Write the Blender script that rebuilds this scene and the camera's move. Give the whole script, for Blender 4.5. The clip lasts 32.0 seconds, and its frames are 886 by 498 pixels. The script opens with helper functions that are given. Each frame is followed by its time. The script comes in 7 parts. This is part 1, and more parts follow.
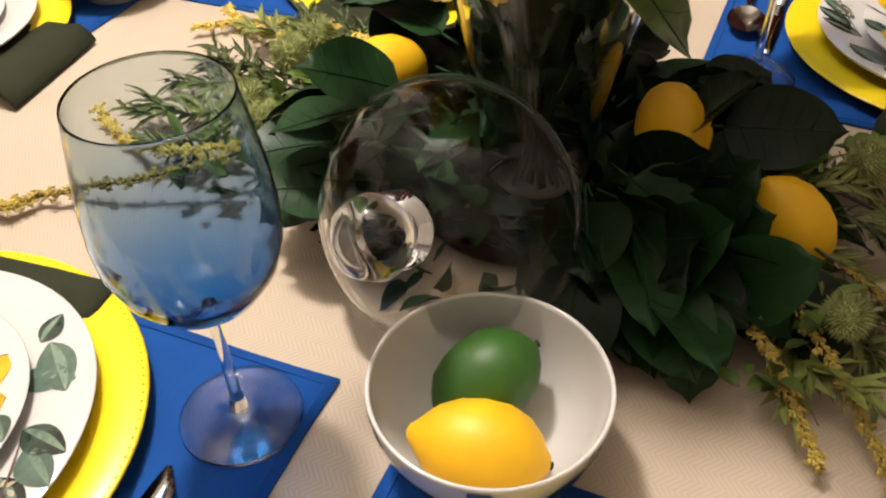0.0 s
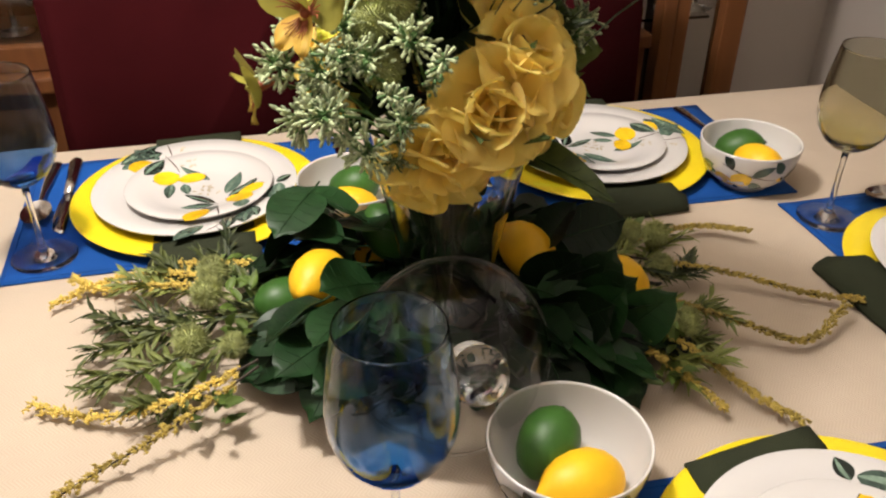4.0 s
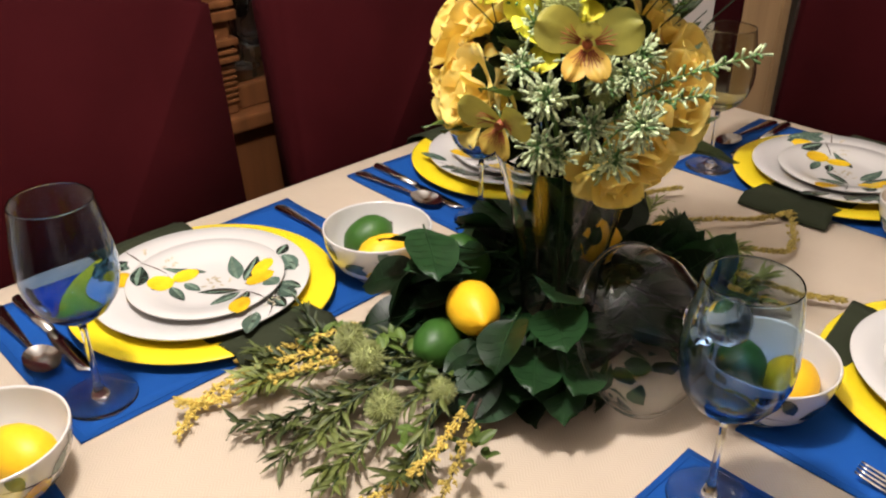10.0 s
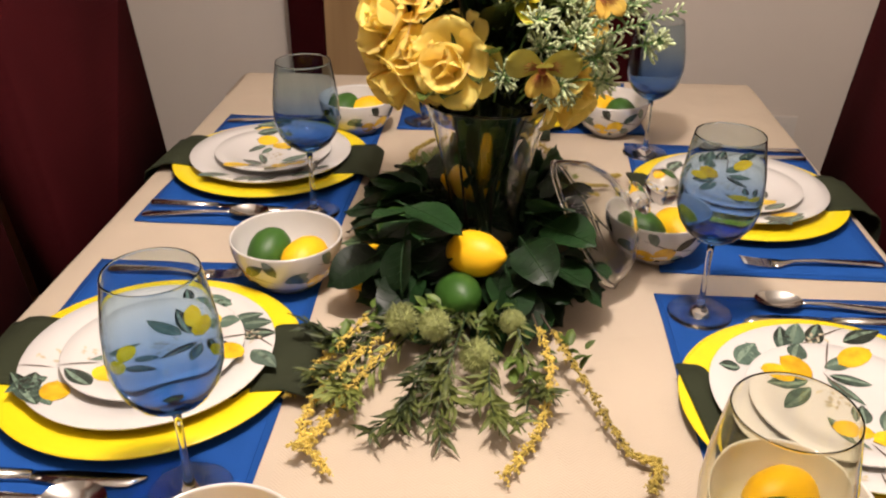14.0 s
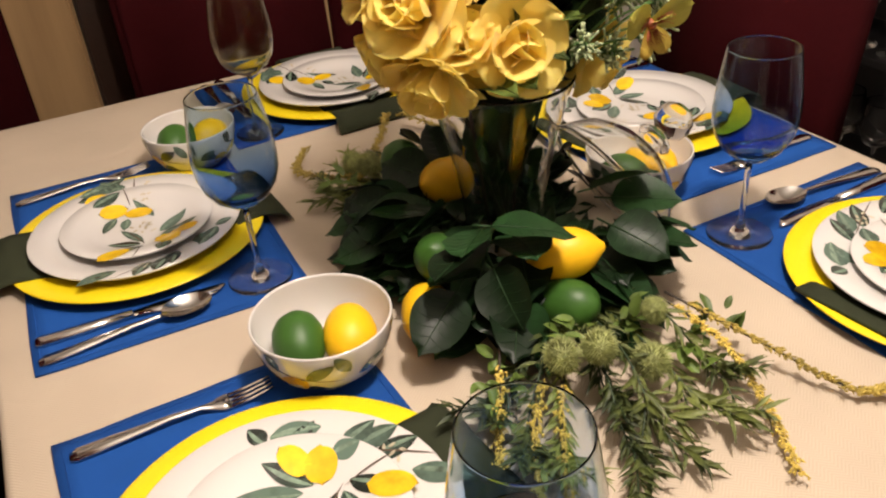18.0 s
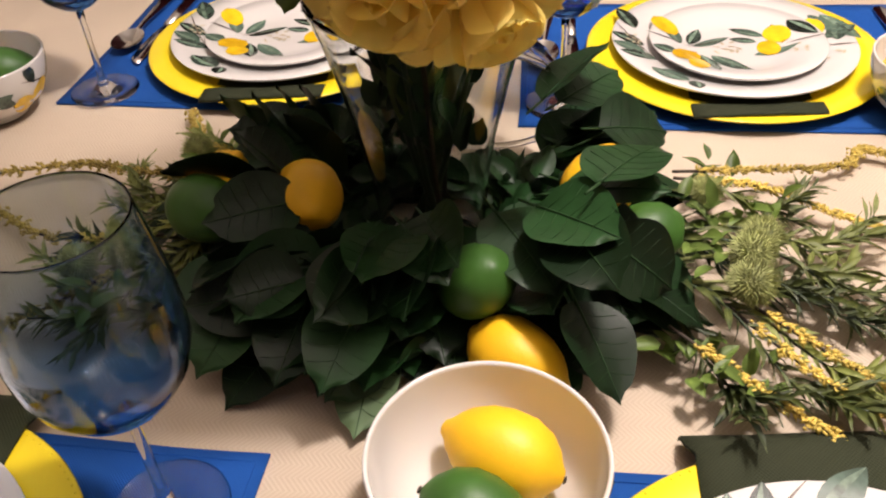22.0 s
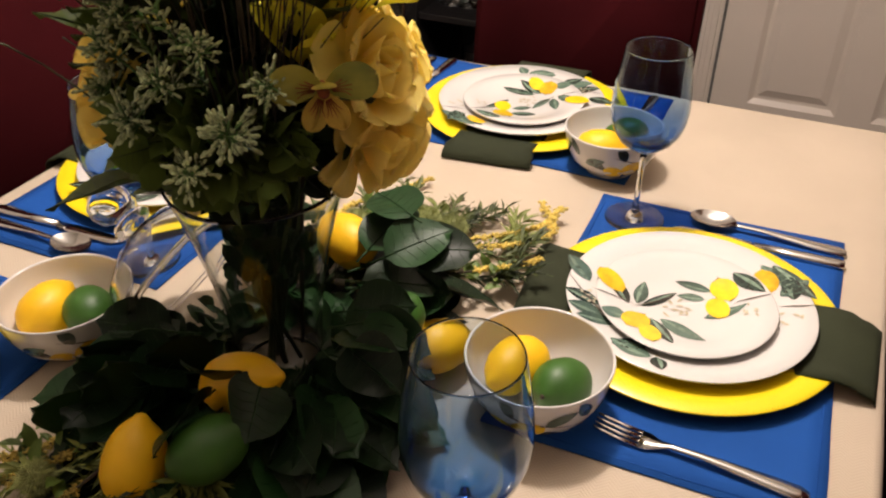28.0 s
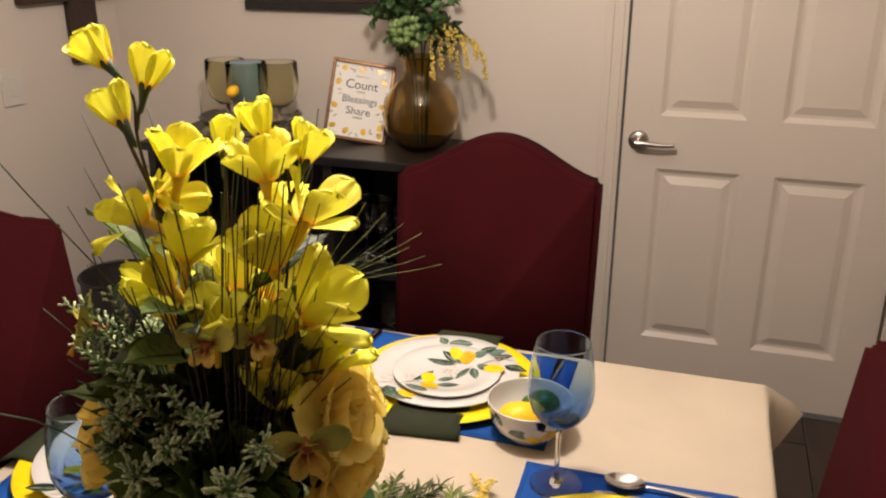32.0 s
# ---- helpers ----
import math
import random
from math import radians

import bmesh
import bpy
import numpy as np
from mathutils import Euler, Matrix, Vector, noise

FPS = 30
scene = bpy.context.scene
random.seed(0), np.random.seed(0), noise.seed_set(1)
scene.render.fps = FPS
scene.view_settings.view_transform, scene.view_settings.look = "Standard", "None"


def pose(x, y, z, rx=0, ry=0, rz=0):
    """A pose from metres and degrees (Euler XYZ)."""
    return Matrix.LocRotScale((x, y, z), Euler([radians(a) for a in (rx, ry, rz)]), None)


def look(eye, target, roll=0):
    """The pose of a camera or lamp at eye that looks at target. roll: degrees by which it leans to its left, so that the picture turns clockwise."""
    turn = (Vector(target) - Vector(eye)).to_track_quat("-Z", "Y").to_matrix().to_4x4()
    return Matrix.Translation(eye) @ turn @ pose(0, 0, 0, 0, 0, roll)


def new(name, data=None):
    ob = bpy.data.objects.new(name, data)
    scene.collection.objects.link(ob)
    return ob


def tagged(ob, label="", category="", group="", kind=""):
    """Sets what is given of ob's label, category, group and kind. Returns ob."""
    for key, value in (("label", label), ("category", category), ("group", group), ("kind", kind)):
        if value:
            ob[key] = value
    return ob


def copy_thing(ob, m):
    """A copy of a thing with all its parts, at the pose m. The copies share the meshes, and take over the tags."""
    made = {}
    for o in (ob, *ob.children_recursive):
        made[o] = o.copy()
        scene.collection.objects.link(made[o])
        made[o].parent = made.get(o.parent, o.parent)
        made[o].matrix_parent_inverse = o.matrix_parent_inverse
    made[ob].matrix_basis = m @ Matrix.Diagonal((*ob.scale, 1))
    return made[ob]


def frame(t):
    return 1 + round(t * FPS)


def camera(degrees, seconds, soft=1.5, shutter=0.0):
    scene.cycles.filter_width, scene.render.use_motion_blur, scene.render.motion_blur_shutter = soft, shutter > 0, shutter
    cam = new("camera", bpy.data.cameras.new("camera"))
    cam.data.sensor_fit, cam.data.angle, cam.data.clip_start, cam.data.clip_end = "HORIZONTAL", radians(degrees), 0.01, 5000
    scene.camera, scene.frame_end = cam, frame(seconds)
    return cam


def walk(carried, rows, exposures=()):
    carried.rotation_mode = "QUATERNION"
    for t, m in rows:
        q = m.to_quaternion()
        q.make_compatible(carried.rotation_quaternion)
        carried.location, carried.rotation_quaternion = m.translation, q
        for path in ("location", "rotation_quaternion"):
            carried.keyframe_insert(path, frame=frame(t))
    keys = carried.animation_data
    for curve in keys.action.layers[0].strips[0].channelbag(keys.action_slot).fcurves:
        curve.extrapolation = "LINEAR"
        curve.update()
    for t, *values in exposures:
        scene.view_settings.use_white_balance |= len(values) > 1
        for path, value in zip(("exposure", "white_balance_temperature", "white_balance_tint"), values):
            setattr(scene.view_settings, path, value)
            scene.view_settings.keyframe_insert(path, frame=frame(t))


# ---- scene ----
cam = camera(55.5, 32.0, soft=2.2)
PATH = [
    (0, (0.565, 0.141, 1.212), (-0.448, -0.3, 0.198), -1.2),
    (0.5, (0.629, 0.097, 1.259), (-0.447, -0.229, 0.266), -2.2),
    (1, (0.694, 0.044, 1.285), (-0.451, -0.164, 0.338), -2.2),
    (1.5, (0.744, 0.008, 1.303), (-0.442, -0.144, 0.397), -1.8),
    (2, (0.744, -0.011, 1.317), (-0.46, -0.106, 0.428), -2.2),
    (2.5, (0.711, -0.047, 1.314), (-0.499, -0.016, 0.429), -1.9),
    (3, (0.713, -0.095, 1.328), (-0.503, 0.022, 0.457), -0.6),
    (3.5, (0.737, -0.143, 1.352), (-0.486, 0.066, 0.508), 0.2),
    (5.5, (0.777, -0.327, 1.364), (-0.444, 0.131, 0.622), 1.5),
    (6, (0.776, -0.367, 1.356), (-0.433, 0.136, 0.626), 2.1),
    (6.5, (0.725, -0.391, 1.351), (-0.464, 0.162, 0.623), 1.1),
    (7, (0.674, -0.415, 1.348), (-0.468, 0.217, 0.608), 0.0),
    (7.5, (0.633, -0.463, 1.345), (-0.461, 0.229, 0.589), -0.5),
    (8, (0.604, -0.499, 1.345), (-0.473, 0.209, 0.578), -0.8),
    (8.5, (0.594, -0.522, 1.343), (-0.485, 0.186, 0.579), -0.3),
    (9, (0.591, -0.547, 1.346), (-0.461, 0.204, 0.584), -0.2),
    (9.5, (0.577, -0.624, 1.36), (-0.416, 0.209, 0.605), -0.2),
    (10, (0.563, -0.711, 1.367), (-0.389, 0.181, 0.627), -0.3),
    (10.5, (0.558, -0.783, 1.361), (-0.357, 0.155, 0.631), -0.3),
    (11, (0.547, -0.845, 1.352), (-0.325, 0.13, 0.618), 0.8),
    (11.5, (0.49, -0.872, 1.344), (-0.35, 0.128, 0.605), 0.6),
    (12, (0.366, -0.882, 1.316), (-0.33, 0.225, 0.581), 0.4),
    (12.5, (0.272, -0.917, 1.34), (-0.317, 0.248, 0.602), -0.9),
    (13, (0.21, -0.951, 1.351), (-0.18, 0.299, 0.619), 0.4),
    (13.5, (0.124, -1.028, 1.348), (-0.052, 0.276, 0.628), 0.1),
    (14, (0.036, -1.068, 1.351), (-0.054, 0.247, 0.634), 0.3),
    (14.5, (-0.016, -1.02, 1.341), (0.01, 0.294, 0.618), -1.7),
    (16.5, (-0.2, -0.924, 1.357), (0.142, 0.302, 0.563), 0.3),
    (17, (-0.29, -0.888, 1.353), (0.077, 0.324, 0.549), -2.7),
    (17.5, (-0.388, -0.836, 1.346), (0.05, 0.345, 0.532), -4.8),
    (18, (-0.429, -0.779, 1.345), (0.114, 0.365, 0.541), -4.7),
    (18.5, (-0.438, -0.651, 1.336), (0.174, 0.47, 0.549), -6.5),
    (19, (-0.446, -0.507, 1.319), (0.216, 0.563, 0.502), -7.0),
    (19.5, (-0.476, -0.428, 1.304), (0.282, 0.531, 0.436), -6.4),
    (20, (-0.551, -0.337, 1.309), (0.371, 0.429, 0.407), -5.4),
    (20.5, (-0.607, -0.288, 1.316), (0.423, 0.305, 0.401), -3.8),
    (21, (-0.594, -0.241, 1.309), (0.469, 0.24, 0.366), -4.9),
    (21.5, (-0.586, -0.169, 1.261), (0.562, 0.127, 0.343), -4.6),
    (22, (-0.557, -0.106, 1.242), (0.591, 0.07, 0.292), -3.1),
    (22.5, (-0.556, -0.071, 1.245), (0.602, 0.017, 0.295), -2.4),
    (23, (-0.545, -0.035, 1.257), (0.596, -0.12, 0.287), -3.0),
    (23.5, (-0.544, 0.077, 1.256), (0.582, -0.204, 0.306), -4.5),
    (24, (-0.562, 0.184, 1.278), (0.527, -0.154, 0.303), -5.5),
    (24.5, (-0.531, 0.252, 1.258), (0.53, -0.19, 0.294), -4.2),
    (25, (-0.462, 0.289, 1.252), (0.486, -0.346, 0.279), -2.6),
    (25.5, (-0.458, 0.323, 1.268), (0.416, -0.437, 0.315), -2.7),
    (26, (-0.449, 0.365, 1.299), (0.368, -0.47, 0.359), -2.7),
    (26.5, (-0.438, 0.428, 1.328), (0.261, -0.522, 0.402), -2.9),
    (28.5, (-0.421, 0.544, 1.399), (0.086, -0.602, 0.574), 0.4),
    (29, (-0.431, 0.532, 1.414), (0.069, -0.641, 0.624), 0.3),
    (29.5, (-0.429, 0.557, 1.45), (0.038, -0.657, 0.703), -0.2),
    (30, (-0.429, 0.581, 1.483), (0.038, -0.66, 0.781), -0.5),
    (30.5, (-0.42, 0.595, 1.509), (0.052, -0.668, 0.852), -0.3),
    (31, (-0.417, 0.602, 1.528), (0.046, -0.689, 0.921), -0.1),
    (31.5, (-0.416, 0.617, 1.547), (0.034, -0.702, 0.99), -0.1),
    (32, (-0.416, 0.63, 1.557), (0.012, -0.71, 1.037), 0.1),
]
walk(cam, [(t, look(eye, target, roll)) for t, eye, target, roll in PATH],
     exposures=((0, 0.02, 6350, 12), (3, 0.0, 6300, 13), (6, 0.0, 6050, 11), (9, 0.0, 6050, 13), (12, -0.04, 6250, 15), (14, -0.09, 6600, 18), (17, -0.11, 6700, 17), (19, -0.08, 6750, 15), (20, -0.06, 6650, 19),
                (23, 0.18, 6350, 20), (26, 0.15, 6350, 18), (29, -0.19, 6750, 17), (32, -0.20, 6750, 15)))

# ---- light ----
world = bpy.data.worlds.new("room_air")
scene.world = world
world.use_nodes = True
world.node_tree.nodes["Background"].inputs[0].default_value = (1.0, 0.86, 0.7, 1)
world.node_tree.nodes["Background"].inputs[1].default_value = 0.065
scene.view_settings.exposure = 0.0


def lamp(name, place, watts, size, colour):
    data = bpy.data.lights.new(name, "POINT")
    data.energy, data.shadow_soft_size, data.color = watts, size, colour
    ob = new(name, data)
    ob.location = place
    return ob


lamp("ceiling_lamp_over_table", (0.02, -0.46, 2.12), 86, 0.07, (1.0, 0.91, 0.81))

# ---- materials ----
MATS = {}


def material(name, colour, rough=0.5, metal=0.0, vary=0.12, scale=40.0, bump=0.0, bump_scale=200.0, coat=0.0,
             sheen=0.0, spec=0.5, random=0.0, stretch=(1, 1, 1), sub=0.0, colour2=None):
    m = bpy.data.materials.new(name)
    m.use_nodes = True
    nt = m.node_tree
    p = nt.nodes["Principled BSDF"]
    p.inputs["Roughness"].default_value = rough
    p.inputs["Metallic"].default_value = metal
    p.inputs["Coat Weight"].default_value = coat
    p.inputs["Coat Roughness"].default_value = 0.15
    p.inputs["Sheen Weight"].default_value = sheen
    p.inputs["Specular IOR Level"].default_value = spec
    if sub:
        p.inputs["Subsurface Weight"].default_value = sub
        p.inputs["Subsurface Radius"].default_value = (0.01, 0.006, 0.002)
    tc = nt.nodes.new("ShaderNodeTexCoord")
    mp = nt.nodes.new("ShaderNodeMapping")
    mp.inputs["Scale"].default_value = stretch
    nt.links.new(tc.outputs["Object"], mp.inputs["Vector"])
    n1 = nt.nodes.new("ShaderNodeTexNoise")
    n1.inputs["Scale"].default_value = scale
    n1.inputs["Detail"].default_value = 6
    n2 = nt.nodes.new("ShaderNodeTexNoise")
    n2.inputs["Scale"].default_value = scale * 0.13
    n2.inputs["Detail"].default_value = 3
    for n in (n1, n2):
        nt.links.new(mp.outputs["Vector"], n.inputs["Vector"])
    add = nt.nodes.new("ShaderNodeMath")
    add.operation = "ADD"
    nt.links.new(n1.outputs["Fac"], add.inputs[0])
    nt.links.new(n2.outputs["Fac"], add.inputs[1])
    half = nt.nodes.new("ShaderNodeMath")
    half.operation = "MULTIPLY"
    half.inputs[1].default_value = 0.5
    nt.links.new(add.outputs[0], half.inputs[0])
    fac = half.outputs[0]
    if random:
        oi = nt.nodes.new("ShaderNodeObjectInfo")
        mr = nt.nodes.new("ShaderNodeMath")
        mr.operation = "MULTIPLY_ADD"
        mr.inputs[1].default_value, mr.inputs[2].default_value = random, -random / 2
        nt.links.new(oi.outputs["Random"], mr.inputs[0])
        a2 = nt.nodes.new("ShaderNodeMath")
        a2.operation = "ADD"
        nt.links.new(fac, a2.inputs[0])
        nt.links.new(mr.outputs[0], a2.inputs[1])
        fac = a2.outputs[0]
    ramp = nt.nodes.new("ShaderNodeValToRGB")
    lo = [max(0, c * (1 - vary * 2)) for c in colour]
    hi = list(colour2) if colour2 else [min(1, c * (1 + vary * 2)) for c in colour]
    ramp.color_ramp.elements[0].position, ramp.color_ramp.elements[1].position = 0.3, 0.7
    ramp.color_ramp.elements[0].color, ramp.color_ramp.elements[1].color = (*lo, 1), (*hi, 1)
    nt.links.new(fac, ramp.inputs[0])
    nt.links.new(ramp.outputs[0], p.inputs["Base Color"])
    if bump:
        nb = nt.nodes.new("ShaderNodeTexNoise")
        nb.inputs["Scale"].default_value = bump_scale
        nb.inputs["Detail"].default_value = 4
        nt.links.new(mp.outputs["Vector"], nb.inputs["Vector"])
        b = nt.nodes.new("ShaderNodeBump")
        b.inputs["Strength"].default_value = bump
        b.inputs["Distance"].default_value = 0.002
        nt.links.new(nb.outputs["Fac"], b.inputs["Height"])
        nt.links.new(b.outputs[0], p.inputs["Normal"])
    MATS[name] = m
    return m


def weave(name, colour, dark, scale, strength=0.5, rough=0.85, herring=False, vary=0.08):
    """Woven cloth: crossing threads, or a herringbone of slanted threads in narrow stripes."""
    m = material(name, colour, rough, 0, vary, 9, 0, spec=0.2)
    nt = m.node_tree
    p = nt.nodes["Principled BSDF"]
    tc = nt.nodes.new("ShaderNodeTexCoord")
    sep = nt.nodes.new("ShaderNodeSeparateXYZ")
    nt.links.new(tc.outputs["Object"], sep.inputs[0])

    def math_node(op, a, b=None):
        n = nt.nodes.new("ShaderNodeMath")
        n.operation = op
        for i, v in enumerate((a, b)):
            if v is None:
                continue
            if isinstance(v, (int, float)):
                n.inputs[i].default_value = v
            else:
                nt.links.new(v, n.inputs[i])
        return n.outputs[0]

    x, y = sep.outputs[0], sep.outputs[1]
    if herring:
        zig = math_node("PINGPONG", x, 0.011)
        t = math_node("SINE", math_node("MULTIPLY", math_node("ADD", y, math_node("MULTIPLY", zig, 0.9)), scale))
    else:
        t = math_node("MULTIPLY", math_node("SINE", math_node("MULTIPLY", x, scale)),
                      math_node("SINE", math_node("MULTIPLY", y, scale)))
    f = math_node("MULTIPLY_ADD", t, 0.5)
    f.node.inputs[2].default_value = 0.5
    old = p.inputs["Base Color"].links[0].from_socket
    mix = nt.nodes.new("ShaderNodeMix")
    mix.data_type, mix.blend_type = "RGBA", "MULTIPLY"
    mix.inputs["Factor"].default_value = 1.0
    r = nt.nodes.new("ShaderNodeValToRGB")
    r.color_ramp.elements[0].color, r.color_ramp.elements[1].color = (dark, dark, dark, 1), (1, 1, 1, 1)
    nt.links.new(f, r.inputs[0])
    nt.links.new(old, mix.inputs["A"])
    nt.links.new(r.outputs[0], mix.inputs["B"])
    nt.links.new(mix.outputs["Result"], p.inputs["Base Color"])
    b = nt.nodes.new("ShaderNodeBump")
    b.inputs["Strength"].default_value, b.inputs["Distance"].default_value = strength, 0.0006
    nt.links.new(f, b.inputs["Height"])
    nt.links.new(b.outputs[0], p.inputs["Normal"])
    return m


def glass(name, colour, rough=0.0, ior=1.45):
    m = bpy.data.materials.new(name)
    m.use_nodes = True
    p = m.node_tree.nodes["Principled BSDF"]
    p.inputs["Base Color"].default_value = (*colour, 1)
    p.inputs["Roughness"].default_value = rough
    p.inputs["IOR"].default_value = ior
    p.inputs["Transmission Weight"].default_value = 1.0
    MATS[name] = m
    return m


def wood(name, dark, light, scale=6.0, axis=2, rough=0.4, coat=0.2):
    st = [1, 1, 1]
    st[axis] = 0.08
    m = material(name, dark, rough, 0, 0.1, scale * 6, 0.15, 90, coat=coat, stretch=tuple(st), colour2=light)
    return m


cloth_m = weave("linen_cloth", (0.535, 0.445, 0.340), 0.91, 1500, 0.30, herring=True, vary=0.04)
nt = cloth_m.node_tree
fold = nt.nodes.new("ShaderNodeTexNoise")
fold.inputs["Scale"].default_value, fold.inputs["Detail"].default_value = 5.0, 2.0
ridge = nt.nodes.new("ShaderNodeMath")
ridge.operation = "PINGPONG"
ridge.inputs[1].default_value = 0.11
sag = nt.nodes.new("ShaderNodeBump")
sag.inputs["Strength"].default_value, sag.inputs["Distance"].default_value = 0.5, 0.018
place = nt.nodes.new("ShaderNodeTexCoord")
nt.links.new(place.outputs["Object"], fold.inputs["Vector"])
nt.links.new(fold.outputs["Fac"], ridge.inputs[0])
nt.links.new(ridge.outputs[0], sag.inputs["Height"])
for n in [n for n in nt.nodes if n.bl_idname == "ShaderNodeBump" and n != sag]:
    nt.links.new(sag.outputs["Normal"], n.inputs["Normal"])
mat_m = weave("blue_mat_cloth", (0.010, 0.085, 0.36), 0.75, 2600, 0.4, vary=0.1)
napkin_m = weave("olive_napkin_cloth", (0.036, 0.043, 0.022), 0.6, 2200, 0.6, vary=0.15)
charger_m = material("yellow_charger_paint", (0.85, 0.66, 0.012), 0.32, vary=0.03, scale=15, coat=0.2)
# near-black colour stands in for the shadow under the charger's rim
charger_shade_m = material("charger_underside_shade", (0.03, 0.028, 0.02), 0.6)
china_m = material("white_glazed_china", (0.65, 0.63, 0.60), 0.12, vary=0.012, scale=8, coat=0.6)
print_lemon_m = material("printed_lemon_yellow", (0.84, 0.46, 0.012), 0.2, vary=0.22, scale=60, coat=0.5, random=0.22)
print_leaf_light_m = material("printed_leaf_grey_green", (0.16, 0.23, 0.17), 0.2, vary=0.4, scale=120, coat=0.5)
print_leaf_m = material("printed_leaf_green", (0.058, 0.092, 0.070), 0.2, vary=0.4, scale=90, coat=0.5, random=0.5)
print_pale_m = material("printed_blossom_grey", (0.52, 0.46, 0.33), 0.2, vary=0.25, scale=120, coat=0.5)
print_twig_m = material("printed_twig_brown", (0.10, 0.07, 0.05), 0.25, vary=0.2, scale=80, coat=0.5)
steel_m = material("stainless_steel", (0.62, 0.60, 0.57), 0.16, 1.0, 0.04, 60)
lemon_m = material("lemon_peel", (0.90, 0.515, 0.010), 0.46, vary=0.06, scale=30, bump=0.12, bump_scale=420, sub=0.05, spec=0.4)
lime_m = material("lime_peel", (0.038, 0.115, 0.016), 0.45, vary=0.2, scale=22, bump=0.1, bump_scale=380, spec=0.4)
def tinted(name, low, high, z0, z1):
    """Glass whose tint deepens towards the thick bottom of the bowl."""
    m = glass(name, high, 0.0, 1.3)
    nt = m.node_tree
    tc = nt.nodes.new("ShaderNodeTexCoord")
    sep = nt.nodes.new("ShaderNodeSeparateXYZ")
    mr = nt.nodes.new("ShaderNodeMapRange")
    mr.inputs["From Min"].default_value, mr.inputs["From Max"].default_value = z0, z1
    r = nt.nodes.new("ShaderNodeValToRGB")
    r.color_ramp.elements[0].color, r.color_ramp.elements[1].color = (*low, 1), (*high, 1)
    nt.links.new(tc.outputs["Object"], sep.inputs[0])
    nt.links.new(sep.outputs[2], mr.inputs["Value"])
    nt.links.new(mr.outputs[0], r.inputs[0])
    nt.links.new(r.outputs[0], nt.nodes["Principled BSDF"].inputs["Base Color"])
    return m


blue_glass_m = tinted("blue_tinted_glass", (0.02, 0.23, 0.68), (0.70, 0.79, 0.84), 0.104, 0.205)
deep_blue_m = blue_glass_m
amber_glass_m = tinted("smoky_amber_glass", (0.62, 0.60, 0.30), (0.85, 0.83, 0.70), 0.104, 0.16)
clear_glass_m = glass("clear_glass", (0.97, 0.98, 0.97))
lid_glass_m = glass("thin_lid_glass", (0.96, 0.97, 0.96), 0.0, 1.28)
smoke_vase_m = glass("amber_brown_glass", (0.74, 0.58, 0.27))
burgundy_m = weave("burgundy_chair_cloth", (0.034, 0.0038, 0.0050), 0.8, 3000, 0.4, rough=0.95, vary=0.1)
burgundy_m.node_tree.nodes["Principled BSDF"].inputs["Specular IOR Level"].default_value = 0.04
wall_m = material("warm_white_wall_paint", (0.62, 0.555, 0.49), 0.75, vary=0.02, scale=3, bump=0.08, bump_scale=130)
ceiling_m = material("white_ceiling_paint", (0.78, 0.75, 0.70), 0.85, vary=0.02, scale=3)
door_m = material("white_door_paint", (0.62, 0.55, 0.48), 0.42, vary=0.015, scale=5, bump=0.03, bump_scale=60)
floor_m = wood("dark_floor_wood", (0.018, 0.010, 0.007), (0.04, 0.024, 0.016), 4, 1, 0.35)
oak_m = wood("honey_oak_wood", (0.10, 0.036, 0.012), (0.22, 0.085, 0.028), 5, 2, 0.35)
pale_wood_m = wood("pale_pine_wood", (0.30, 0.18, 0.08), (0.45, 0.29, 0.14), 4, 2, 0.55, 0.0)
black_m = material("black_painted_wood", (0.010, 0.009, 0.009), 0.42, vary=0.2, scale=20, coat=0.1)
dark_wood_m = wood("dark_stained_wood", (0.018, 0.009, 0.005), (0.05, 0.022, 0.012), 5, 2, 0.4)
nickel_m = material("satin_nickel", (0.50, 0.46, 0.42), 0.28, 1.0, 0.03, 60)
shell_m = material("white_plastic", (0.62, 0.58, 0.53), 0.35, vary=0.01)
leaf_m = material("dark_green_leaf", (0.010, 0.033, 0.009), 0.42, vary=0.3, scale=45, bump=0.15, bump_scale=120, random=0.7, spec=0.25)
leaf_pale_m = material("grey_green_leaf_back", (0.10, 0.16, 0.075), 0.6, vary=0.2, scale=45, bump=0.1, bump_scale=120, random=0.3)
vein_m = material("pale_leaf_vein", (0.018, 0.048, 0.015), 0.5, vary=0.1, spec=0.2)
stem_m = material("green_stem", (0.022, 0.045, 0.014), 0.5, vary=0.2)
twig_m = material("brown_twig", (0.035, 0.024, 0.014), 0.7, vary=0.2)
sprig_m = material("yellow_sprig_buds", (0.56, 0.42, 0.085), 0.7, vary=0.25, scale=160, random=0.3)
frond_m = material("rosemary_green", (0.055, 0.090, 0.020), 0.55, vary=0.3, scale=75, random=0.5, colour2=(0.24, 0.28, 0.065))
olive_leaf_m = material("olive_green_leaf", (0.070, 0.105, 0.020), 0.5, vary=0.3, scale=50, random=0.5)
light_leaf_m = material("bright_green_leaf", (0.105, 0.165, 0.030), 0.5, vary=0.25, scale=60, random=0.4)
thistle_m = material("thistle_green", (0.29, 0.32, 0.115), 0.75, vary=0.3, scale=160)
rose_m = material("yellow_rose_silk", (1.0, 0.775, 0.208), 0.6, vary=0.05, scale=35, bump=0.12, bump_scale=90, sub=0.1, random=0.25, sheen=0.2)
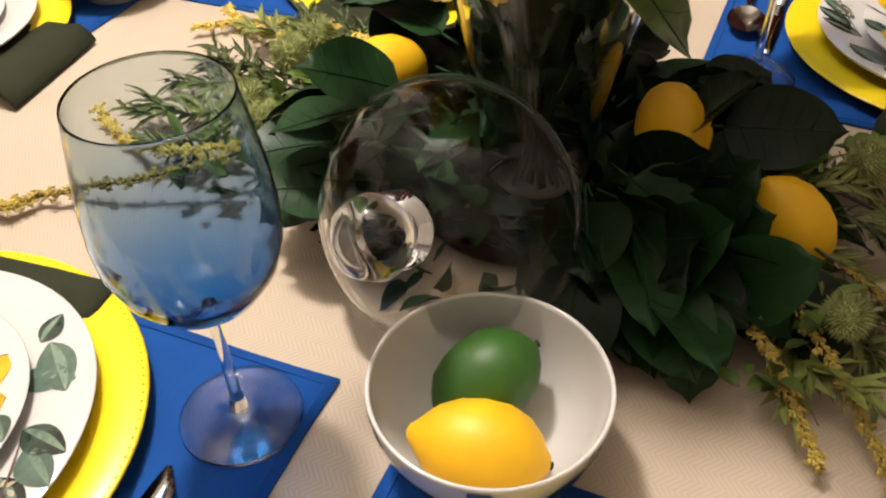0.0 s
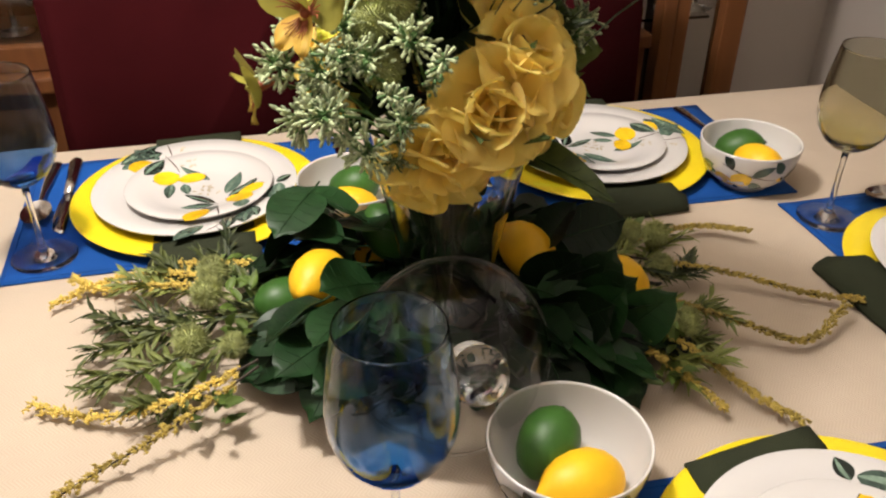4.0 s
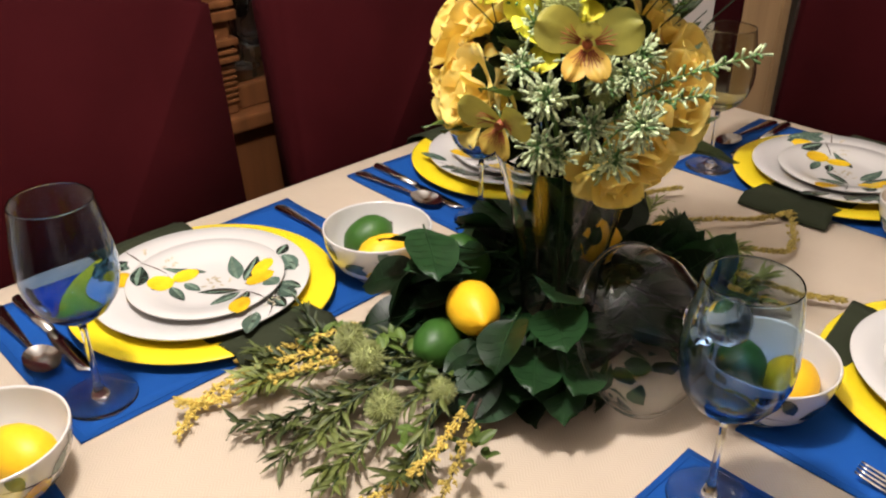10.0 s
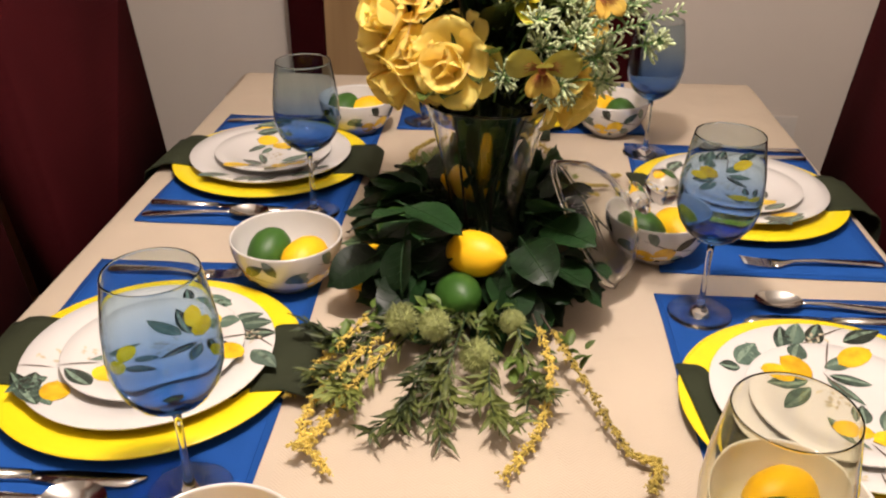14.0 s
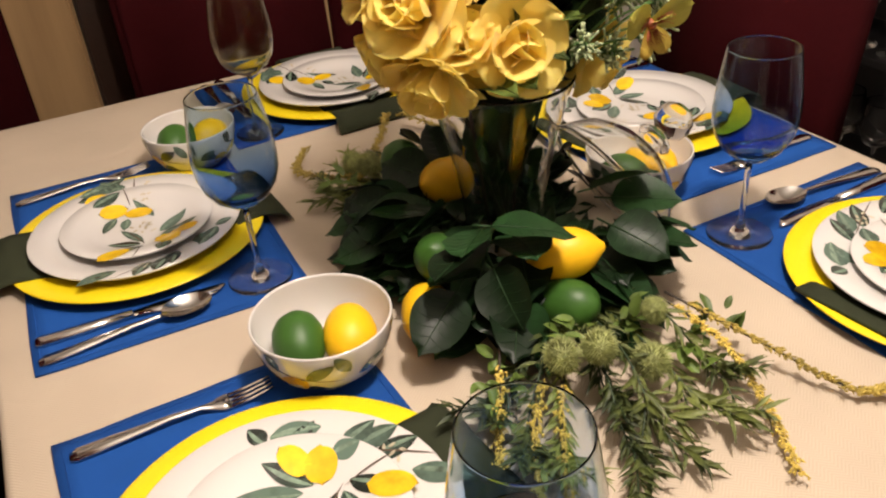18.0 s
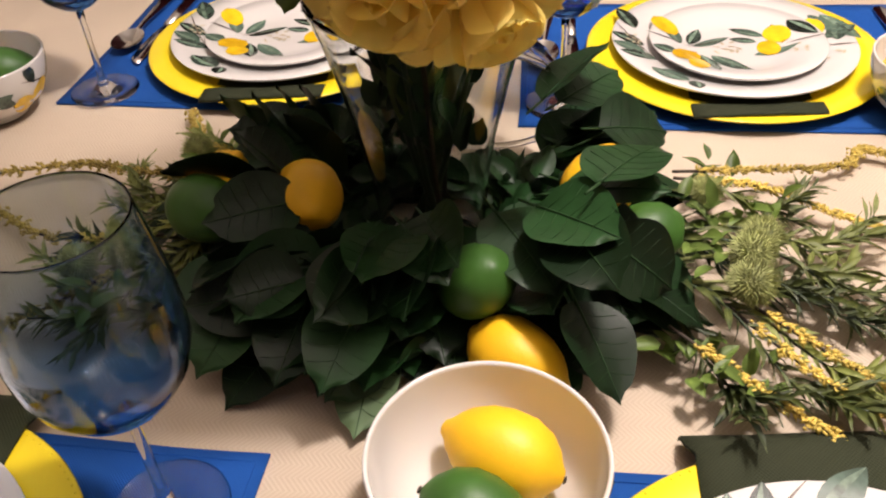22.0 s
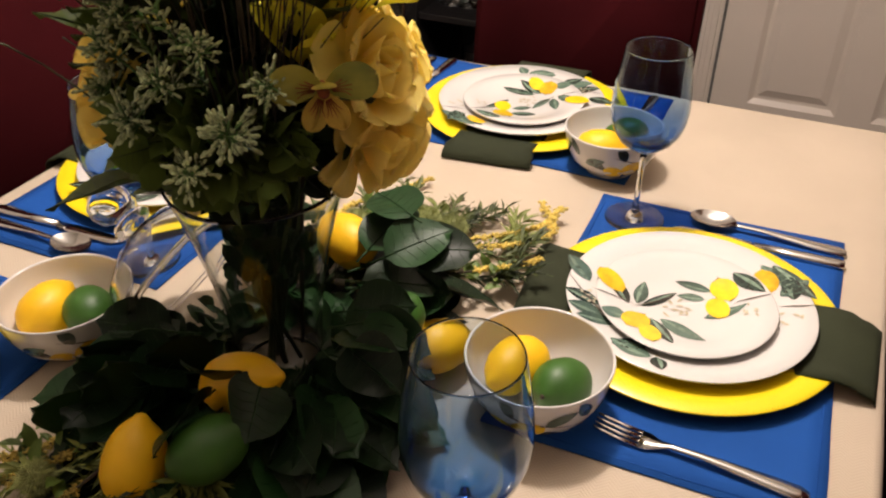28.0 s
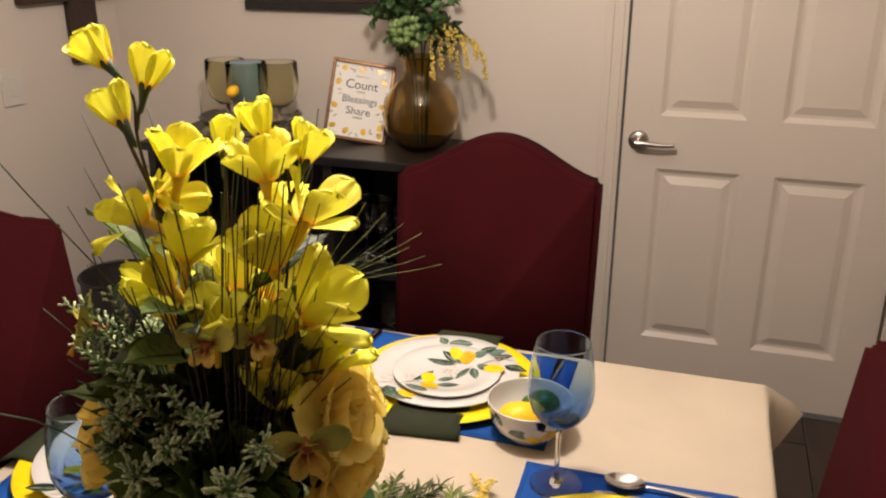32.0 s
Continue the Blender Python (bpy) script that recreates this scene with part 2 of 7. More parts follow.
freesia_m = material("bright_yellow_silk", (0.95, 0.83, 0.065), 0.55, vary=0.1, scale=30, bump=0.1, bump_scale=90, sub=0.1, random=0.3)


def thin(m, share):
    """Lets light through a thin silk petal or leaf."""
    nt = m.node_tree
    p = nt.nodes["Principled BSDF"]
    t = nt.nodes.new("ShaderNodeBsdfTranslucent")
    mix = nt.nodes.new("ShaderNodeMixShader")
    mix.inputs[0].default_value = share
    nt.links.new(p.inputs["Base Color"].links[0].from_socket, t.inputs["Color"])
    out = nt.nodes["Material Output"]
    nt.links.new(p.outputs[0], mix.inputs[1])
    nt.links.new(t.outputs[0], mix.inputs[2])
    nt.links.new(mix.outputs[0], out.inputs["Surface"])


orchid_m = material("green_yellow_orchid_silk", (0.36, 0.38, 0.07), 0.55, vary=0.25, scale=30, random=0.3, colour2=(0.60, 0.52, 0.08))
throat_m = material("orange_flower_throat", (0.85, 0.48, 0.03), 0.6, vary=0.2, scale=60)
orchid_lip_m = material("yellow_orchid_lip_silk", (0.80, 0.62, 0.10), 0.55, vary=0.25, scale=40, random=0.3, colour2=(0.74, 0.44, 0.07))
orchid_mark_m = material("rust_orchid_marks", (0.28, 0.06, 0.012), 0.6, vary=0.3)
frost_m = material("frosted_white_buds", (0.36, 0.42, 0.235), 0.85, vary=0.5, scale=260)
sprig_stem_m = material("grey_green_sprig_stem", (0.09, 0.19, 0.05), 0.6, vary=0.3, scale=60)


def throat(m, colour, y0, y1):
    """Dyes the claw of a petal, along its own length."""
    nt = m.node_tree
    p = nt.nodes["Principled BSDF"]
    tc, sep, ramp, mix = (nt.nodes.new(k) for k in ("ShaderNodeTexCoord", "ShaderNodeSeparateXYZ", "ShaderNodeMapRange", "ShaderNodeMix"))
    mix.data_type = "RGBA"
    ramp.inputs["From Min"].default_value, ramp.inputs["From Max"].default_value = y0, y1
    old = p.inputs["Base Color"].links[0].from_socket
    nt.links.new(tc.outputs["Object"], sep.inputs[0])
    nt.links.new(sep.outputs["Y"], ramp.inputs["Value"])
    nt.links.new(ramp.outputs[0], mix.inputs[0])
    mix.inputs[6].default_value = (*colour, 1)
    nt.links.new(old, mix.inputs[7])
    nt.links.new(mix.outputs[2], p.inputs["Base Color"])


throat(freesia_m, (0.95, 0.42, 0.02), 0.001, 0.013)
for m, s in ((rose_m, 0.45), (freesia_m, 0.3), (orchid_m, 0.3), (orchid_lip_m, 0.3), (light_leaf_m, 0.2), (olive_leaf_m, 0.25), (frond_m, 0.15), (leaf_pale_m, 0.15)):
    thin(m, s)

# ---- mesh tools ----
TABLE_Z = 0.75


def mesh_object(name, bm, mat, smooth=True):
    me = bpy.data.meshes.new(name)
    bm.to_mesh(me)
    bm.free()
    for p in me.polygons:
        p.use_smooth = smooth
    for m in (mat if isinstance(mat, (list, tuple)) else (mat,)):
        me.materials.append(m)
    return new(name, me)


def part(name, bm, mat, parent, label="", smooth=True):
    ob = mesh_object(name, bm, mat, smooth)
    ob.parent = parent
    if label:
        tagged(ob, label)
    return ob


def share(name, me, parent, m):
    """One more object on a mesh that exists already, under a parent."""
    ob = new(name, me)
    ob.parent = parent
    ob.matrix_basis = m
    return ob


def thing(name, label, category, group="", kind="", m=None):
    ob = tagged(new(name), label, category, group, kind)
    ob.empty_display_size = 0.05
    if m is not None:
        ob.matrix_basis = m
    return ob


def box(bm, x0, y0, z0, x1, y1, z1, bevel=0.0, segs=2, index=0):
    vs = bmesh.ops.create_cube(bm, size=1.0)["verts"]
    bmesh.ops.scale(bm, vec=(x1 - x0, y1 - y0, z1 - z0), verts=vs)
    bmesh.ops.translate(bm, vec=((x0 + x1) / 2, (y0 + y1) / 2, (z0 + z1) / 2), verts=vs)
    faces = {f for v in vs for f in v.link_faces}
    for f in faces:
        f.material_index = index
    if bevel:
        edges = list({e for v in vs for e in v.link_edges})
        bmesh.ops.bevel(bm, geom=edges, offset=bevel, segments=segs, affect="EDGES", profile=0.6)


def block(name, parent, mat, b, bevel=0.004, label=""):
    bm = bmesh.new()
    box(bm, *b, bevel=bevel)
    return part(name, bm, mat, parent, label, smooth=False)


def lathe(bm, profile, segs=48, closed=False, index=None):
    """Turns (radius, height) pairs round the z axis."""
    rings = []
    for r, z in profile:
        if r < 1e-6:
            rings.append([bm.verts.new((0, 0, z))])
        else:
            rings.append([bm.verts.new((r * math.cos(2 * math.pi * i / segs), r * math.sin(2 * math.pi * i / segs), z)) for i in range(segs)])
    pairs = list(zip(rings, rings[1:]))
    if closed:
        pairs.append((rings[-1], rings[0]))
    for k, (a, b) in enumerate(pairs):
        for i in range(segs):
            j = (i + 1) % segs
            if len(a) == 1 and len(b) == 1:
                continue
            if len(a) == 1:
                f = bm.faces.new((a[0], b[j], b[i]))
            elif len(b) == 1:
                f = bm.faces.new((a[i], a[j], b[0]))
            else:
                f = bm.faces.new((a[i], a[j], b[j], b[i]))
            if index:
                f.material_index = index(k)
    bmesh.ops.recalc_face_normals(bm, faces=bm.faces)


def smooth_curve(points, n):
    """Catmull-Rom through the points, n steps a span."""
    pts = [Vector(p) for p in points]
    pts = [pts[0] * 2 - pts[1], *pts, pts[-1] * 2 - pts[-2]]
    out = []
    for a, b, c, d in zip(pts, pts[1:], pts[2:], pts[3:]):
        for i in range(n):
            t = i / n
            out.append(0.5 * ((2 * b) + (c - a) * t + (2 * a - 5 * b + 4 * c - d) * t * t + (3 * b - a - 3 * c + d) * t ** 3))
    out.append(pts[-2])
    return out


def tube(bm, pts, radius, sides=6, index=0):
    """A round stalk along pts; radius: a number or a function of 0..1."""
    rings = []
    up = Vector((0.3, 0.2, 1))
    for k, p in enumerate(pts):
        d = (Vector(pts[min(k + 1, len(pts) - 1)]) - Vector(pts[max(k - 1, 0)])).normalized()
        a = d.cross(up)
        if a.length < 1e-3:
            a = d.cross(Vector((1, 0, 0)))
        a.normalize()
        b = d.cross(a)
        r = radius(k / (len(pts) - 1)) if callable(radius) else radius
        rings.append([bm.verts.new(Vector(p) + r * (math.cos(2 * math.pi * i / sides) * a + math.sin(2 * math.pi * i / sides) * b)) for i in range(sides)])
    for a, b in zip(rings, rings[1:]):
        for i in range(sides):
            f = bm.faces.new((a[i], a[(i + 1) % sides], b[(i + 1) % sides], b[i]))
            f.material_index = index
    for ring in (rings[0][::-1], rings[-1]):
        f = bm.faces.new(ring)
        f.material_index = index


def heading(p, direction, roll=0.0):
    """A pose at p whose y axis runs along direction and whose z axis leans up, turned by roll degrees about it."""
    y = Vector(direction).normalized()
    x = y.cross(Vector((0, 0, 1)))
    if x.length < 1e-3:
        x = Vector((1, 0, 0))
    x.normalize()
    z = x.cross(y)
    m = Matrix((x, y, z)).transposed().to_4x4()
    return Matrix.Translation(p) @ m @ Matrix.Rotation(radians(roll), 4, "Y")


# ---- room ----
WEST, EAST, SOUTH, NORTH, HIGH = -1.45, 1.80, -2.17, 1.52, 2.5


def wall(name, b):
    bm = bmesh.new()
    box(bm, *b)
    return tagged(mesh_object(name, bm, wall_m, False), "plain wall in warm white matt paint", "wall", kind="structure")


wall("wall_west", (WEST - 0.12, SOUTH - 0.12, 0, WEST, NORTH + 0.12, HIGH))
wall("wall_east", (EAST, SOUTH - 0.12, 0, EAST + 0.12, NORTH + 0.12, HIGH))
wall("wall_north", (WEST, NORTH, 0, EAST, NORTH + 0.12, HIGH))
DOOR_X0, DOOR_X1, DOOR_TOP = -1.02, -0.142, 2.04
south = wall("wall_south", (DOOR_X1 + 0.02, SOUTH - 0.12, 0, EAST, SOUTH, HIGH))
wall("wall_south_west", (WEST, SOUTH - 0.12, 0, DOOR_X0 - 0.02, SOUTH, HIGH))
wall("wall_south_over_door", (DOOR_X0 - 0.02, SOUTH - 0.12, DOOR_TOP + 0.02, DOOR_X1 + 0.02, SOUTH, HIGH))
bm = bmesh.new()
box(bm, WEST - 0.12, SOUTH - 0.12, HIGH, EAST + 0.12, NORTH + 0.12, HIGH + 0.1)
tagged(mesh_object("ceiling", bm, ceiling_m, False), "plain white painted ceiling", "ceiling", kind="structure")

floor = tagged(new("floor"), "dark stained wooden plank floor", "floor", kind="structure")
block("floor_base", floor, dark_wood_m, (WEST, SOUTH, -0.05, EAST, NORTH, -0.012), 0)


def door():
    """A six-panel door: stiles, rails and bevelled panels, in a frame with a lever handle."""
    top = thing("door_1", "closed white six-panel door with a satin nickel lever", "door", kind="structure")
    x0, x1, y = DOOR_X0 + 0.004, DOOR_X1 - 0.004, SOUTH - 0.012
    w = x1 - x0
    cols = [(x0 + 0.115, x0 + w / 2 - 0.052), (x0 + w / 2 + 0.052, x1 - 0.115)]
    rows = [(0.222, 0.838), (1.015, 1.68), (1.78, 1.94)]
    for a, b in ((x0, cols[0][0]), (cols[0][1], cols[1][0]), (cols[1][1], x1)):
        block("stile", top, door_m, (a, y - 0.036, 0.012, b, y, DOOR_TOP - 0.004), 0.0)
    zs = [0.012] + [v for r in rows for v in r] + [DOOR_TOP - 0.004]
    for a, b in cols:
        for k in range(0, len(zs), 2):
            block("rail", top, door_m, (a, y - 0.036, zs[k], b, y, zs[k + 1]), 0.0)
        for c, d in rows:
            bm = bmesh.new()
            steps = [(0.0, -0.001), (0.016, -0.012), (0.026, -0.013), (0.052, -0.003), (0.06, -0.003)]
            rings = [[bm.verts.new(v) for v in ((a + i, y + h, c + i), (b - i, y + h, c + i), (b - i, y + h, d - i), (a + i, y + h, d - i))] for i, h in steps]
            for r, q in zip(rings, rings[1:]):
                for i in range(4):
                    bm.faces.new((r[i], r[(i + 1) % 4], q[(i + 1) % 4], q[i]))
            bm.faces.new(rings[-1])
            back = [bm.verts.new(v.co + Vector((0, -0.03, 0))) for v in rings[0]]
            for i in range(4):
                bm.faces.new((rings[0][(i + 1) % 4], rings[0][i], back[i], back[(i + 1) % 4]))
            bmesh.ops.recalc_face_normals(bm, faces=bm.faces)
            part("panel", bm, door_m, top, smooth=False)
    bm = bmesh.new()
    hx, hz = x1 - 0.052, 0.928
    lathe(bm, [(0, 0.012), (0.026, 0.012), (0.033, 0.006), (0.034, 0.0), (0, 0.0)], 32)
    bmesh.ops.rotate(bm, cent=(0, 0, 0), matrix=Matrix.Rotation(radians(-90), 3, "X"), verts=bm.verts)
    bmesh.ops.translate(bm, vec=(hx, y, hz), verts=bm.verts)
    tube(bm, [(hx, y + 0.005, hz), (hx, y + 0.03, hz), (hx, y + 0.045, hz)], 0.011, 12)
    tube(bm, smooth_curve([(hx + 0.012, y + 0.046, hz), (hx - 0.02, y + 0.048, hz), (hx - 0.07, y + 0.046, hz - 0.003), (hx - 0.118, y + 0.042, hz - 0.001)], 5), lambda t: 0.0105 - 0.003 * t, 12)
    part("door_handle", bm, nickel_m, top, "satin nickel lever handle with a round rose")
    frame_ob = thing("trim", "white moulded door casing", "trim", kind="structure")
    for a, b in ((DOOR_X0 - 0.075, DOOR_X0 - 0.003), (DOOR_X1 + 0.003, DOOR_X1 + 0.075)):
        block("jamb", frame_ob, door_m, (a, SOUTH + 0.001, 0, b, SOUTH + 0.014, DOOR_TOP + 0.06), 0.003)
        inner = DOOR_X0 - 0.003 if a < DOOR_X0 else DOOR_X1 + 0.003
        s = 1 if a > DOOR_X0 else -1
        lo, hi = sorted((inner + s * 0.012, inner + s * 0.03))
        block("bead", frame_ob, door_m, (lo, SOUTH + 0.013, 0, hi, SOUTH + 0.022, DOOR_TOP + 0.03), 0.003)
        lo, hi = sorted((inner + s * 0.045, inner + s * 0.06))
        block("bead", frame_ob, door_m, (lo, SOUTH + 0.013, 0, hi, SOUTH + 0.019, DOOR_TOP + 0.05), 0.002)
    block("head_casing", frame_ob, door_m, (DOOR_X0 - 0.075, SOUTH + 0.001, DOOR_TOP + 0.006, DOOR_X1 + 0.075, SOUTH + 0.016, DOOR_TOP + 0.08), 0.003)


door()


# ---- table and cloth ----
TX0, TX1, TY0, TY1 = -0.568, 0.612, -0.918, 0.890


def table():
    top = thing("dining_table", "dark wooden dining table under a linen cloth", "table")
    block("tabletop", top, dark_wood_m, (TX0 + 0.01, TY0 + 0.01, TABLE_Z - 0.035, TX1 - 0.01, TY1 - 0.01, TABLE_Z - 0.005), 0.004)
    for x in (TX0 + 0.09, TX1 - 0.17):
        for y in (TY0 + 0.09, TY1 - 0.17):
            block("leg", top, dark_wood_m, (x, y, 0.0, x + 0.08, y + 0.08, TABLE_Z - 0.036), 0.006)
    block("apron", top, dark_wood_m, (TX0 + 0.1, TY0 + 0.1, TABLE_Z - 0.11, TX1 - 0.1, TY1 - 0.1, TABLE_Z - 0.036), 0.002)


def tablecloth():
    """One sheet: flat on the top, rounded over the edge, hanging in soft folds that flare at the corners."""
    bm = bmesh.new()
    drop = 0.115
    loop = []
    k = 46
    for i in range(k):
        loop.append((TX0 + (TX1 - TX0) * i / k, TY0, 0, -1))
    for i in range(k):
        loop.append((TX1, TY0 + (TY1 - TY0) * i / k, 1, 0))
    for i in range(k):
        loop.append((TX1 - (TX1 - TX0) * i / k, TY1, 0, 1))
    for i in range(k):
        loop.append((TX0, TY1 - (TY1 - TY0) * i / k, -1, 0))
    n = len(loop)
    corners = [(TX0, TY0), (TX1, TY0), (TX1, TY1), (TX0, TY1)]
    levels = [(0.0, 0.0), (0.006, -0.002), (0.010, -0.008), (0.012, -0.02), (0.014, -0.045), (0.016, -0.08), (0.018, -drop)]
    cx, cy = (TX0 + TX1) / 2, (TY0 + TY1) / 2
    rings = []
    for s in (0.02, 0.25, 0.5, 0.75, 0.93):
        rings.append([bm.verts.new((cx + (x - cx) * s, cy + (y - cy) * s, TABLE_Z - 0.0006 * noise.noise(Vector((x * 4, y * 4, s * 9))) - 0.0006)) for x, y, _, _ in loop])
    for out, down in levels:
        ring = []
        for i, (x, y, ox, oy) in enumerate(loop):
            d = min(math.hypot(x - a, y - b) for a, b in corners)
            near = math.exp(-d / 0.032)
            q = -down / drop
            px, py = x, y
            sx, sy = (1 if x > cx else -1), (1 if y > cy else -1)
            wave = 0.010 * q * math.sin(i * 0.62) + 0.007 * q * math.sin(i * 0.23 + 1)
            flare = 0.135 * min(1, q * 1.1) * near
            px += ox * (out + wave) + sx * flare * (0.72 if near > 0.05 else 0)
            py += oy * (out + wave) + sy * flare * (0.72 if near > 0.05 else 0)
            ring.append(bm.verts.new((px, py, TABLE_Z + down)))
        rings.append(ring)
    for a, b in zip(rings, rings[1:]):
        for i in range(n):
            bm.faces.new((a[i], b[i], b[(i + 1) % n], a[(i + 1) % n]))
    bm.faces.new(rings[0])
    bmesh.ops.recalc_face_normals(bm, faces=bm.faces)
    ob = mesh_object("tablecloth", bm, cloth_m)
    return tagged(ob, "beige herringbone linen tablecloth hanging over the table edge", "tablecloth")


table()
tablecloth()


# ---- chairs ----
def chair():
    """A tall upholstered dining chair; the sitter looks along +y, the seat's back edge is at y = 0."""
    top = thing("dining_chair", "tall dining chair upholstered in burgundy cloth with an arched back", "chair", "dining chairs round the table")
    w, shoulder, crest = 0.232, 1.058, 1.145
    outline = [(-w, 0.40), (w, 0.40), (w, shoulder)]
    for i in range(1, 20):
        t = i / 20
        x = w * (1 - 2 * t)
        outline.append((x, shoulder + (crest - shoulder) * (0.5 - 0.5 * math.cos(2 * math.pi * min(max((t - 0.02) / 0.96, 0), 1))) ** 0.8))
    outline.append((-w, shoulder))
    bm = bmesh.new()
    front = [bm.verts.new((x, 0.0 - 0.10 * (z - 0.4), z)) for x, z in outline]
    back = [bm.verts.new((x * 0.985, -0.075 - 0.12 * (z - 0.4), z)) for x, z in outline]
    bm.faces.new(front)
    bm.faces.new(back[::-1])
    for i in range(len(front)):
        j = (i + 1) % len(front)
        bm.faces.new((front[j], front[i], back[i], back[j]))
    bmesh.ops.recalc_face_normals(bm, faces=bm.faces)
    sharp = [e for e in bm.edges if len(e.link_faces) == 2 and e.calc_face_angle() > 0.6]
    bmesh.ops.bevel(bm, geom=sharp, offset=0.012, segments=3, affect="EDGES")
    part("backrest", bm, burgundy_m, top)
    bm = bmesh.new()
    box(bm, -w, 0.005, 0.36, w, 0.44, 0.47, 0.025, 3)
    part("seat", bm, burgundy_m, top)
    bm = bmesh.new()
    box(bm, -w + 0.01, -0.07, 0.2, w - 0.01, 0.43, 0.36, 0.008, 2)
    part("skirt", bm, burgundy_m, top)
    for x in (-0.2, 0.2):
        for y in (-0.04, 0.39):
            bm = bmesh.new()
            tube(bm, [(x, y, 0.21), (x, y, 0.0)], lambda t: 0.022 - 0.007 * t, 8)
            part("leg", bm, dark_wood_m, top)
    return top


first = chair()
first.matrix_basis = pose(-0.596, -0.275, 0, 0, 0, -86)
for m in (pose(-0.618, 0.298, 0, 0, 0, -90), pose(0.662, -0.36, 0, 0, 0, 90), pose(0.655, 0.32, 0, 0, 0, 90),
          pose(-0.02, 1.05, 0, 0, 0, 180), pose(0.022, -1.05, 0)):
    copy_thing(first, m)


# ---- place settings ----
# Each setting has a frame of its own: the diner looks along +y, x is to the right hand, z = 0 on the cloth.
SETTINGS = {
    "south_west": (-0.360, -0.285, -90), "north_west": (-0.364, 0.333, -90), "south_east": (0.423, -0.321, 90),
    "north_east": (0.442, 0.235, 90), "north": (0.078, 0.700, 180), "south": (0.034, -0.742, 0)}
PLATE_AT = {"south_west": (0.003, 0.003), "north_west": (0.006, -0.006), "south_east": (-0.003, 0.003),
            "north_east": (0.003, 0.007), "north": (0.009, 0.020), "south": (-0.019, 0.002)}
PLATE_TURN = {"south_west": 0, "north_west": -118, "south_east": -112, "north_east": -110, "north": 12, "south": 112}
BOWL_AT = {"south_west": (-0.244, -0.078), "north_west": (-0.243, 0.516), "south_east": (0.295, -0.515),
           "north_east": (0.271, 0.041), "north": (0.257, 0.548), "south": (-0.176, -0.610)}
GLASS_AT = {"south_west": (-0.247, -0.483), "north_west": (-0.255, 0.136), "south_east": (0.307, -0.120),
            "north_east": (0.313, 0.437), "north": (-0.117, 0.576), "south": (0.235, -0.625)}


def setting(name):
    x, y, a = SETTINGS[name]
    return pose(x, y, TABLE_Z, 0, 0, a)


def placemat():
    bm = bmesh.new()
    hw, hd, n = 0.249, 0.165, 14
    grid = []
    for i in range(n + 1):
        row = []
        for j in range(n + 1):
            u, v = i / n * 2 - 1, j / n * 2 - 1
            edge = max(abs(u), abs(v))
            z = 0.0022 + 0.0006 * noise.noise(Vector((u * 2.3, v * 2.3, 1))) + (0.0012 * (abs(u * v) ** 6) if edge > 0.9 else 0)
            row.append(bm.verts.new((u * hw + 0.002 * noise.noise(Vector((v * 2, 3, 1))), v * hd + 0.002 * noise.noise(Vector((u * 2, 7, 1))), z)))
        grid.append(row)
    for i in range(n):
        for j in range(n):
            bm.faces.new((grid[i][j], grid[i + 1][j], grid[i + 1][j + 1], grid[i][j + 1]))
    ret = bmesh.ops.extrude_face_region(bm, geom=bm.faces[:])
    for v in ret["geom"]:
        if isinstance(v, bmesh.types.BMVert):
            v.co.z = 0.0003
    bmesh.ops.recalc_face_normals(bm, faces=bm.faces)
    ob = thing("placemat", "rectangular blue cloth placemat lying on the tablecloth", "placemat", "blue placemats")
    part("cloth", bm, mat_m, ob)
    bm = bmesh.new()
    for a, b in (((-1, -1), (1, -1)), ((1, -1), (1, 1)), ((1, 1), (-1, 1)), ((-1, 1), (-1, -1))):
        tube(bm, [(a[0] * (hw - 0.008), a[1] * (hd - 0.008), 0.0024), (b[0] * (hw - 0.008), b[1] * (hd - 0.008), 0.0024)], 0.0007, 5)
    part("hem", bm, mat_m, ob, "stitched blue hem")
    return ob


CHARGER = [(0.0, 0.0035), (0.115, 0.0035), (0.125, 0.0055), (0.136, 0.0125), (0.150, 0.0150), (0.1735, 0.0165)]


def charger():
    ob = thing("charger_plate", "bright yellow charger plate with a beaded rim", "plate", "yellow charger plates")
    bm = bmesh.new()
    lathe(bm, CHARGER + [(0.1750, 0.0155), (0.1740, 0.0140)], 72)
    part("dish", bm, charger_m, ob)
    # underside drawn dark: the rim's shadow is put into its colour
    bm = bmesh.new()
    lathe(bm, [(0.1738, 0.0139), (0.150, 0.0122), (0.137, 0.0098), (0.127, 0.0026), (0.112, 0.0), (0.0, 0.0)], 72)
    part("underside", bm, charger_shade_m, ob, "underside coloured dark for the shadow below the rim")
    bm = bmesh.new()
    for i in range(150):
        a = 2 * math.pi * i / 150
        vs = bmesh.ops.create_icosphere(bm, subdivisions=1, radius=0.0011)["verts"]
        bmesh.ops.translate(bm, vec=(0.1712 * math.cos(a), 0.1712 * math.sin(a), 0.0164), verts=vs)
    part("beading", bm, charger_m, ob, "row of small beads")
    return ob


DINNER = [(0.0, 0.0045), (0.070, 0.0045), (0.088, 0.0060), (0.102, 0.0115), (0.118, 0.0160), (0.142, 0.0205)]
SALAD = [(0.0, 0.0045), (0.046, 0.0045), (0.060, 0.0060), (0.070, 0.0095), (0.084, 0.0130), (0.1025, 0.0165)]


def height_on(profile, r):
    for (r0, z0), (r1, z1) in zip(profile, profile[1:]):
        if r <= r1:
            return z0 + (z1 - z0) * (r - r0) / (r1 - r0)
    return profile[-1][1]


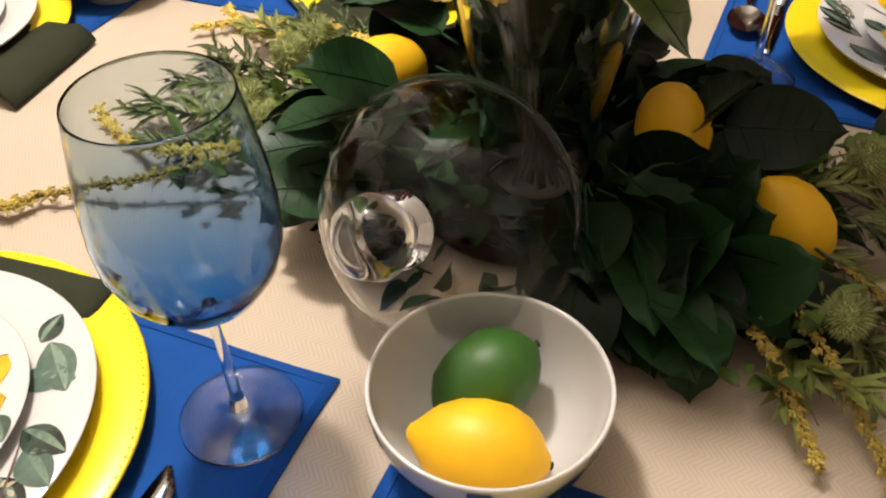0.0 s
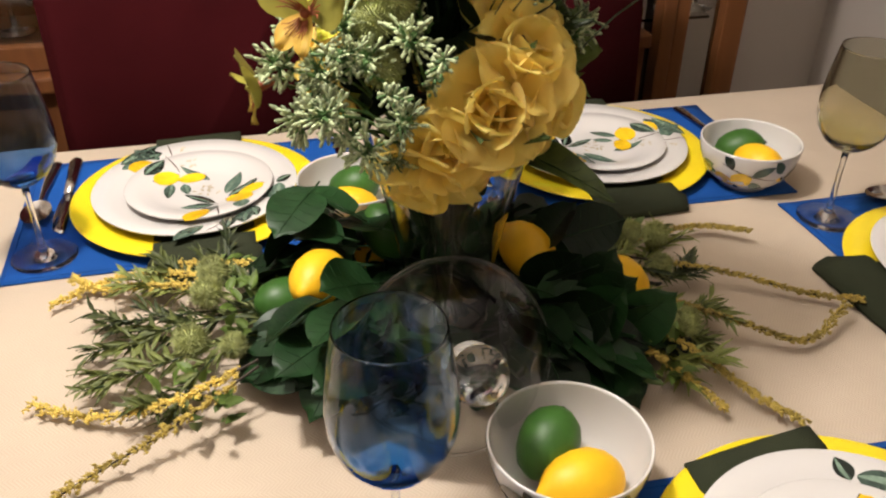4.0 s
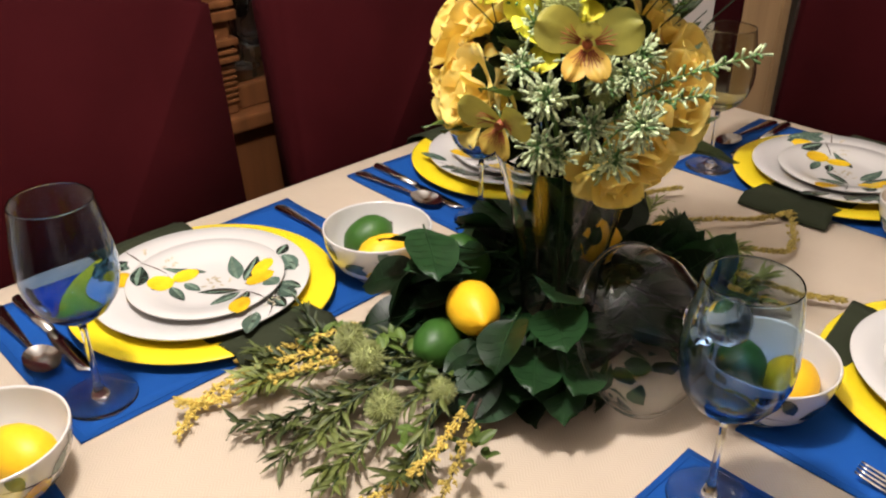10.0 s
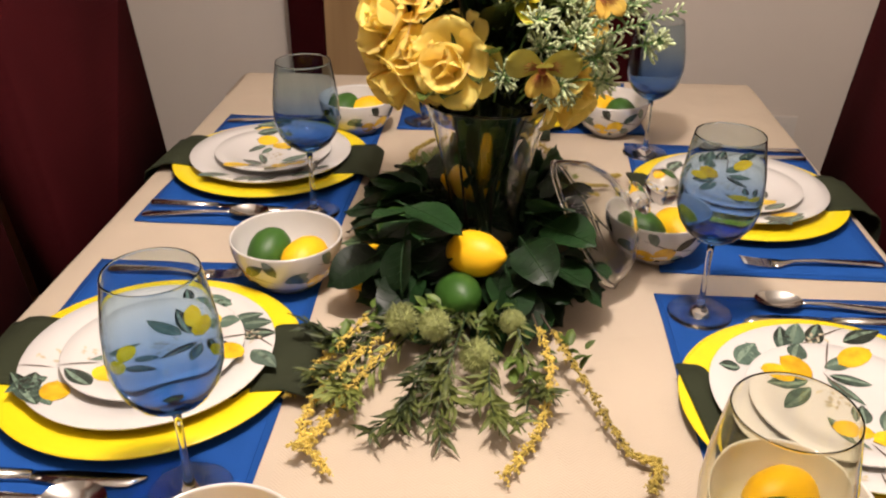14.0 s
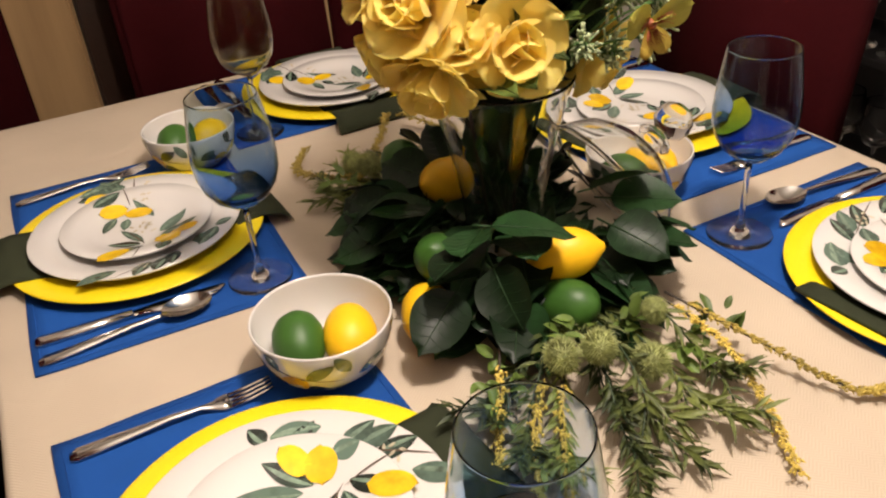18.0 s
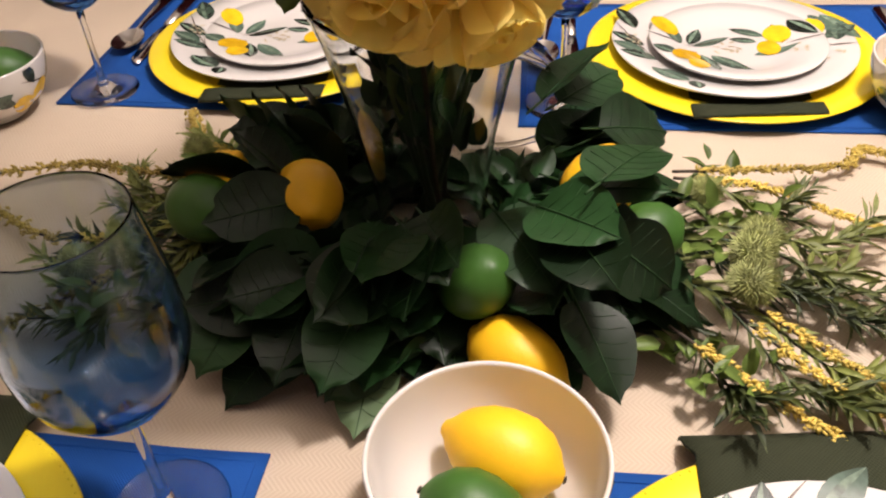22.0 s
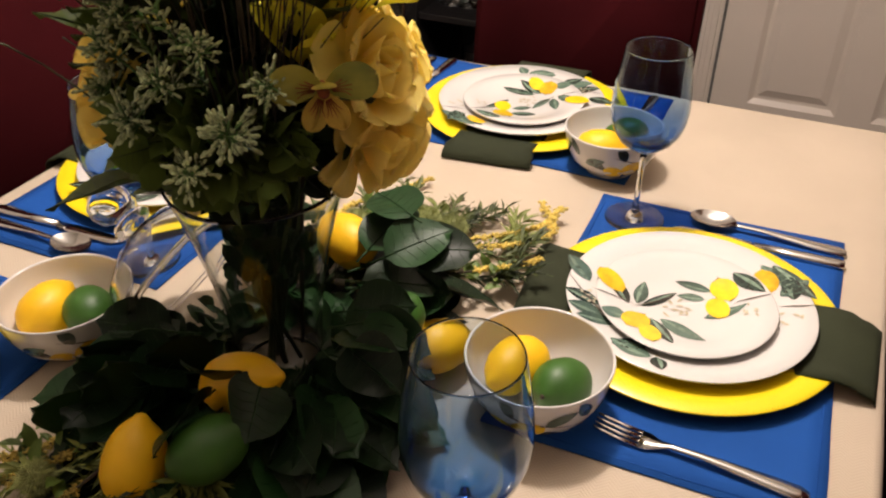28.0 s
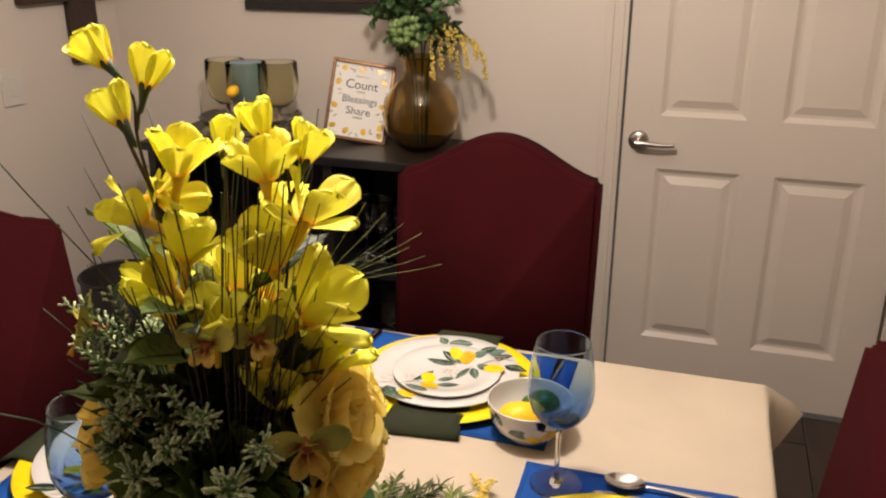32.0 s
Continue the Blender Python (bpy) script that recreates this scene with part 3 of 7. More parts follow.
def decal(fn, shape, n=8, m=2):
    """A thin printed shape: shape(u, v) gives x, y on the piece; fn lifts it on the surface."""
    bm = bmesh.new()
    rows = [[bm.verts.new(fn(*shape(i / n, j / m * 2 - 1))) for j in range(m + 1)] for i in range(n + 1)]
    for i in range(n):
        for j in range(m):
            bm.faces.new((rows[i][j], rows[i + 1][j], rows[i + 1][j + 1], rows[i][j + 1]))
    bmesh.ops.remove_doubles(bm, verts=bm.verts, dist=1e-6)
    bm.normal_update()
    if sum(f.normal.z for f in bm.faces) < 0:
        bmesh.ops.reverse_faces(bm, faces=bm.faces)
    return bm


def blade(x, y, a, length, width, bend=0.0, grow=1.0):
    """An almond leaf from its stalk at x, y along a degrees."""
    ca, sa = math.cos(radians(a)), math.sin(radians(a))

    def f(u, v):
        w = width / 2 * math.sin(math.pi * min(1, u * 0.98 + 0.01)) ** 0.75 * (1.1 - 0.35 * u) * v
        px, py = u * length, w + bend * length * u * u
        return x + ca * px - sa * py, y + sa * px + ca * py
    return f


def fruit_shape(x, y, a, length, width):
    ca, sa = math.cos(radians(a)), math.sin(radians(a))

    def f(u, v):
        w = width / 2 * math.sqrt(max(0, 1 - (2 * u - 1) ** 2)) * v + 0.0
        px = (u - 0.5) * length * (1.0 + 0.12 * (1 - abs(v)))
        return x + ca * px - sa * w, y + sa * px + ca * w
    return f


def print_set(ob, raw, fruits, leaves, twigs, blossoms):
    def lifted(dz):
        def g(x, y):
            a, b, c = raw(x, y)
            return a, b, c + dz
        return g
    fn, on_leaf, on_top = lifted(0.0), lifted(0.00025), lifted(0.0005)
    for f in fruits:
        part("printed_lemon", decal(on_leaf, fruit_shape(*f[:3], f[3] * 1.15, f[4] * 1.15), 10, 4), print_lemon_m, ob, "printed yellow lemon")
    for f in leaves:
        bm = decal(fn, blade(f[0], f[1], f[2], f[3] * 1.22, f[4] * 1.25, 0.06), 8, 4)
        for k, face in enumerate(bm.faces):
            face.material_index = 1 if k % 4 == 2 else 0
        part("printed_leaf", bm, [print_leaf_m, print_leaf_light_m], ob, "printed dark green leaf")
    for x0, y0, x1, y1 in twigs:
        a = math.degrees(math.atan2(y1 - y0, x1 - x0))
        part("printed_twig", decal(on_top, blade(x0, y0, a, math.hypot(x1 - x0, y1 - y0), 0.0022, 0.08), 6, 1), print_twig_m, ob, "printed brown twig")
    rng = random.Random(5)
    for x, y, r in blossoms:
        bm = bmesh.new()
        for i in range(7):
            b2 = decal(on_top, blade(x + rng.uniform(-r, r), y + rng.uniform(-r, r), rng.uniform(0, 360), r * 0.75, r * 0.35), 4, 1)
            tmp = bpy.data.meshes.new("tmp")
            b2.to_mesh(tmp)
            b2.free()
            bm.from_mesh(tmp)
            bpy.data.meshes.remove(tmp)
        part("printed_blossom", bm, print_pale_m, ob, "printed pale blossom")


def dish(name, label, profile, rim, group):
    ob = thing(name, label, "plate", group)
    bm = bmesh.new()
    r1, z1 = profile[-1]
    under = [(r1 + 0.0008, z1 - 0.0006), (r1 - 0.001, z1 - 0.0035)] + [(r - 0.001, max(z - 0.004, 0.0012)) for r, z in profile[-2:1:-1]]
    foot = profile[1][0] * 0.9
    under += [(foot + 0.004, 0.0012), (foot + 0.003, 0.0), (foot, 0.0), (foot - 0.002, 0.0014), (0, 0.0014)]
    lathe(bm, profile + under, 72)
    part("plate_body", bm, china_m, ob)
    return ob


def dinner_plate():
    ob = dish("dinner_plate", "white china dinner plate with printed lemons and leaves on its rim", DINNER, 0.142, "dinner plates")

    def fn(x, y):
        return x, y, height_on(DINNER, math.hypot(x, y)) + 0.0005
    leaves = [(-0.010, 0.117, 42, 0.043, 0.020), (-0.064, 0.087, 85, 0.033, 0.020), (-0.116, 0.018, 72, 0.040, 0.024), (0.109, -0.081, -136, 0.061, 0.022), (0.056, -0.097, -39, 0.038, 0.020),
              (0.052, -0.112, 12, 0.040, 0.020), (0.075, -0.098, 40, 0.036, 0.018), (-0.089, 0.025, 120, 0.036, 0.019), (-0.071, 0.069, 100, 0.036, 0.019), (-0.045, 0.094, 80, 0.036, 0.019), (-0.112, 0.012, 200, 0.020, 0.016)]
    print_set(ob, fn, [(0.079, -0.077, 20, 0.036, 0.026)], leaves, [(-0.011, 0.143, -0.076, 0.076), (0.037, -0.099, 0.043, -0.138)], [(-0.041, 0.108, 0.011), (0.014, -0.115, 0.012)])
    return ob


def salad_plate():
    ob = dish("salad_plate", "small white china plate printed with lemon branches", SALAD, 0.1025, "salad plates")

    def fn(x, y):
        return x, y, height_on(SALAD, math.hypot(x, y)) + 0.0005
    fruits = [(0.004, 0.090, -128, 0.040, 0.024), (-0.054, 0.045, 160, 0.034, 0.027), (-0.071, 0.025, 200, 0.034, 0.022), (0.048, -0.037, 30, 0.034, 0.028), (0.012, -0.036, 10, 0.034, 0.024)]
    leaves = [(-0.025, 0.061, 38, 0.039, 0.016), (-0.018, 0.052, -2, 0.036, 0.015), (-0.020, 0.046, -41, 0.043, 0.012), (-0.057, 0.057, 85, 0.023, 0.020), (-0.039, 0.031, -145, 0.044, 0.018), (-0.035, 0.020, -116, 0.048, 0.018), (0.041, -0.023, 82, 0.035, 0.014), (0.023, -0.019, 97, 0.026, 0.013), (0.078, -0.042, -126, 0.039, 0.020), (-0.013, -0.025, -48, 0.048, 0.012)]
    twigs = [(-0.026, 0.105, -0.026, 0.055), (-0.026, 0.055, 0.009, 0.014), (0.029, -0.052, 0.048, -0.094)]
    print_set(ob, fn, fruits, leaves, twigs, [(-0.007, 0.003, 0.013), (-0.019, 0.009, 0.010), (0.019, -0.074, 0.009)])
    return ob


def napkin(cut=0.0):
    """A folded band that lies over the charger, under the plates, and drops off it at both ends."""
    bm = bmesh.new()
    line = [(0.196, 0.003), (0.192, 0.010), (0.180, 0.0185), (0.165, 0.0205), (0.135, 0.0175), (0.115, 0.0085), (0.0, 0.0075), (-0.115, 0.0085),
            (-0.135, 0.0175), (-0.165, 0.0205), (-0.182, 0.0185), (-0.194, 0.012), (-0.205, 0.009), (-0.214, 0.0), (-0.219, -0.018), (-0.221, -0.050)]
    if cut:
        line = [(0.165 - cut, 0.0192), (0.162 - cut, 0.0205)] + line[4:]
    rows = []
    n = 8
    for k, (y, z) in enumerate(line):
        row = []
        for i in range(n + 1):
            u = i / n * 2 - 1
            wob = 0.0016 * noise.noise(Vector((u * 2.5, y * 22, 4)))
            row.append(bm.verts.new((u * (0.066 + 0.006 * (k < 3) + 0.004 * noise.noise(Vector((y * 9, u, 0)))), y + 0.006 * u * (k < 3) - 0.004 * u * (k > 12), z + wob)))
        rows.append(row)
    for a, b in zip(rows, rows[1:]):
        for i in range(n):
            bm.faces.new((a[i], a[i + 1], b[i + 1], b[i]))
    top = bm.faces[:]
    bm.normal_update()
    ret = bmesh.ops.extrude_face_region(bm, geom=top)
    for v in ret["geom"]:
        if isinstance(v, bmesh.types.BMVert):
            v.co -= Vector((0, 0.0005, 0.0035))
    bmesh.ops.recalc_face_normals(bm, faces=bm.faces)
    return tagged(mesh_object("napkin", bm, napkin_m), "folded dark olive green napkin laid under the plates", "napkin", "olive green napkins")


BOWL_OUT = [(0.036, 0.0), (0.039, 0.0), (0.040, 0.006), (0.052, 0.012), (0.064, 0.024), (0.072, 0.042), (0.0765, 0.060), (0.0777, 0.0715), (0.0778, 0.0733)]


def bowl():
    ob = thing("bowl", "white china bowl printed with lemons and leaves", "bowl", "china bowls")
    bm = bmesh.new()
    lathe(bm, BOWL_OUT + [(0.0772, 0.0748), (0.0758, 0.0745), (0.0749, 0.0735), (0.0746, 0.0715), (0.0735, 0.060), (0.069, 0.043), (0.061, 0.0265), (0.049, 0.0155), (0.03, 0.0105), (0.0, 0.0100)][0:]
          + [], 64)
    part("bowl_body", bm, china_m, ob)
    bm = bmesh.new()
    lathe(bm, [(0.0, 0.006), (0.034, 0.006), (0.0358, 0.0004)], 48)
    part("foot_ring", bm, china_m, ob)

    def around(off):
        def fn(x, z):
            a, h = off + 1.35 * x / 0.072, max(0.008, min(0.071, 0.036 + 1.35 * (z - 0.036)))
            for (r0, z0), (r1, z1) in zip(BOWL_OUT, BOWL_OUT[1:]):
                if z0 <= h <= z1 and z1 > z0:
                    r = r0 + (r1 - r0) * (h - z0) / (z1 - z0)
                    break
            r += 0.0006
            return r * math.cos(a), r * math.sin(a), h
        return fn
    for off in (0.3, 2.4, 4.5):
        fn = around(off)
        for f in ((0.004, 0.034, 20, 0.027, 0.02), (-0.018, 0.028, -20, 0.026, 0.019)):
            part("printed_lemon", decal(fn, fruit_shape(*f)), print_lemon_m, ob, "printed yellow lemon")
        for f in ((0.016, 0.042, 30, 0.026, 0.013), (0.012, 0.03, -20, 0.024, 0.012), (-0.006, 0.046, 110, 0.024, 0.012), (-0.028, 0.034, 160, 0.024, 0.012), (-0.004, 0.024, -70, 0.02, 0.011),
                  (0.058, 0.036, 20, 0.026, 0.013), (0.050, 0.044, 120, 0.022, 0.012)):
            part("printed_leaf", decal(fn, blade(*f), 6, 2), print_leaf_m, ob, "printed dark green leaf")
        part("printed_twig", decal(fn, blade(-0.02, 0.052, -20, 0.07, 0.002, 0.1), 6, 1), print_twig_m, ob, "printed brown twig")
    return ob


def wine_glass(tint, deep, label):
    ob = thing("wine_glass", label, "glass", "wine glasses")
    bm = bmesh.new()
    outer = [(0.0045, 0.103), (0.010, 0.106), (0.022, 0.112), (0.036, 0.123), (0.046, 0.138), (0.0515, 0.156), (0.0525, 0.175), (0.0505, 0.200), (0.0465, 0.225), (0.0429, 0.2465), (0.04265, 0.2480)]
    inner = [(0.0421, 0.2489), (0.0415, 0.2480), (0.04175, 0.2465), (0.0453, 0.225), (0.0492, 0.200), (0.0511, 0.175), (0.0500, 0.156), (0.0445, 0.139), (0.034, 0.1255), (0.020, 0.118), (0.0, 0.1155)]
    lathe(bm, [(0.0, 0.1025)] + [(r * 0.962, z) for r, z in outer + inner], 56)
    part("glass_bowl", bm, tint, ob)
    bm = bmesh.new()
    lathe(bm, [(0.0, 0.1024), (0.0045, 0.1022), (0.0037, 0.090), (0.0034, 0.060), (0.0040, 0.025), (0.0065, 0.012), (0.013, 0.0065), (0.030, 0.0034), (0.0395, 0.0027), (0.0405, 0.0024),
               (0.0410, 0.0015), (0.0406, 0.0006), (0.0398, 0.0003), (0.030, 0.0003), (0.0, 0.0003)], 48)
    part("stem_and_foot", bm, clear_glass_m, ob, "clear stem and round foot")
    return ob


def cutlery():
    out = []
    # fork
    ob = thing("fork", "stainless steel fork on a blue placemat", "fork", "forks")
    bm = bmesh.new()

    def ribbon(pts, widths, thick):
        rows = []
        for (x, y, z), w in zip(pts, widths):
            rows.append([bm.verts.new((x + s * w / 2, y, z + t)) for s, t in ((-1, 0), (1, 0), (1, thick), (0, thick * 1.5), (-1, thick))])
        for a, b in zip(rows, rows[1:]):
            for i in range(5):
                bm.faces.new((a[i], a[(i + 1) % 5], b[(i + 1) % 5], b[i]))
        bm.faces.new(rows[0][::-1])
        bm.faces.new(rows[-1])
        bmesh.ops.recalc_face_normals(bm, faces=bm.faces)
    ribbon([(0, -0.100, 0.0), (0, -0.092, 0.001), (0, -0.06, 0.003), (0, 0.0, 0.006), (0, 0.03, 0.005), (0, 0.042, 0.002), (0, 0.052, 0.0012), (0, 0.060, 0.0015)],
           [0.012, 0.019, 0.016, 0.008, 0.006, 0.013, 0.023, 0.0245], 0.0022)
    part("handle", bm, steel_m, ob)
    for i in range(4):
        bm = bmesh.new()
        x = (i - 1.5) * 0.0067
        ribbon([(x, 0.0602, 0.0015), (x, 0.08, 0.003), (x * 0.96, 0.098, 0.006), (x * 0.92, 0.106, 0.008)], [0.0044, 0.0038, 0.003, 0.0016], 0.0018)
        part("tine", bm, steel_m, ob)
    out.append(ob)
    ob = thing("knife", "stainless steel table knife on a blue placemat", "knife", "knives")
    bm = bmesh.new()
    ribbon([(0, -0.112, 0.0), (0, -0.105, 0.0), (0, -0.05, 0.0), (0, 0.0, 0.0)], [0.013, 0.019, 0.016, 0.012], 0.0055)
    part("handle", bm, steel_m, ob)
    bm = bmesh.new()
    ribbon([(0, 0.0005, 0.002), (0.001, 0.03, 0.002), (0.002, 0.07, 0.002), (0.001, 0.10, 0.002), (-0.004, 0.114, 0.002)], [0.013, 0.019, 0.021, 0.017, 0.004], 0.0014)
    part("blade", bm, steel_m, ob)
    out.append(ob)
    ob = thing("spoon", "stainless steel spoon on a blue placemat", "spoon", "spoons")
    bm = bmesh.new()
    ribbon([(0, -0.108, 0.0), (0, -0.100, 0.001), (0, -0.06, 0.003), (0, 0.0, 0.007), (0, 0.028, 0.007), (0, 0.040, 0.006)], [0.013, 0.020, 0.016, 0.008, 0.006, 0.008], 0.0022)
    part("handle", bm, steel_m, ob)
    bm = bmesh.new()
    for side in (0, 1):
        rings = []
        for k in range(7):
            q = k / 6
            rings.append([bm.verts.new((0.0205 * q * math.cos(a), 0.068 + 0.031 * q * math.sin(a) - 0.003 * q, 0.0015 + 0.0095 * q ** 2 + 0.0014 * side)) for a in [2 * math.pi * i / 24 for i in range(24)]] if k else [bm.verts.new((0, 0.068, 0.0015 + 0.0014 * side))])
        for a, b in zip(rings, rings[1:]):
            for i in range(24):
                j = (i + 1) % 24
                bm.faces.new((a[0], b[i], b[j]) if len(a) == 1 else (a[i], b[i], b[j], a[j]))
    bmesh.ops.recalc_face_normals(bm, faces=bm.faces)
    part("spoon_bowl", bm, steel_m, ob)
    out.append(ob)
    return out


def citrus(kind):
    bm = bmesh.new()
    if kind == "lemon":
        prof = [(0.0, -0.043), (0.0045, -0.0415), (0.0075, -0.038), (0.012, -0.0345), (0.0185, -0.028), (0.0245, -0.017), (0.0272, -0.004), (0.0268, 0.010), (0.0225, 0.022), (0.015, 0.030), (0.008, 0.0340), (0.005, 0.0365), (0.0, 0.0375)]
    else:
        prof = [(0.0, -0.0355), (0.004, -0.0345), (0.010, -0.0315), (0.0185, -0.025), (0.0240, -0.014), (0.0265, 0.0), (0.0255, 0.012), (0.0205, 0.023), (0.012, 0.0305), (0.005, 0.034), (0.0, 0.0358)]
    lathe(bm, [(r * 1.07, z * 1.08) for r, z in prof], 28)
    for v in bm.verts:
        v.co *= 1 + 0.02 * noise.noise(v.co * 40)
    bmesh.ops.rotate(bm, cent=(0, 0, 0), matrix=Matrix.Rotation(radians(90), 3, "Y"), verts=bm.verts)
    ob = thing(kind, "", kind)
    part("peel", bm, lemon_m if kind == "lemon" else lime_m, ob)
    bm = bmesh.new()
    lathe(bm, [(0.0, 0.0), (0.0022, 0.0003), (0.0028, 0.0015), (0.0012, 0.0022), (0.0, 0.0022)], 8)
    bmesh.ops.rotate(bm, cent=(0, 0, 0), matrix=Matrix.Rotation(radians(90), 3, "Y"), verts=bm.verts)
    bmesh.ops.translate(bm, vec=(0.0398 if kind == "lemon" else 0.0378, 0, 0), verts=bm.verts)
    part("stalk_scar", bm, twig_m, ob)
    return ob


def repeat(first, poses, labels=None):
    first.matrix_basis = poses[0]
    made = [first]
    for m in poses[1:]:
        made.append(copy_thing(first, m))
    for ob, text in zip(made, labels or ()):
        tagged(ob, text)
    return made


NAMES = list(SETTINGS)
repeat(placemat(), [setting(n) @ pose(0, 0, 0, 0, 0, d) for n, d in zip(NAMES, (1.2, -1.0, 0.6, -0.8, 1.0, -1.5))])
on_plate = {n: setting(n) @ pose(*PLATE_AT[n], 0) for n in NAMES}
repeat(charger(), [on_plate[n] @ pose(0, 0, 0.0032) for n in NAMES])
repeat(napkin(), [on_plate[n] @ pose(-0.004, 0.002, 0.0032, 0, 0, d) for n, d in (("south_west", 2), ("north_west", -3), ("north", -2), ("south", 2))])
for n, d, cut in (("south_east", 1, 0.004), ("north_east", 3, 0.001)):
    napkin(cut).matrix_basis = on_plate[n] @ pose(-0.004, 0.002, 0.0032, 0, 0, d)
repeat(dinner_plate(), [on_plate[n] @ pose(0.002, 0, 0.0116, 0, 0, PLATE_TURN[n]) for n in NAMES])
repeat(salad_plate(), [on_plate[n] @ pose(-0.003, 0.003, 0.0175, 0, 0, PLATE_TURN[n]) for n in NAMES])
BOWL_TURN = {"south_west": 200, "north_west": 60, "south_east": 20, "north_east": 130, "north": 250, "south": 110}
repeat(bowl(), [pose(*BOWL_AT[n], TABLE_Z + 0.0032, 0, 0, BOWL_TURN[n]) @ Matrix.Scale(0.97, 4) for n in NAMES])
blue = [n for n in NAMES if n not in ("north", "south")]
repeat(wine_glass(blue_glass_m, deep_blue_m, "tall blue tinted wine glass with a clear stem"), [pose(*GLASS_AT[n], TABLE_Z + 0.0026) for n in blue])
repeat(wine_glass(amber_glass_m, amber_glass_m, "tall smoky amber wine glass with a clear stem"), [pose(*GLASS_AT[n], TABLE_Z + 0.0026) for n in ("north", "south")])
fork, knife, spoon = cutlery()
repeat(fork, [setting(n) @ pose(-0.212, -0.055, 0.0030, 0, 0, d) for n, d in zip(NAMES, (-2, 2, -3, 4, 2, -2))])
repeat(knife, [setting(n) @ pose(0.190, -0.050, 0.0030, 0, 0, d) for n, d in zip(NAMES, (1, -2, 2, -1, 2, -3))])
repeat(spoon, [setting(n) @ pose(0.223, -0.055, 0.0030, 0, 0, d) for n, d in zip(NAMES, (0, 2, -2, 2, -1, 3))])

# lemons and limes: in the bowls first, then those tucked into the garland
CUP = {"south_west": ((0.025, -0.010), (-0.027, 0.004), 250, 75), "north_west": ((0.026, 0.004), (-0.026, 0.0), 20, 70), "south_east": ((0.008, 0.026), (-0.010, -0.026), 30, 60),
       "north_east": ((0.026, 0.006), (-0.022, -0.010), 100, 140), "north": ((-0.018, 0.018), (0.020, -0.018), 40, 120), "south": ((0.014, 0.020), (-0.014, -0.022), 20, 160)}
poses_lemon, poses_lime = [], []
for n in NAMES:
    (lx, ly), (gx, gy), la, ga = CUP[n]
    bx, by = BOWL_AT[n]
    poses_lemon.append(pose(bx + lx, by + ly, TABLE_Z + 0.0425, 0, 6, la))
    poses_lime.append(pose(bx + gx, by + gy, TABLE_Z + 0.0460, 0, -18, ga))
ring_lemons = [pose(0.012, -0.149, 0.845, 0, 10, 150), pose(-0.127, -0.089, 0.785, 0, -8, 60), pose(0.041, 0.190, 0.806, 0, 55, 100), pose(-0.004, 0.090, 0.836, 0, 15, 20)]
ring_limes = [pose(-0.005, -0.185, 0.806, 0, 20, 110), pose(-0.092, -0.058, 0.828, 0, 50, 40), pose(-0.030, 0.170, 0.838, 0, 10, 60)]
words = ["yellow lemon with smooth waxy peel resting in a white bowl"] * 6 + ["yellow lemon tucked among dark green leaves"] * 4
repeat(citrus("lemon"), poses_lemon + ring_lemons, words)
words = ["dark green lime with waxy peel resting in a white bowl"] * 6 + ["dark green lime tucked among the garland leaves"] * 3
repeat(citrus("lime"), poses_lime + ring_limes, words)


# ---- vase and glass dome ----
def vase():
    ob = thing("vase", "tall flared clear glass vase holding the flowers", "vase", m=pose(0.022, -0.010, TABLE_Z + 0.001))
    bm = bmesh.new()
    outer = [(0.0440, 0.0205), (0.0462, 0.05), (0.0498, 0.10), (0.0570, 0.14), (0.0665, 0.185), (0.0765, 0.225), (0.0842, 0.2485), (0.0852, 0.2515), (0.0848, 0.2535), (0.0832, 0.2532)]
    lathe(bm, outer + [(r - 0.0024, z) for r, z in outer[6::-1]] + [(0.0416, 0.0205)], 64)
    part("vase_body", bm, clear_glass_m, ob)
    bm = bmesh.new()
    lathe(bm, [(0.0, 0.0), (0.042, 0.0), (0.0440, 0.003), (0.0440, 0.0195), (0.0415, 0.0215), (0.0, 0.0210)], 64)
    part("vase_foot", bm, clear_glass_m, ob, "thick clear glass foot")
    return ob


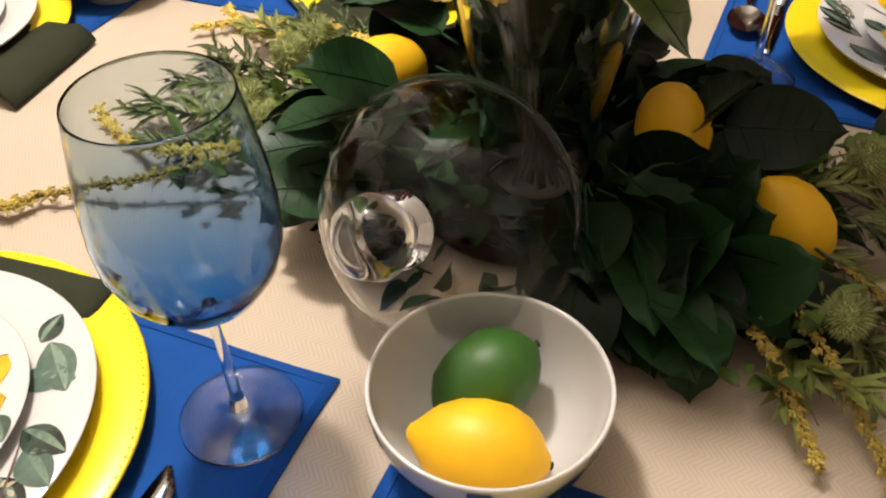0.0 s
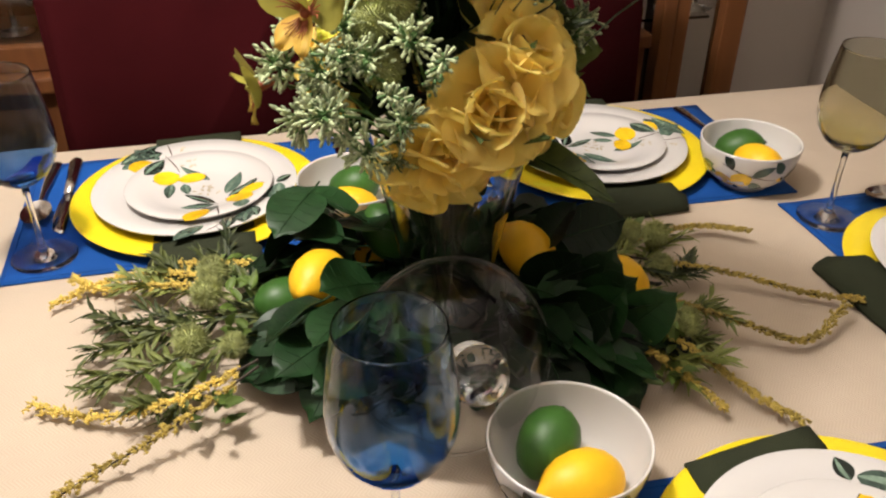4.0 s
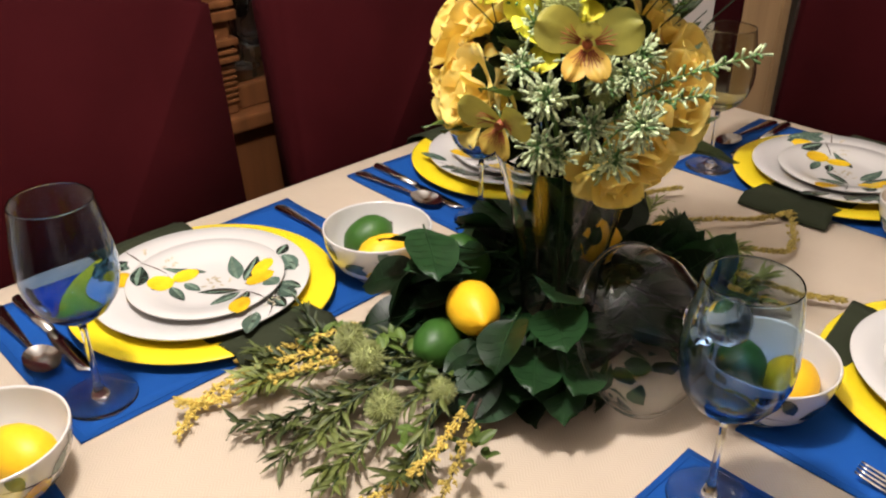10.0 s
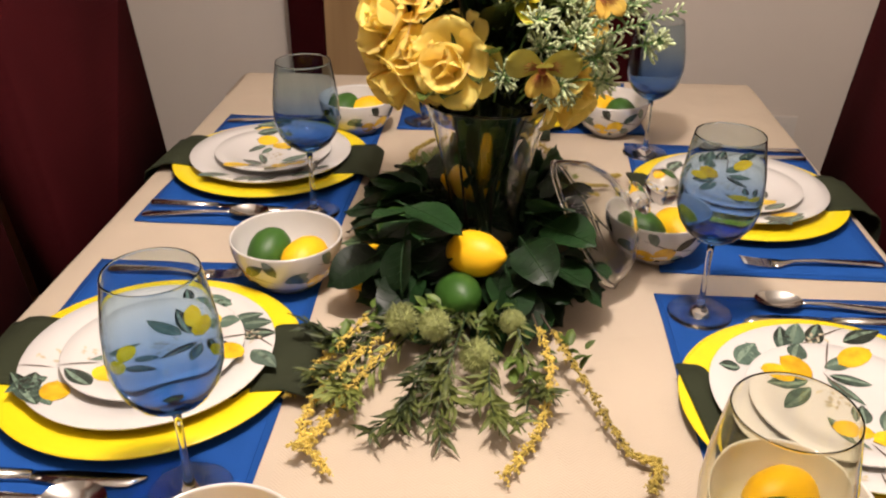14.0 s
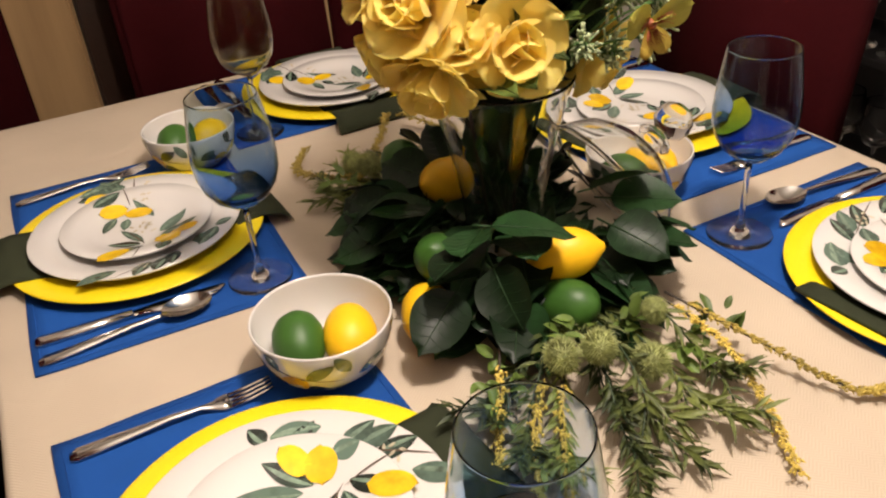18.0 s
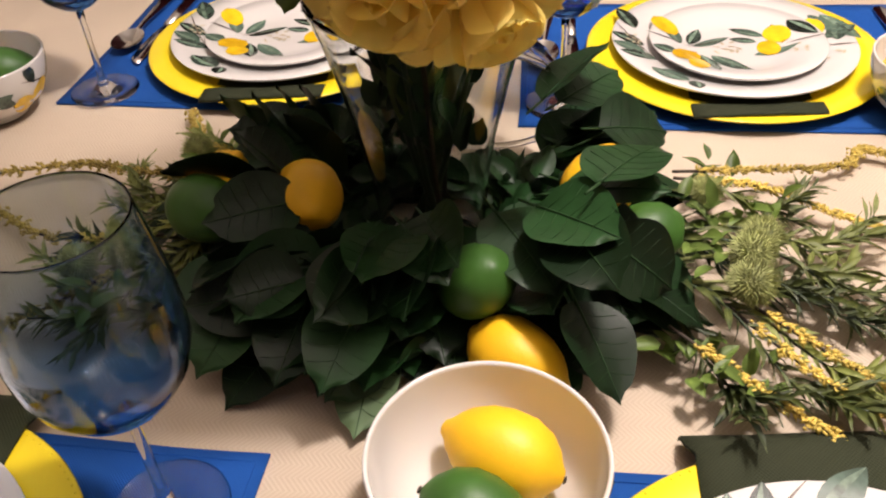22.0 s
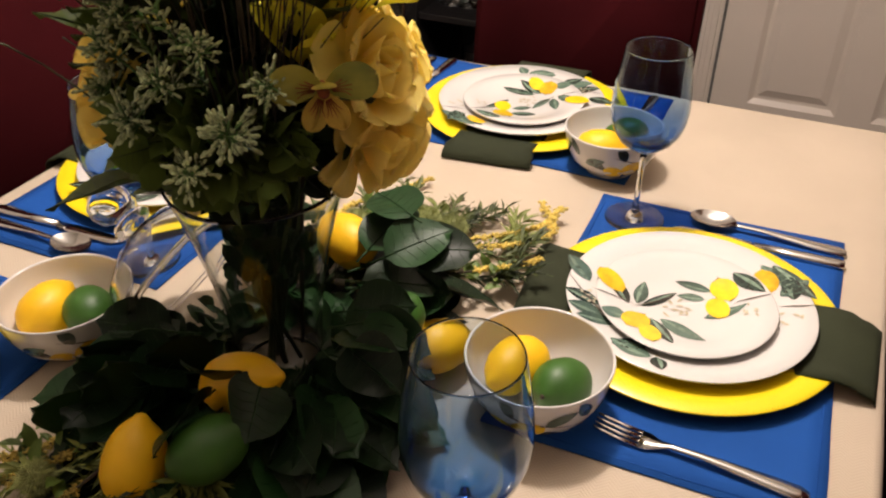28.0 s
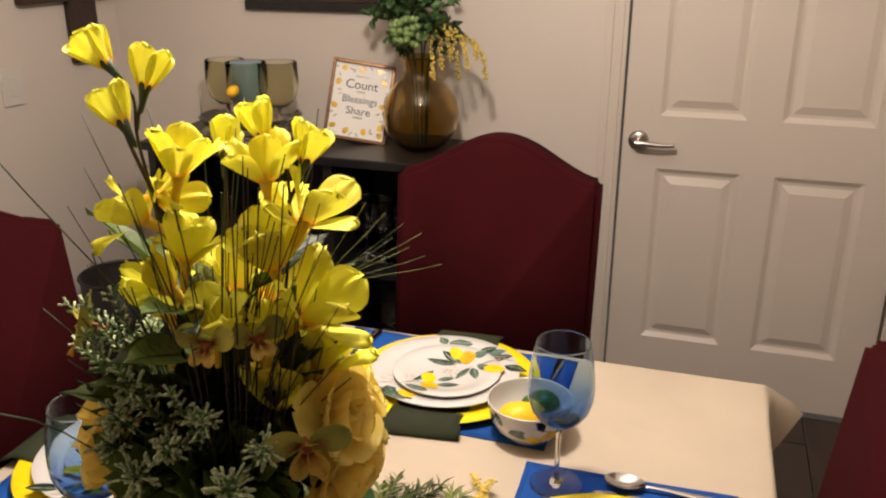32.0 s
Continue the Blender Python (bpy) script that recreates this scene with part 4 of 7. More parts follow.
def glass_dome():
    """A glass cover with a ball knob, lying tilted with its rim on the cloth against the vase."""
    axis = Vector((0.85, -0.02, 0.52)).normalized()
    turn = axis.to_track_quat("Z", "Y").to_matrix().to_4x4()
    ob = thing("glass_dome_lid", "clear glass dome lid with a ball knob leaning on its rim", "lid", m=Matrix.Translation((0.161, -0.036, 0.8375)) @ turn @ Matrix.Scale(1.085, 4))
    bm = bmesh.new()
    lathe(bm, [(0.0, 0.0590), (0.020, 0.0575), (0.045, 0.050), (0.068, 0.034), (0.082, 0.012), (0.0858, 0.002), (0.0864, 0.0), (0.0855, -0.0012), (0.0842, -0.0002), (0.0836, 0.002), (0.080, 0.011), (0.066, 0.0315),
               (0.044, 0.047), (0.020, 0.0545), (0.0, 0.0555)], 56)
    part("dome", bm, lid_glass_m, ob)
    bm = bmesh.new()
    tube(bm, [(0.0868 * math.cos(a * math.pi / 28), 0.0868 * math.sin(a * math.pi / 28), -0.0032) for a in range(57)], 0.0026, 10)
    part("rim", bm, clear_glass_m, ob, "thick rolled glass rim")
    bm = bmesh.new()
    lathe(bm, [(0.0, 0.0592), (0.012, 0.0590), (0.013, 0.063), (0.021, 0.066), (0.0255, 0.072), (0.021, 0.079), (0.013, 0.0815), (0.012, 0.084), (0.016, 0.088), (0.0235, 0.095), (0.0265, 0.106), (0.0230, 0.118), (0.0135, 0.1265), (0.0, 0.1290)], 40)
    bmesh.ops.scale(bm, vec=(0.9, 0.9, 0.9), space=Matrix.Translation((0, 0, -0.0592)), verts=bm.verts)
    part("knob", bm, clear_glass_m, ob, "clear glass double ball knob")
    return ob


vase()
glass_dome()


# ---- garland round the vase ----
def leaf_mesh(name, length, width, curl, cup, mat, veins=True, tip=1.0, n=9):
    """A broad leaf along +y from its stalk: cupped across, curling down towards the tip, with ribs."""
    bm = bmesh.new()
    m = 4

    def at(u, v, lift=0.0):
        w = width / 2 * (math.sin(math.pi * u ** 0.86) ** 0.52 if 0 < u < 1 else 0)
        wave = 0.018 * length * math.sin(u * 9 + v * 2)
        return Vector((w * v, length * u - 0.06 * length * u * abs(v) ** 2 * tip, cup * length * (v * v) * (w / (width / 2 + 1e-6)) - curl * length * u * u + wave * abs(v) + lift))
    rows = [[bm.verts.new(at(i / n, j / m * 2 - 1)) for j in range(m + 1)] for i in range(n + 1)]
    for i in range(n):
        for j in range(m):
            bm.faces.new((rows[i][j], rows[i][j + 1], rows[i + 1][j + 1], rows[i + 1][j]))
    bmesh.ops.remove_doubles(bm, verts=bm.verts, dist=1e-6)
    if veins:
        tube(bm, [at(i / 8, 0, 0.0006) for i in range(9)], lambda t: 0.0011 * (1 - 0.75 * t), 4, 1)
        for k in range(1, 6):
            for s in (-1, 1):
                u = k * 0.14
                tube(bm, [at(u, 0, 0.0004), at(u + 0.07, s * 0.45, 0.0004), at(min(0.97, u + 0.12), s * 0.86, 0.0004)], 0.00022, 3, 1)
        tube(bm, [Vector((0, -0.018, 0.002)), Vector((0, 0.002, 0.0))], 0.0012, 5, 1)
    me = bpy.data.meshes.new(name)
    bm.to_mesh(me)
    bm.free()
    for p in me.polygons:
        p.use_smooth = True
    me.materials.append(mat)
    me.materials.append(vein_m)
    return me


def merge(bm, me, m):
    n = len(bm.verts)
    bm.from_mesh(me)
    bm.verts.ensure_lookup_table()
    bmesh.ops.transform(bm, matrix=m, verts=bm.verts[n:])


BROAD = [leaf_mesh("broad_leaf", 0.080, 0.062, 0.10, 0.10, leaf_m, n=12), leaf_mesh("broad_leaf", 0.072, 0.060, 0.22, 0.14, leaf_m, n=12),
         leaf_mesh("broad_leaf", 0.086, 0.062, 0.16, 0.06, leaf_m, n=12), leaf_mesh("broad_leaf", 0.064, 0.056, 0.05, 0.16, leaf_m, n=12)]
PALE = leaf_mesh("pale_leaf", 0.085, 0.050, 0.10, 0.05, leaf_pale_m)
SMALL = leaf_mesh("small_leaf", 0.024, 0.015, 0.15, 0.12, light_leaf_m, veins=False, n=5)
NEEDLE = leaf_mesh("needle_leaf", 0.0215, 0.0052, 0.22, 0.06, frond_m, veins=False, n=3)
LONG = [leaf_mesh("long_leaf", 0.12, 0.040, 0.15, 0.08, olive_leaf_m), leaf_mesh("long_leaf", 0.10, 0.034, 0.25, 0.10, olive_leaf_m)]

rng = random.Random(11)
garland = thing("greenery_garland", "artificial garland of dark leaves, thistles and yellow sprigs around a vase", "garland", m=pose(0.02, -0.005, TABLE_Z))
GX, GY, GZ = 0.02, -0.005, TABLE_Z


def on_garland(p):
    return Vector((p[0] - GX, p[1] - GY, p[2] - GZ))


CITRUS_SPOTS = [Vector(m.translation) for m in ring_lemons + ring_limes]
DOME_SPOT = Vector((0.168, -0.038, 0.840))


def free_of_fruit(p, d, reach=0.09):
    """True where a leaf from p along d neither pierces a fruit nor the glass dome nor a bowl."""
    for k in (0.25, 0.5, 0.75, 1.0):
        q = p + d * reach * k
        if any((q - c).length < 0.037 for c in CITRUS_SPOTS):
            return False
        if (q - DOME_SPOT).length < 0.094:
            return False
        if math.hypot(q.x - 0.022, q.y + 0.01) < 0.058 + max(0, (q.z - 0.85)) * 0.15:
            return False
        if q.z < TABLE_Z + 0.006:
            return False
        for bx, by in BOWL_AT.values():
            if math.hypot(q.x - bx, q.y - by) < 0.092:
                return False
    return True


# leaves that stand out, each at its place: base point, heading, roll
leaves_low = [((-0.075, -0.12, 0.875), (-0.75, -0.35, 0.05), 25, 0), ((-0.072, -0.143, 0.905), (0.8, -0.5, 0.0), -8, 2), ((-0.075, -0.15, 0.86), (-0.1, -0.75, -0.5), 40, 1),
    ((-0.108, 0.018, 0.772), (-0.95, 0.04, -0.05), 0, -1), ((-0.095, 0.085, 0.776), (-0.8, 0.45, -0.1), 0, 2), ((-0.085, 0.05, 0.8), (-0.8, 0.35, -0.05), 10, 0),
    ((-0.06, 0.105, 0.825), (-0.65, 0.5, 0.15), 30, 0), ((-0.052, 0.030, 0.785), (-0.05, 0.60, 0.70), 82, 0), ((-0.060, 0.085, 0.790), (-0.1, 0.75, 0.50), 78, 2), ((0.005, 0.105, 0.845), (-0.1, 0.55, 0.8), 0, 3)]
leaves_middle = [((0.055, 0.095, 0.83), (0.3, 0.55, 0.45), -20, 3), ((0.1, 0.05, 0.83), (0.85, 0.25, 0.05), 10, 0), ((0.11, 0.085, 0.825), (0.85, 0.45, -0.05), -15, 2),
    ((0.13, 0.105, 0.8), (0.75, 0.6, -0.2), 20, 0), ((0.1, 0.145, 0.805), (0.45, 0.85, -0.1), 0, 1), ((0.15, 0.06, 0.82), (0.85, 0.2, -0.5), 0, 2),
    ((0.1, -0.115, 0.87), (0.65, -0.6, 0.1), 15, 0), ((0.115, -0.13, 0.835), (0.7, -0.55, -0.35), -10, 2)]
leaves_high = [((0.075, -0.15, 0.86), (0.35, -0.85, -0.1), 25, 1), ((0.06, -0.18, 0.82), (0.3, -0.8, -0.5), -15, 0), ((-0.055, -0.17, 0.82), (-0.45, -0.75, -0.4), 10, 1),
    ((-0.11, -0.13, 0.83), (-0.8, -0.45, -0.35), -20, 0), ((-0.06, -0.1, 0.875), (-0.6, -0.6, 0.25), 20, 0), ((-0.03, -0.115, 0.865), (-0.2, -0.8, 0.35), 0, 2),
    ((0.085, -0.1, 0.88), (0.55, -0.6, 0.45), -25, 0), ((0.02, 0.2, 0.8), (-0.35, 0.75, -0.3), 0, 1)]
leaves_outer = [((0.09, 0.185, 0.8), (0.5, 0.7, -0.35), 10, 0), ((0.045, 0.075, 0.815), (0.35, 0.55, 0.7), 85, 0), ((0.078, 0.12, 0.798), (0.4, 0.5, 0.7), 85, 2),
    ((0.1, 0.095, 0.805), (0.55, 0.35, 0.65), 80, 0), ((0.0, 0.126, 0.850), (0.0, 0.95, 0.2), 54, 2),
    ((-0.075, 0.14, 0.8), (-0.6, 0.6, -0.3), 0, 3), ((0.135, 0.13, 0.8), (0.8, 0.35, -0.4), 0, 1),
    ((0.078, 0.132, 0.802), (0.15, 0.15, 0.95), 85, 2), ((0.108, 0.118, 0.797), (0.30, 0.30, 0.85), 75, 0), ((0.112, 0.152, 0.790), (0.30, 0.50, 0.70), 80, 2)]
named = leaves_low + leaves_middle + leaves_high + leaves_outer
for p, d, roll, kind in named:
    d = Vector(d).normalized()
    share("pale_leaf" if kind < 0 else "broad_leaf", PALE if kind < 0 else BROAD[kind], garland, heading(on_garland(p), d, roll))
count = 0
for k in range(900):
    if count >= 96:
        break
    a = rng.uniform(0, 360)
    ca, sa = math.cos(radians(a)), math.sin(radians(a))
    r = rng.uniform(0.072, 0.125) * (1 + 0.35 * abs(sa))
    z = TABLE_Z + rng.uniform(0.02, 0.115) * (1 if r < 0.12 else 0.75)
    p = Vector((0.022 + r * ca, -0.01 + r * sa, z))
    up = rng.uniform(-0.45, 0.4) if z > 0.82 else rng.uniform(-0.3, 0.45)
    if sa > 0.3:
        p.z, up = min(p.z, TABLE_Z + 0.075), min(up, 0.1)
    d = Vector((ca + rng.uniform(-0.6, 0.6), sa + rng.uniform(-0.6, 0.6), up)).normalized()
    if free_of_fruit(p, d):
        share("broad_leaf", BROAD[rng.randrange(4)], garland, heading(on_garland(p), d, rng.uniform(-50, 50)))
        count += 1

count = 0
for k in range(1600):
    if count >= 40:
        break
    a = rng.uniform(35, 265)
    ca, sa = math.cos(radians(a)), math.sin(radians(a))
    r = rng.uniform(0.075, 0.135) * (1 + 0.35 * abs(sa))
    p = Vector((0.022 + r * ca, -0.01 + r * sa, TABLE_Z + rng.uniform(0.018, 0.105) * (1 if r < 0.12 else 0.7)))
    d = Vector((ca + rng.uniform(-0.5, 0.5), sa + rng.uniform(-0.5, 0.5), rng.uniform(-0.35, 0.25))).normalized()
    if free_of_fruit(p, d, 0.07):
        share("broad_leaf", BROAD[rng.randrange(4)], garland, heading(on_garland(p), d, rng.uniform(-35, 35)))
        count += 1

# dark moss ring and short stalks that hold it together
bm = bmesh.new()
for k in range(430):
    a = rng.uniform(0, 2 * math.pi)
    r = rng.uniform(0.068, 0.14) * (1 + 0.3 * abs(math.sin(a)))
    z = rng.uniform(0.004, 0.075) * (1.0 if r < 0.12 else 0.6)
    p = Vector((r * math.cos(a), r * math.sin(a) - 0.005, z))
    w = p + Vector((GX, GY, GZ))
    if any((w - c).length < 0.042 for c in CITRUS_SPOTS) or (w - DOME_SPOT).length < 0.085:
        continue
    merge(bm, NEEDLE if k % 3 else SMALL, heading(p, (math.cos(a) + rng.uniform(-1, 1), math.sin(a) + rng.uniform(-1, 1), rng.uniform(-0.2, 0.6)), rng.uniform(0, 360)) @ Matrix.Scale(1.5, 4))
for k in range(190):
    a = rng.uniform(0, 2 * math.pi)
    r = rng.uniform(0.054, 0.092)
    p = Vector((r * math.cos(a) + 0.002, r * math.sin(a) - 0.005, rng.uniform(0.008, 0.050)))
    w = p + Vector((GX, GY, GZ))
    if any((w - c).length < 0.034 for c in CITRUS_SPOTS) or (w - DOME_SPOT).length < 0.09:
        continue
    merge(bm, SMALL, heading(p, (math.cos(a + 1.4) + rng.uniform(-0.5, 0.5), math.sin(a + 1.4) + rng.uniform(-0.5, 0.5), rng.uniform(-0.1, 0.5)), rng.uniform(-60, 60)) @ Matrix.Scale(rng.uniform(1.4, 2.0), 4))
tagged(part("dark_filler", bm, [leaf_m, stem_m], garland, "tangle of small dark leaves"), kind="stuff")
bm = bmesh.new()
ringpts = []
for i in range(33):
    a = 2 * math.pi * i / 32
    ringpts.append((0.085 * math.cos(a) * 1.0, 0.115 * math.sin(a), 0.016 + 0.003 * math.sin(5 * a)))
tube(bm, ringpts, 0.011, 8)
part("twig_ring", bm, twig_m, garland, "twisted brown twig ring")


def thistle(p, radius, parent, origin, tail=None):
    bm = bmesh.new()
    c = Vector(p) - Vector(origin)
    bmesh.ops.create_icosphere(bm, subdivisions=2, radius=radius * 0.78)
    n = 460
    for i in range(n):
        z = 1 - 2 * (i + 0.5) / n
        r = math.sqrt(1 - z * z)
        a = i * 2.399963
        d = Vector((r * math.cos(a), r * math.sin(a), z))
        x = d.orthogonal().normalized()
        y = d.cross(x)
        base = [bm.verts.new(d * radius * 0.74 + 0.048 * radius * (math.cos(t) * x + math.sin(t) * y)) for t in (0, 2.09, 4.19)]
        top = bm.verts.new((d + Vector((rng.uniform(-1, 1), rng.uniform(-1, 1), rng.uniform(-1, 1))) * 0.09) * radius * rng.uniform(0.94, 1.12))
        for j in range(3):
            bm.faces.new((base[j], base[(j + 1) % 3], top))
    bmesh.ops.translate(bm, vec=c, verts=bm.verts)
    if tail is not None:
        tube(bm, smooth_curve([c, (c + Vector(tail) - Vector(origin)) / 2 + Vector((0, 0, -0.006)), Vector(tail) - Vector(origin)], 4), 0.0016, 5)
    return part("thistle_ball", bm, thistle_m, parent, "spiky green thistle ball", smooth=False)


G0 = (GX, GY, GZ)
for p, r in (((0.021, -0.289, 0.790), 0.021), ((0.061, -0.243, 0.808), 0.016), ((-0.067, -0.262, 0.818), 0.020), ((-0.028, -0.269, 0.816), 0.020),
             ((-0.052, 0.237, 0.812), 0.019), ((-0.060, 0.279, 0.800), 0.018), ((-0.005, 0.262, 0.790), 0.018), ((0.115, 0.235, 0.800), 0.018)):
    thistle(p, r, garland, G0, (0.02 + (p[0] - 0.02) * 0.4, p[1] * 0.5, 0.775))


def frond(points, size=1.0):
    """A rosemary-like twig with pairs of narrow leaves."""
    bm = bmesh.new()
    pts = smooth_curve([on_garland(p) for p in points], 9)
    tube(bm, pts, lambda t: 0.0016 * (1 - 0.6 * t), 5, 1)
    twigs = [pts]
    for s in (-1, 1):
        i = rng.randrange(len(pts) // 2, len(pts) - 6)
        d = (pts[i + 1] - pts[i]).normalized()
        side = d.cross(Vector((0, 0, 1))).normalized() * s
        ln = rng.uniform(0.030, 0.055)
        twigs.append(smooth_curve([pts[i], pts[i] + d * ln * 0.5 + side * ln * 0.22, pts[i] + d * ln + side * ln * 0.5 + Vector((0, 0, rng.uniform(-0.004, 0.012)))], 4))
        tube(bm, twigs[-1], 0.0010, 4, 1)
    for n, line in enumerate(twigs):
        for i in range(1 if n else 3, len(line)):
            d = (line[min(i + 1, len(line) - 1)] - line[i - 1]).normalized()
            side = d.cross(Vector((0, 0, 1))).normalized()
            for s in (-1, 1):
                for rep in range(rng.choice((1, 1, 1, 2))):
                    out = d * rng.uniform(0.5, 1.3) + side * s * rng.uniform(0.15, 0.9) + Vector((0, 0, rng.uniform(-0.25, 0.7)))
                    foot = line[i] - d * rng.uniform(0, 0.006)
                    foot.z = max(foot.z, 0.006)
                    merge(bm, NEEDLE, heading(foot, out, rng.uniform(-60, 60)) @ Matrix.Diagonal((rng.uniform(0.55, 0.9), 1, 1, 1)) @ Matrix.Scale(size * rng.uniform(0.65, 1.4), 4))
    return tagged(part("rosemary_frond", bm, [frond_m, stem_m], garland, "feathery grey-green frond"), kind="stuff")


south_tips = [(-0.150, -0.345), (-0.127, -0.385), (-0.060, -0.410), (-0.020, -0.425), (0.045, -0.410), (0.100, -0.365)]
north_tips = [(-0.105, 0.300), (-0.060, 0.330), (0.000, 0.345), (0.070, 0.335), (0.120, 0.300), (0.150, 0.250)]
for tx, ty in south_tips + north_tips + [(x * rng.uniform(0.7, 1.1) + rng.uniform(-0.03, 0.03), y * rng.uniform(0.74, 0.90)) for x, y in south_tips[::3] + north_tips[::3]]:
    ty *= 0.95 if ty < 0 else 0.89
    s = 1 if ty > 0 else -1
    frond([(0.02 + tx * 0.25, s * 0.165, 0.795), (0.01 + tx * 0.55, s * 0.165 + (ty - s * 0.165) * 0.45, 0.792 + rng.uniform(-0.004, 0.018)), (tx * 0.85, s * 0.165 + (ty - s * 0.165) * 0.78, 0.772), (tx + rng.uniform(-0.012, 0.012), ty, 0.768 + rng.uniform(-0.004, 0.022))], rng.uniform(0.95, 1.25))


def sprig(points):
    """A thin stalk crowded with small yellow buds."""
    bm = bmesh.new()
    pts = smooth_curve([on_garland(p) for p in points], 22)
    tube(bm, pts, lambda t: 0.0016 * (1 - 0.5 * t), 5, 1)
    for i in range(6, len(pts)):
        d = (pts[min(i + 1, len(pts) - 1)] - pts[i - 1]).normalized()
        for k in range(11):
            out = Vector((rng.uniform(-1, 1), rng.uniform(-1, 1), rng.uniform(-0.5, 1))).normalized()
            c = pts[i] + out * rng.uniform(0.0008, 0.0042) + d * rng.uniform(-0.002, 0.002)
            if c.z < 0.003:
                c.z = 0.003
            ax = (out + d * 1.3).normalized()
            x = ax.orthogonal().normalized()
            y = ax.cross(x)
            if i % 5 < 2 and k < 7:
                c = pts[i] + (d * 0.7 + Vector((d.y, -d.x, 0.25)) * (1 if i % 2 else -1)).normalized() * rng.uniform(0.002, 0.0095)
                c += Vector((rng.uniform(-1, 1), rng.uniform(-1, 1), rng.uniform(-1, 1))) * 0.0018
                c.z = max(c.z, 0.003)
            h, w = rng.uniform(0.0026, 0.0048), rng.uniform(0.0010, 0.0017)
            e0, e1 = bm.verts.new(c - ax * h * 0.6), bm.verts.new(c + ax * h)
            ring = [bm.verts.new(c + w * (math.cos(t) * x + math.sin(t) * y)) for t in (0, 1.57, 3.14, 4.71)]
            for j in range(4):
                bm.faces.new((e0, ring[(j + 1) % 4], ring[j]))
                bm.faces.new((e1, ring[j], ring[(j + 1) % 4]))
    return tagged(part("yellow_sprig", bm, [sprig_m, twig_m], garland, "slender sprig of tiny yellow buds"), kind="stuff")


sprigs_south = [[(-0.07, -0.24, 0.8), (-0.135, -0.32, 0.778), (-0.158, -0.39, 0.762), (-0.121, -0.454, 0.762)], [(-0.06, -0.25, 0.8), (-0.115, -0.34, 0.776), (-0.142, -0.4, 0.762), (-0.155, -0.432, 0.772)], [(0.085, -0.22, 0.805), (0.105, -0.3, 0.785), (0.09, -0.38, 0.764), (0.055, -0.448, 0.762)],
    [(0.095, -0.22, 0.805), (0.14, -0.31, 0.78), (0.18, -0.4, 0.762), (0.207, -0.42, 0.764), (0.197, -0.456, 0.762)], [(0.06, 0.2, 0.81), (0.1, 0.3, 0.782), (0.135, 0.375, 0.765), (0.098, 0.45, 0.775)]]
sprigs_north = [[(0.09, 0.18, 0.805), (0.155, 0.24, 0.78), (0.205, 0.275, 0.765), (0.246, 0.3, 0.764)], [(-0.02, 0.22, 0.8), (0.0, 0.34, 0.775), (0.05, 0.43, 0.763), (0.082, 0.485, 0.766)], [(-0.04, 0.22, 0.8), (-0.1, 0.31, 0.775), (-0.118, 0.38, 0.764), (-0.085, 0.43, 0.77)],
    [(-0.1, -0.2, 0.8), (-0.15, -0.28, 0.775), (-0.186, -0.342, 0.763)], [(0.11, 0.16, 0.8), (0.16, 0.2, 0.78), (0.215, 0.235, 0.764)]]
for points in sprigs_south + sprigs_north:
    sprig(points)

for c in ((0.125, -0.265, 0.775), (-0.115, -0.215, 0.780), (0.03, -0.235, 0.800), (0.075, -0.30, 0.772), (-0.10, 0.245, 0.785), (0.12, 0.205, 0.785), (-0.02, -0.23, 0.805), (0.16, 0.185, 0.775), (-0.125, -0.255, 0.770)):
    bm = bmesh.new()
    for k in range(11):
        out = Vector((rng.uniform(-1, 1), rng.uniform(-1, 1), rng.uniform(0.0, 0.8)))
        q = on_garland(c) + Vector((rng.uniform(-0.022, 0.022), rng.uniform(-0.022, 0.022), rng.uniform(-0.006, 0.012)))
        q.z = max(q.z, 0.006)
        merge(bm, SMALL, heading(q, out, rng.uniform(-30, 30)) @ Matrix.Diagonal((0.75, 1, 1, 1)) @ Matrix.Scale(rng.uniform(0.7, 1.15), 4))
    tagged(part("leafy_tuft", bm, [light_leaf_m, stem_m], garland, "tuft of small bright green leaves"), kind="stuff")


# ---- flowers in the vase ----
VX, VY, VZ = 0.022, -0.010, TABLE_Z + 0.024
bouquet = thing("flower_arrangement", "tall arrangement of yellow silk flowers in a glass vase", "flowers", m=pose(VX, VY, VZ))


def in_vase(p):
    return Vector((p[0] - VX, p[1] - VY, p[2] - VZ))


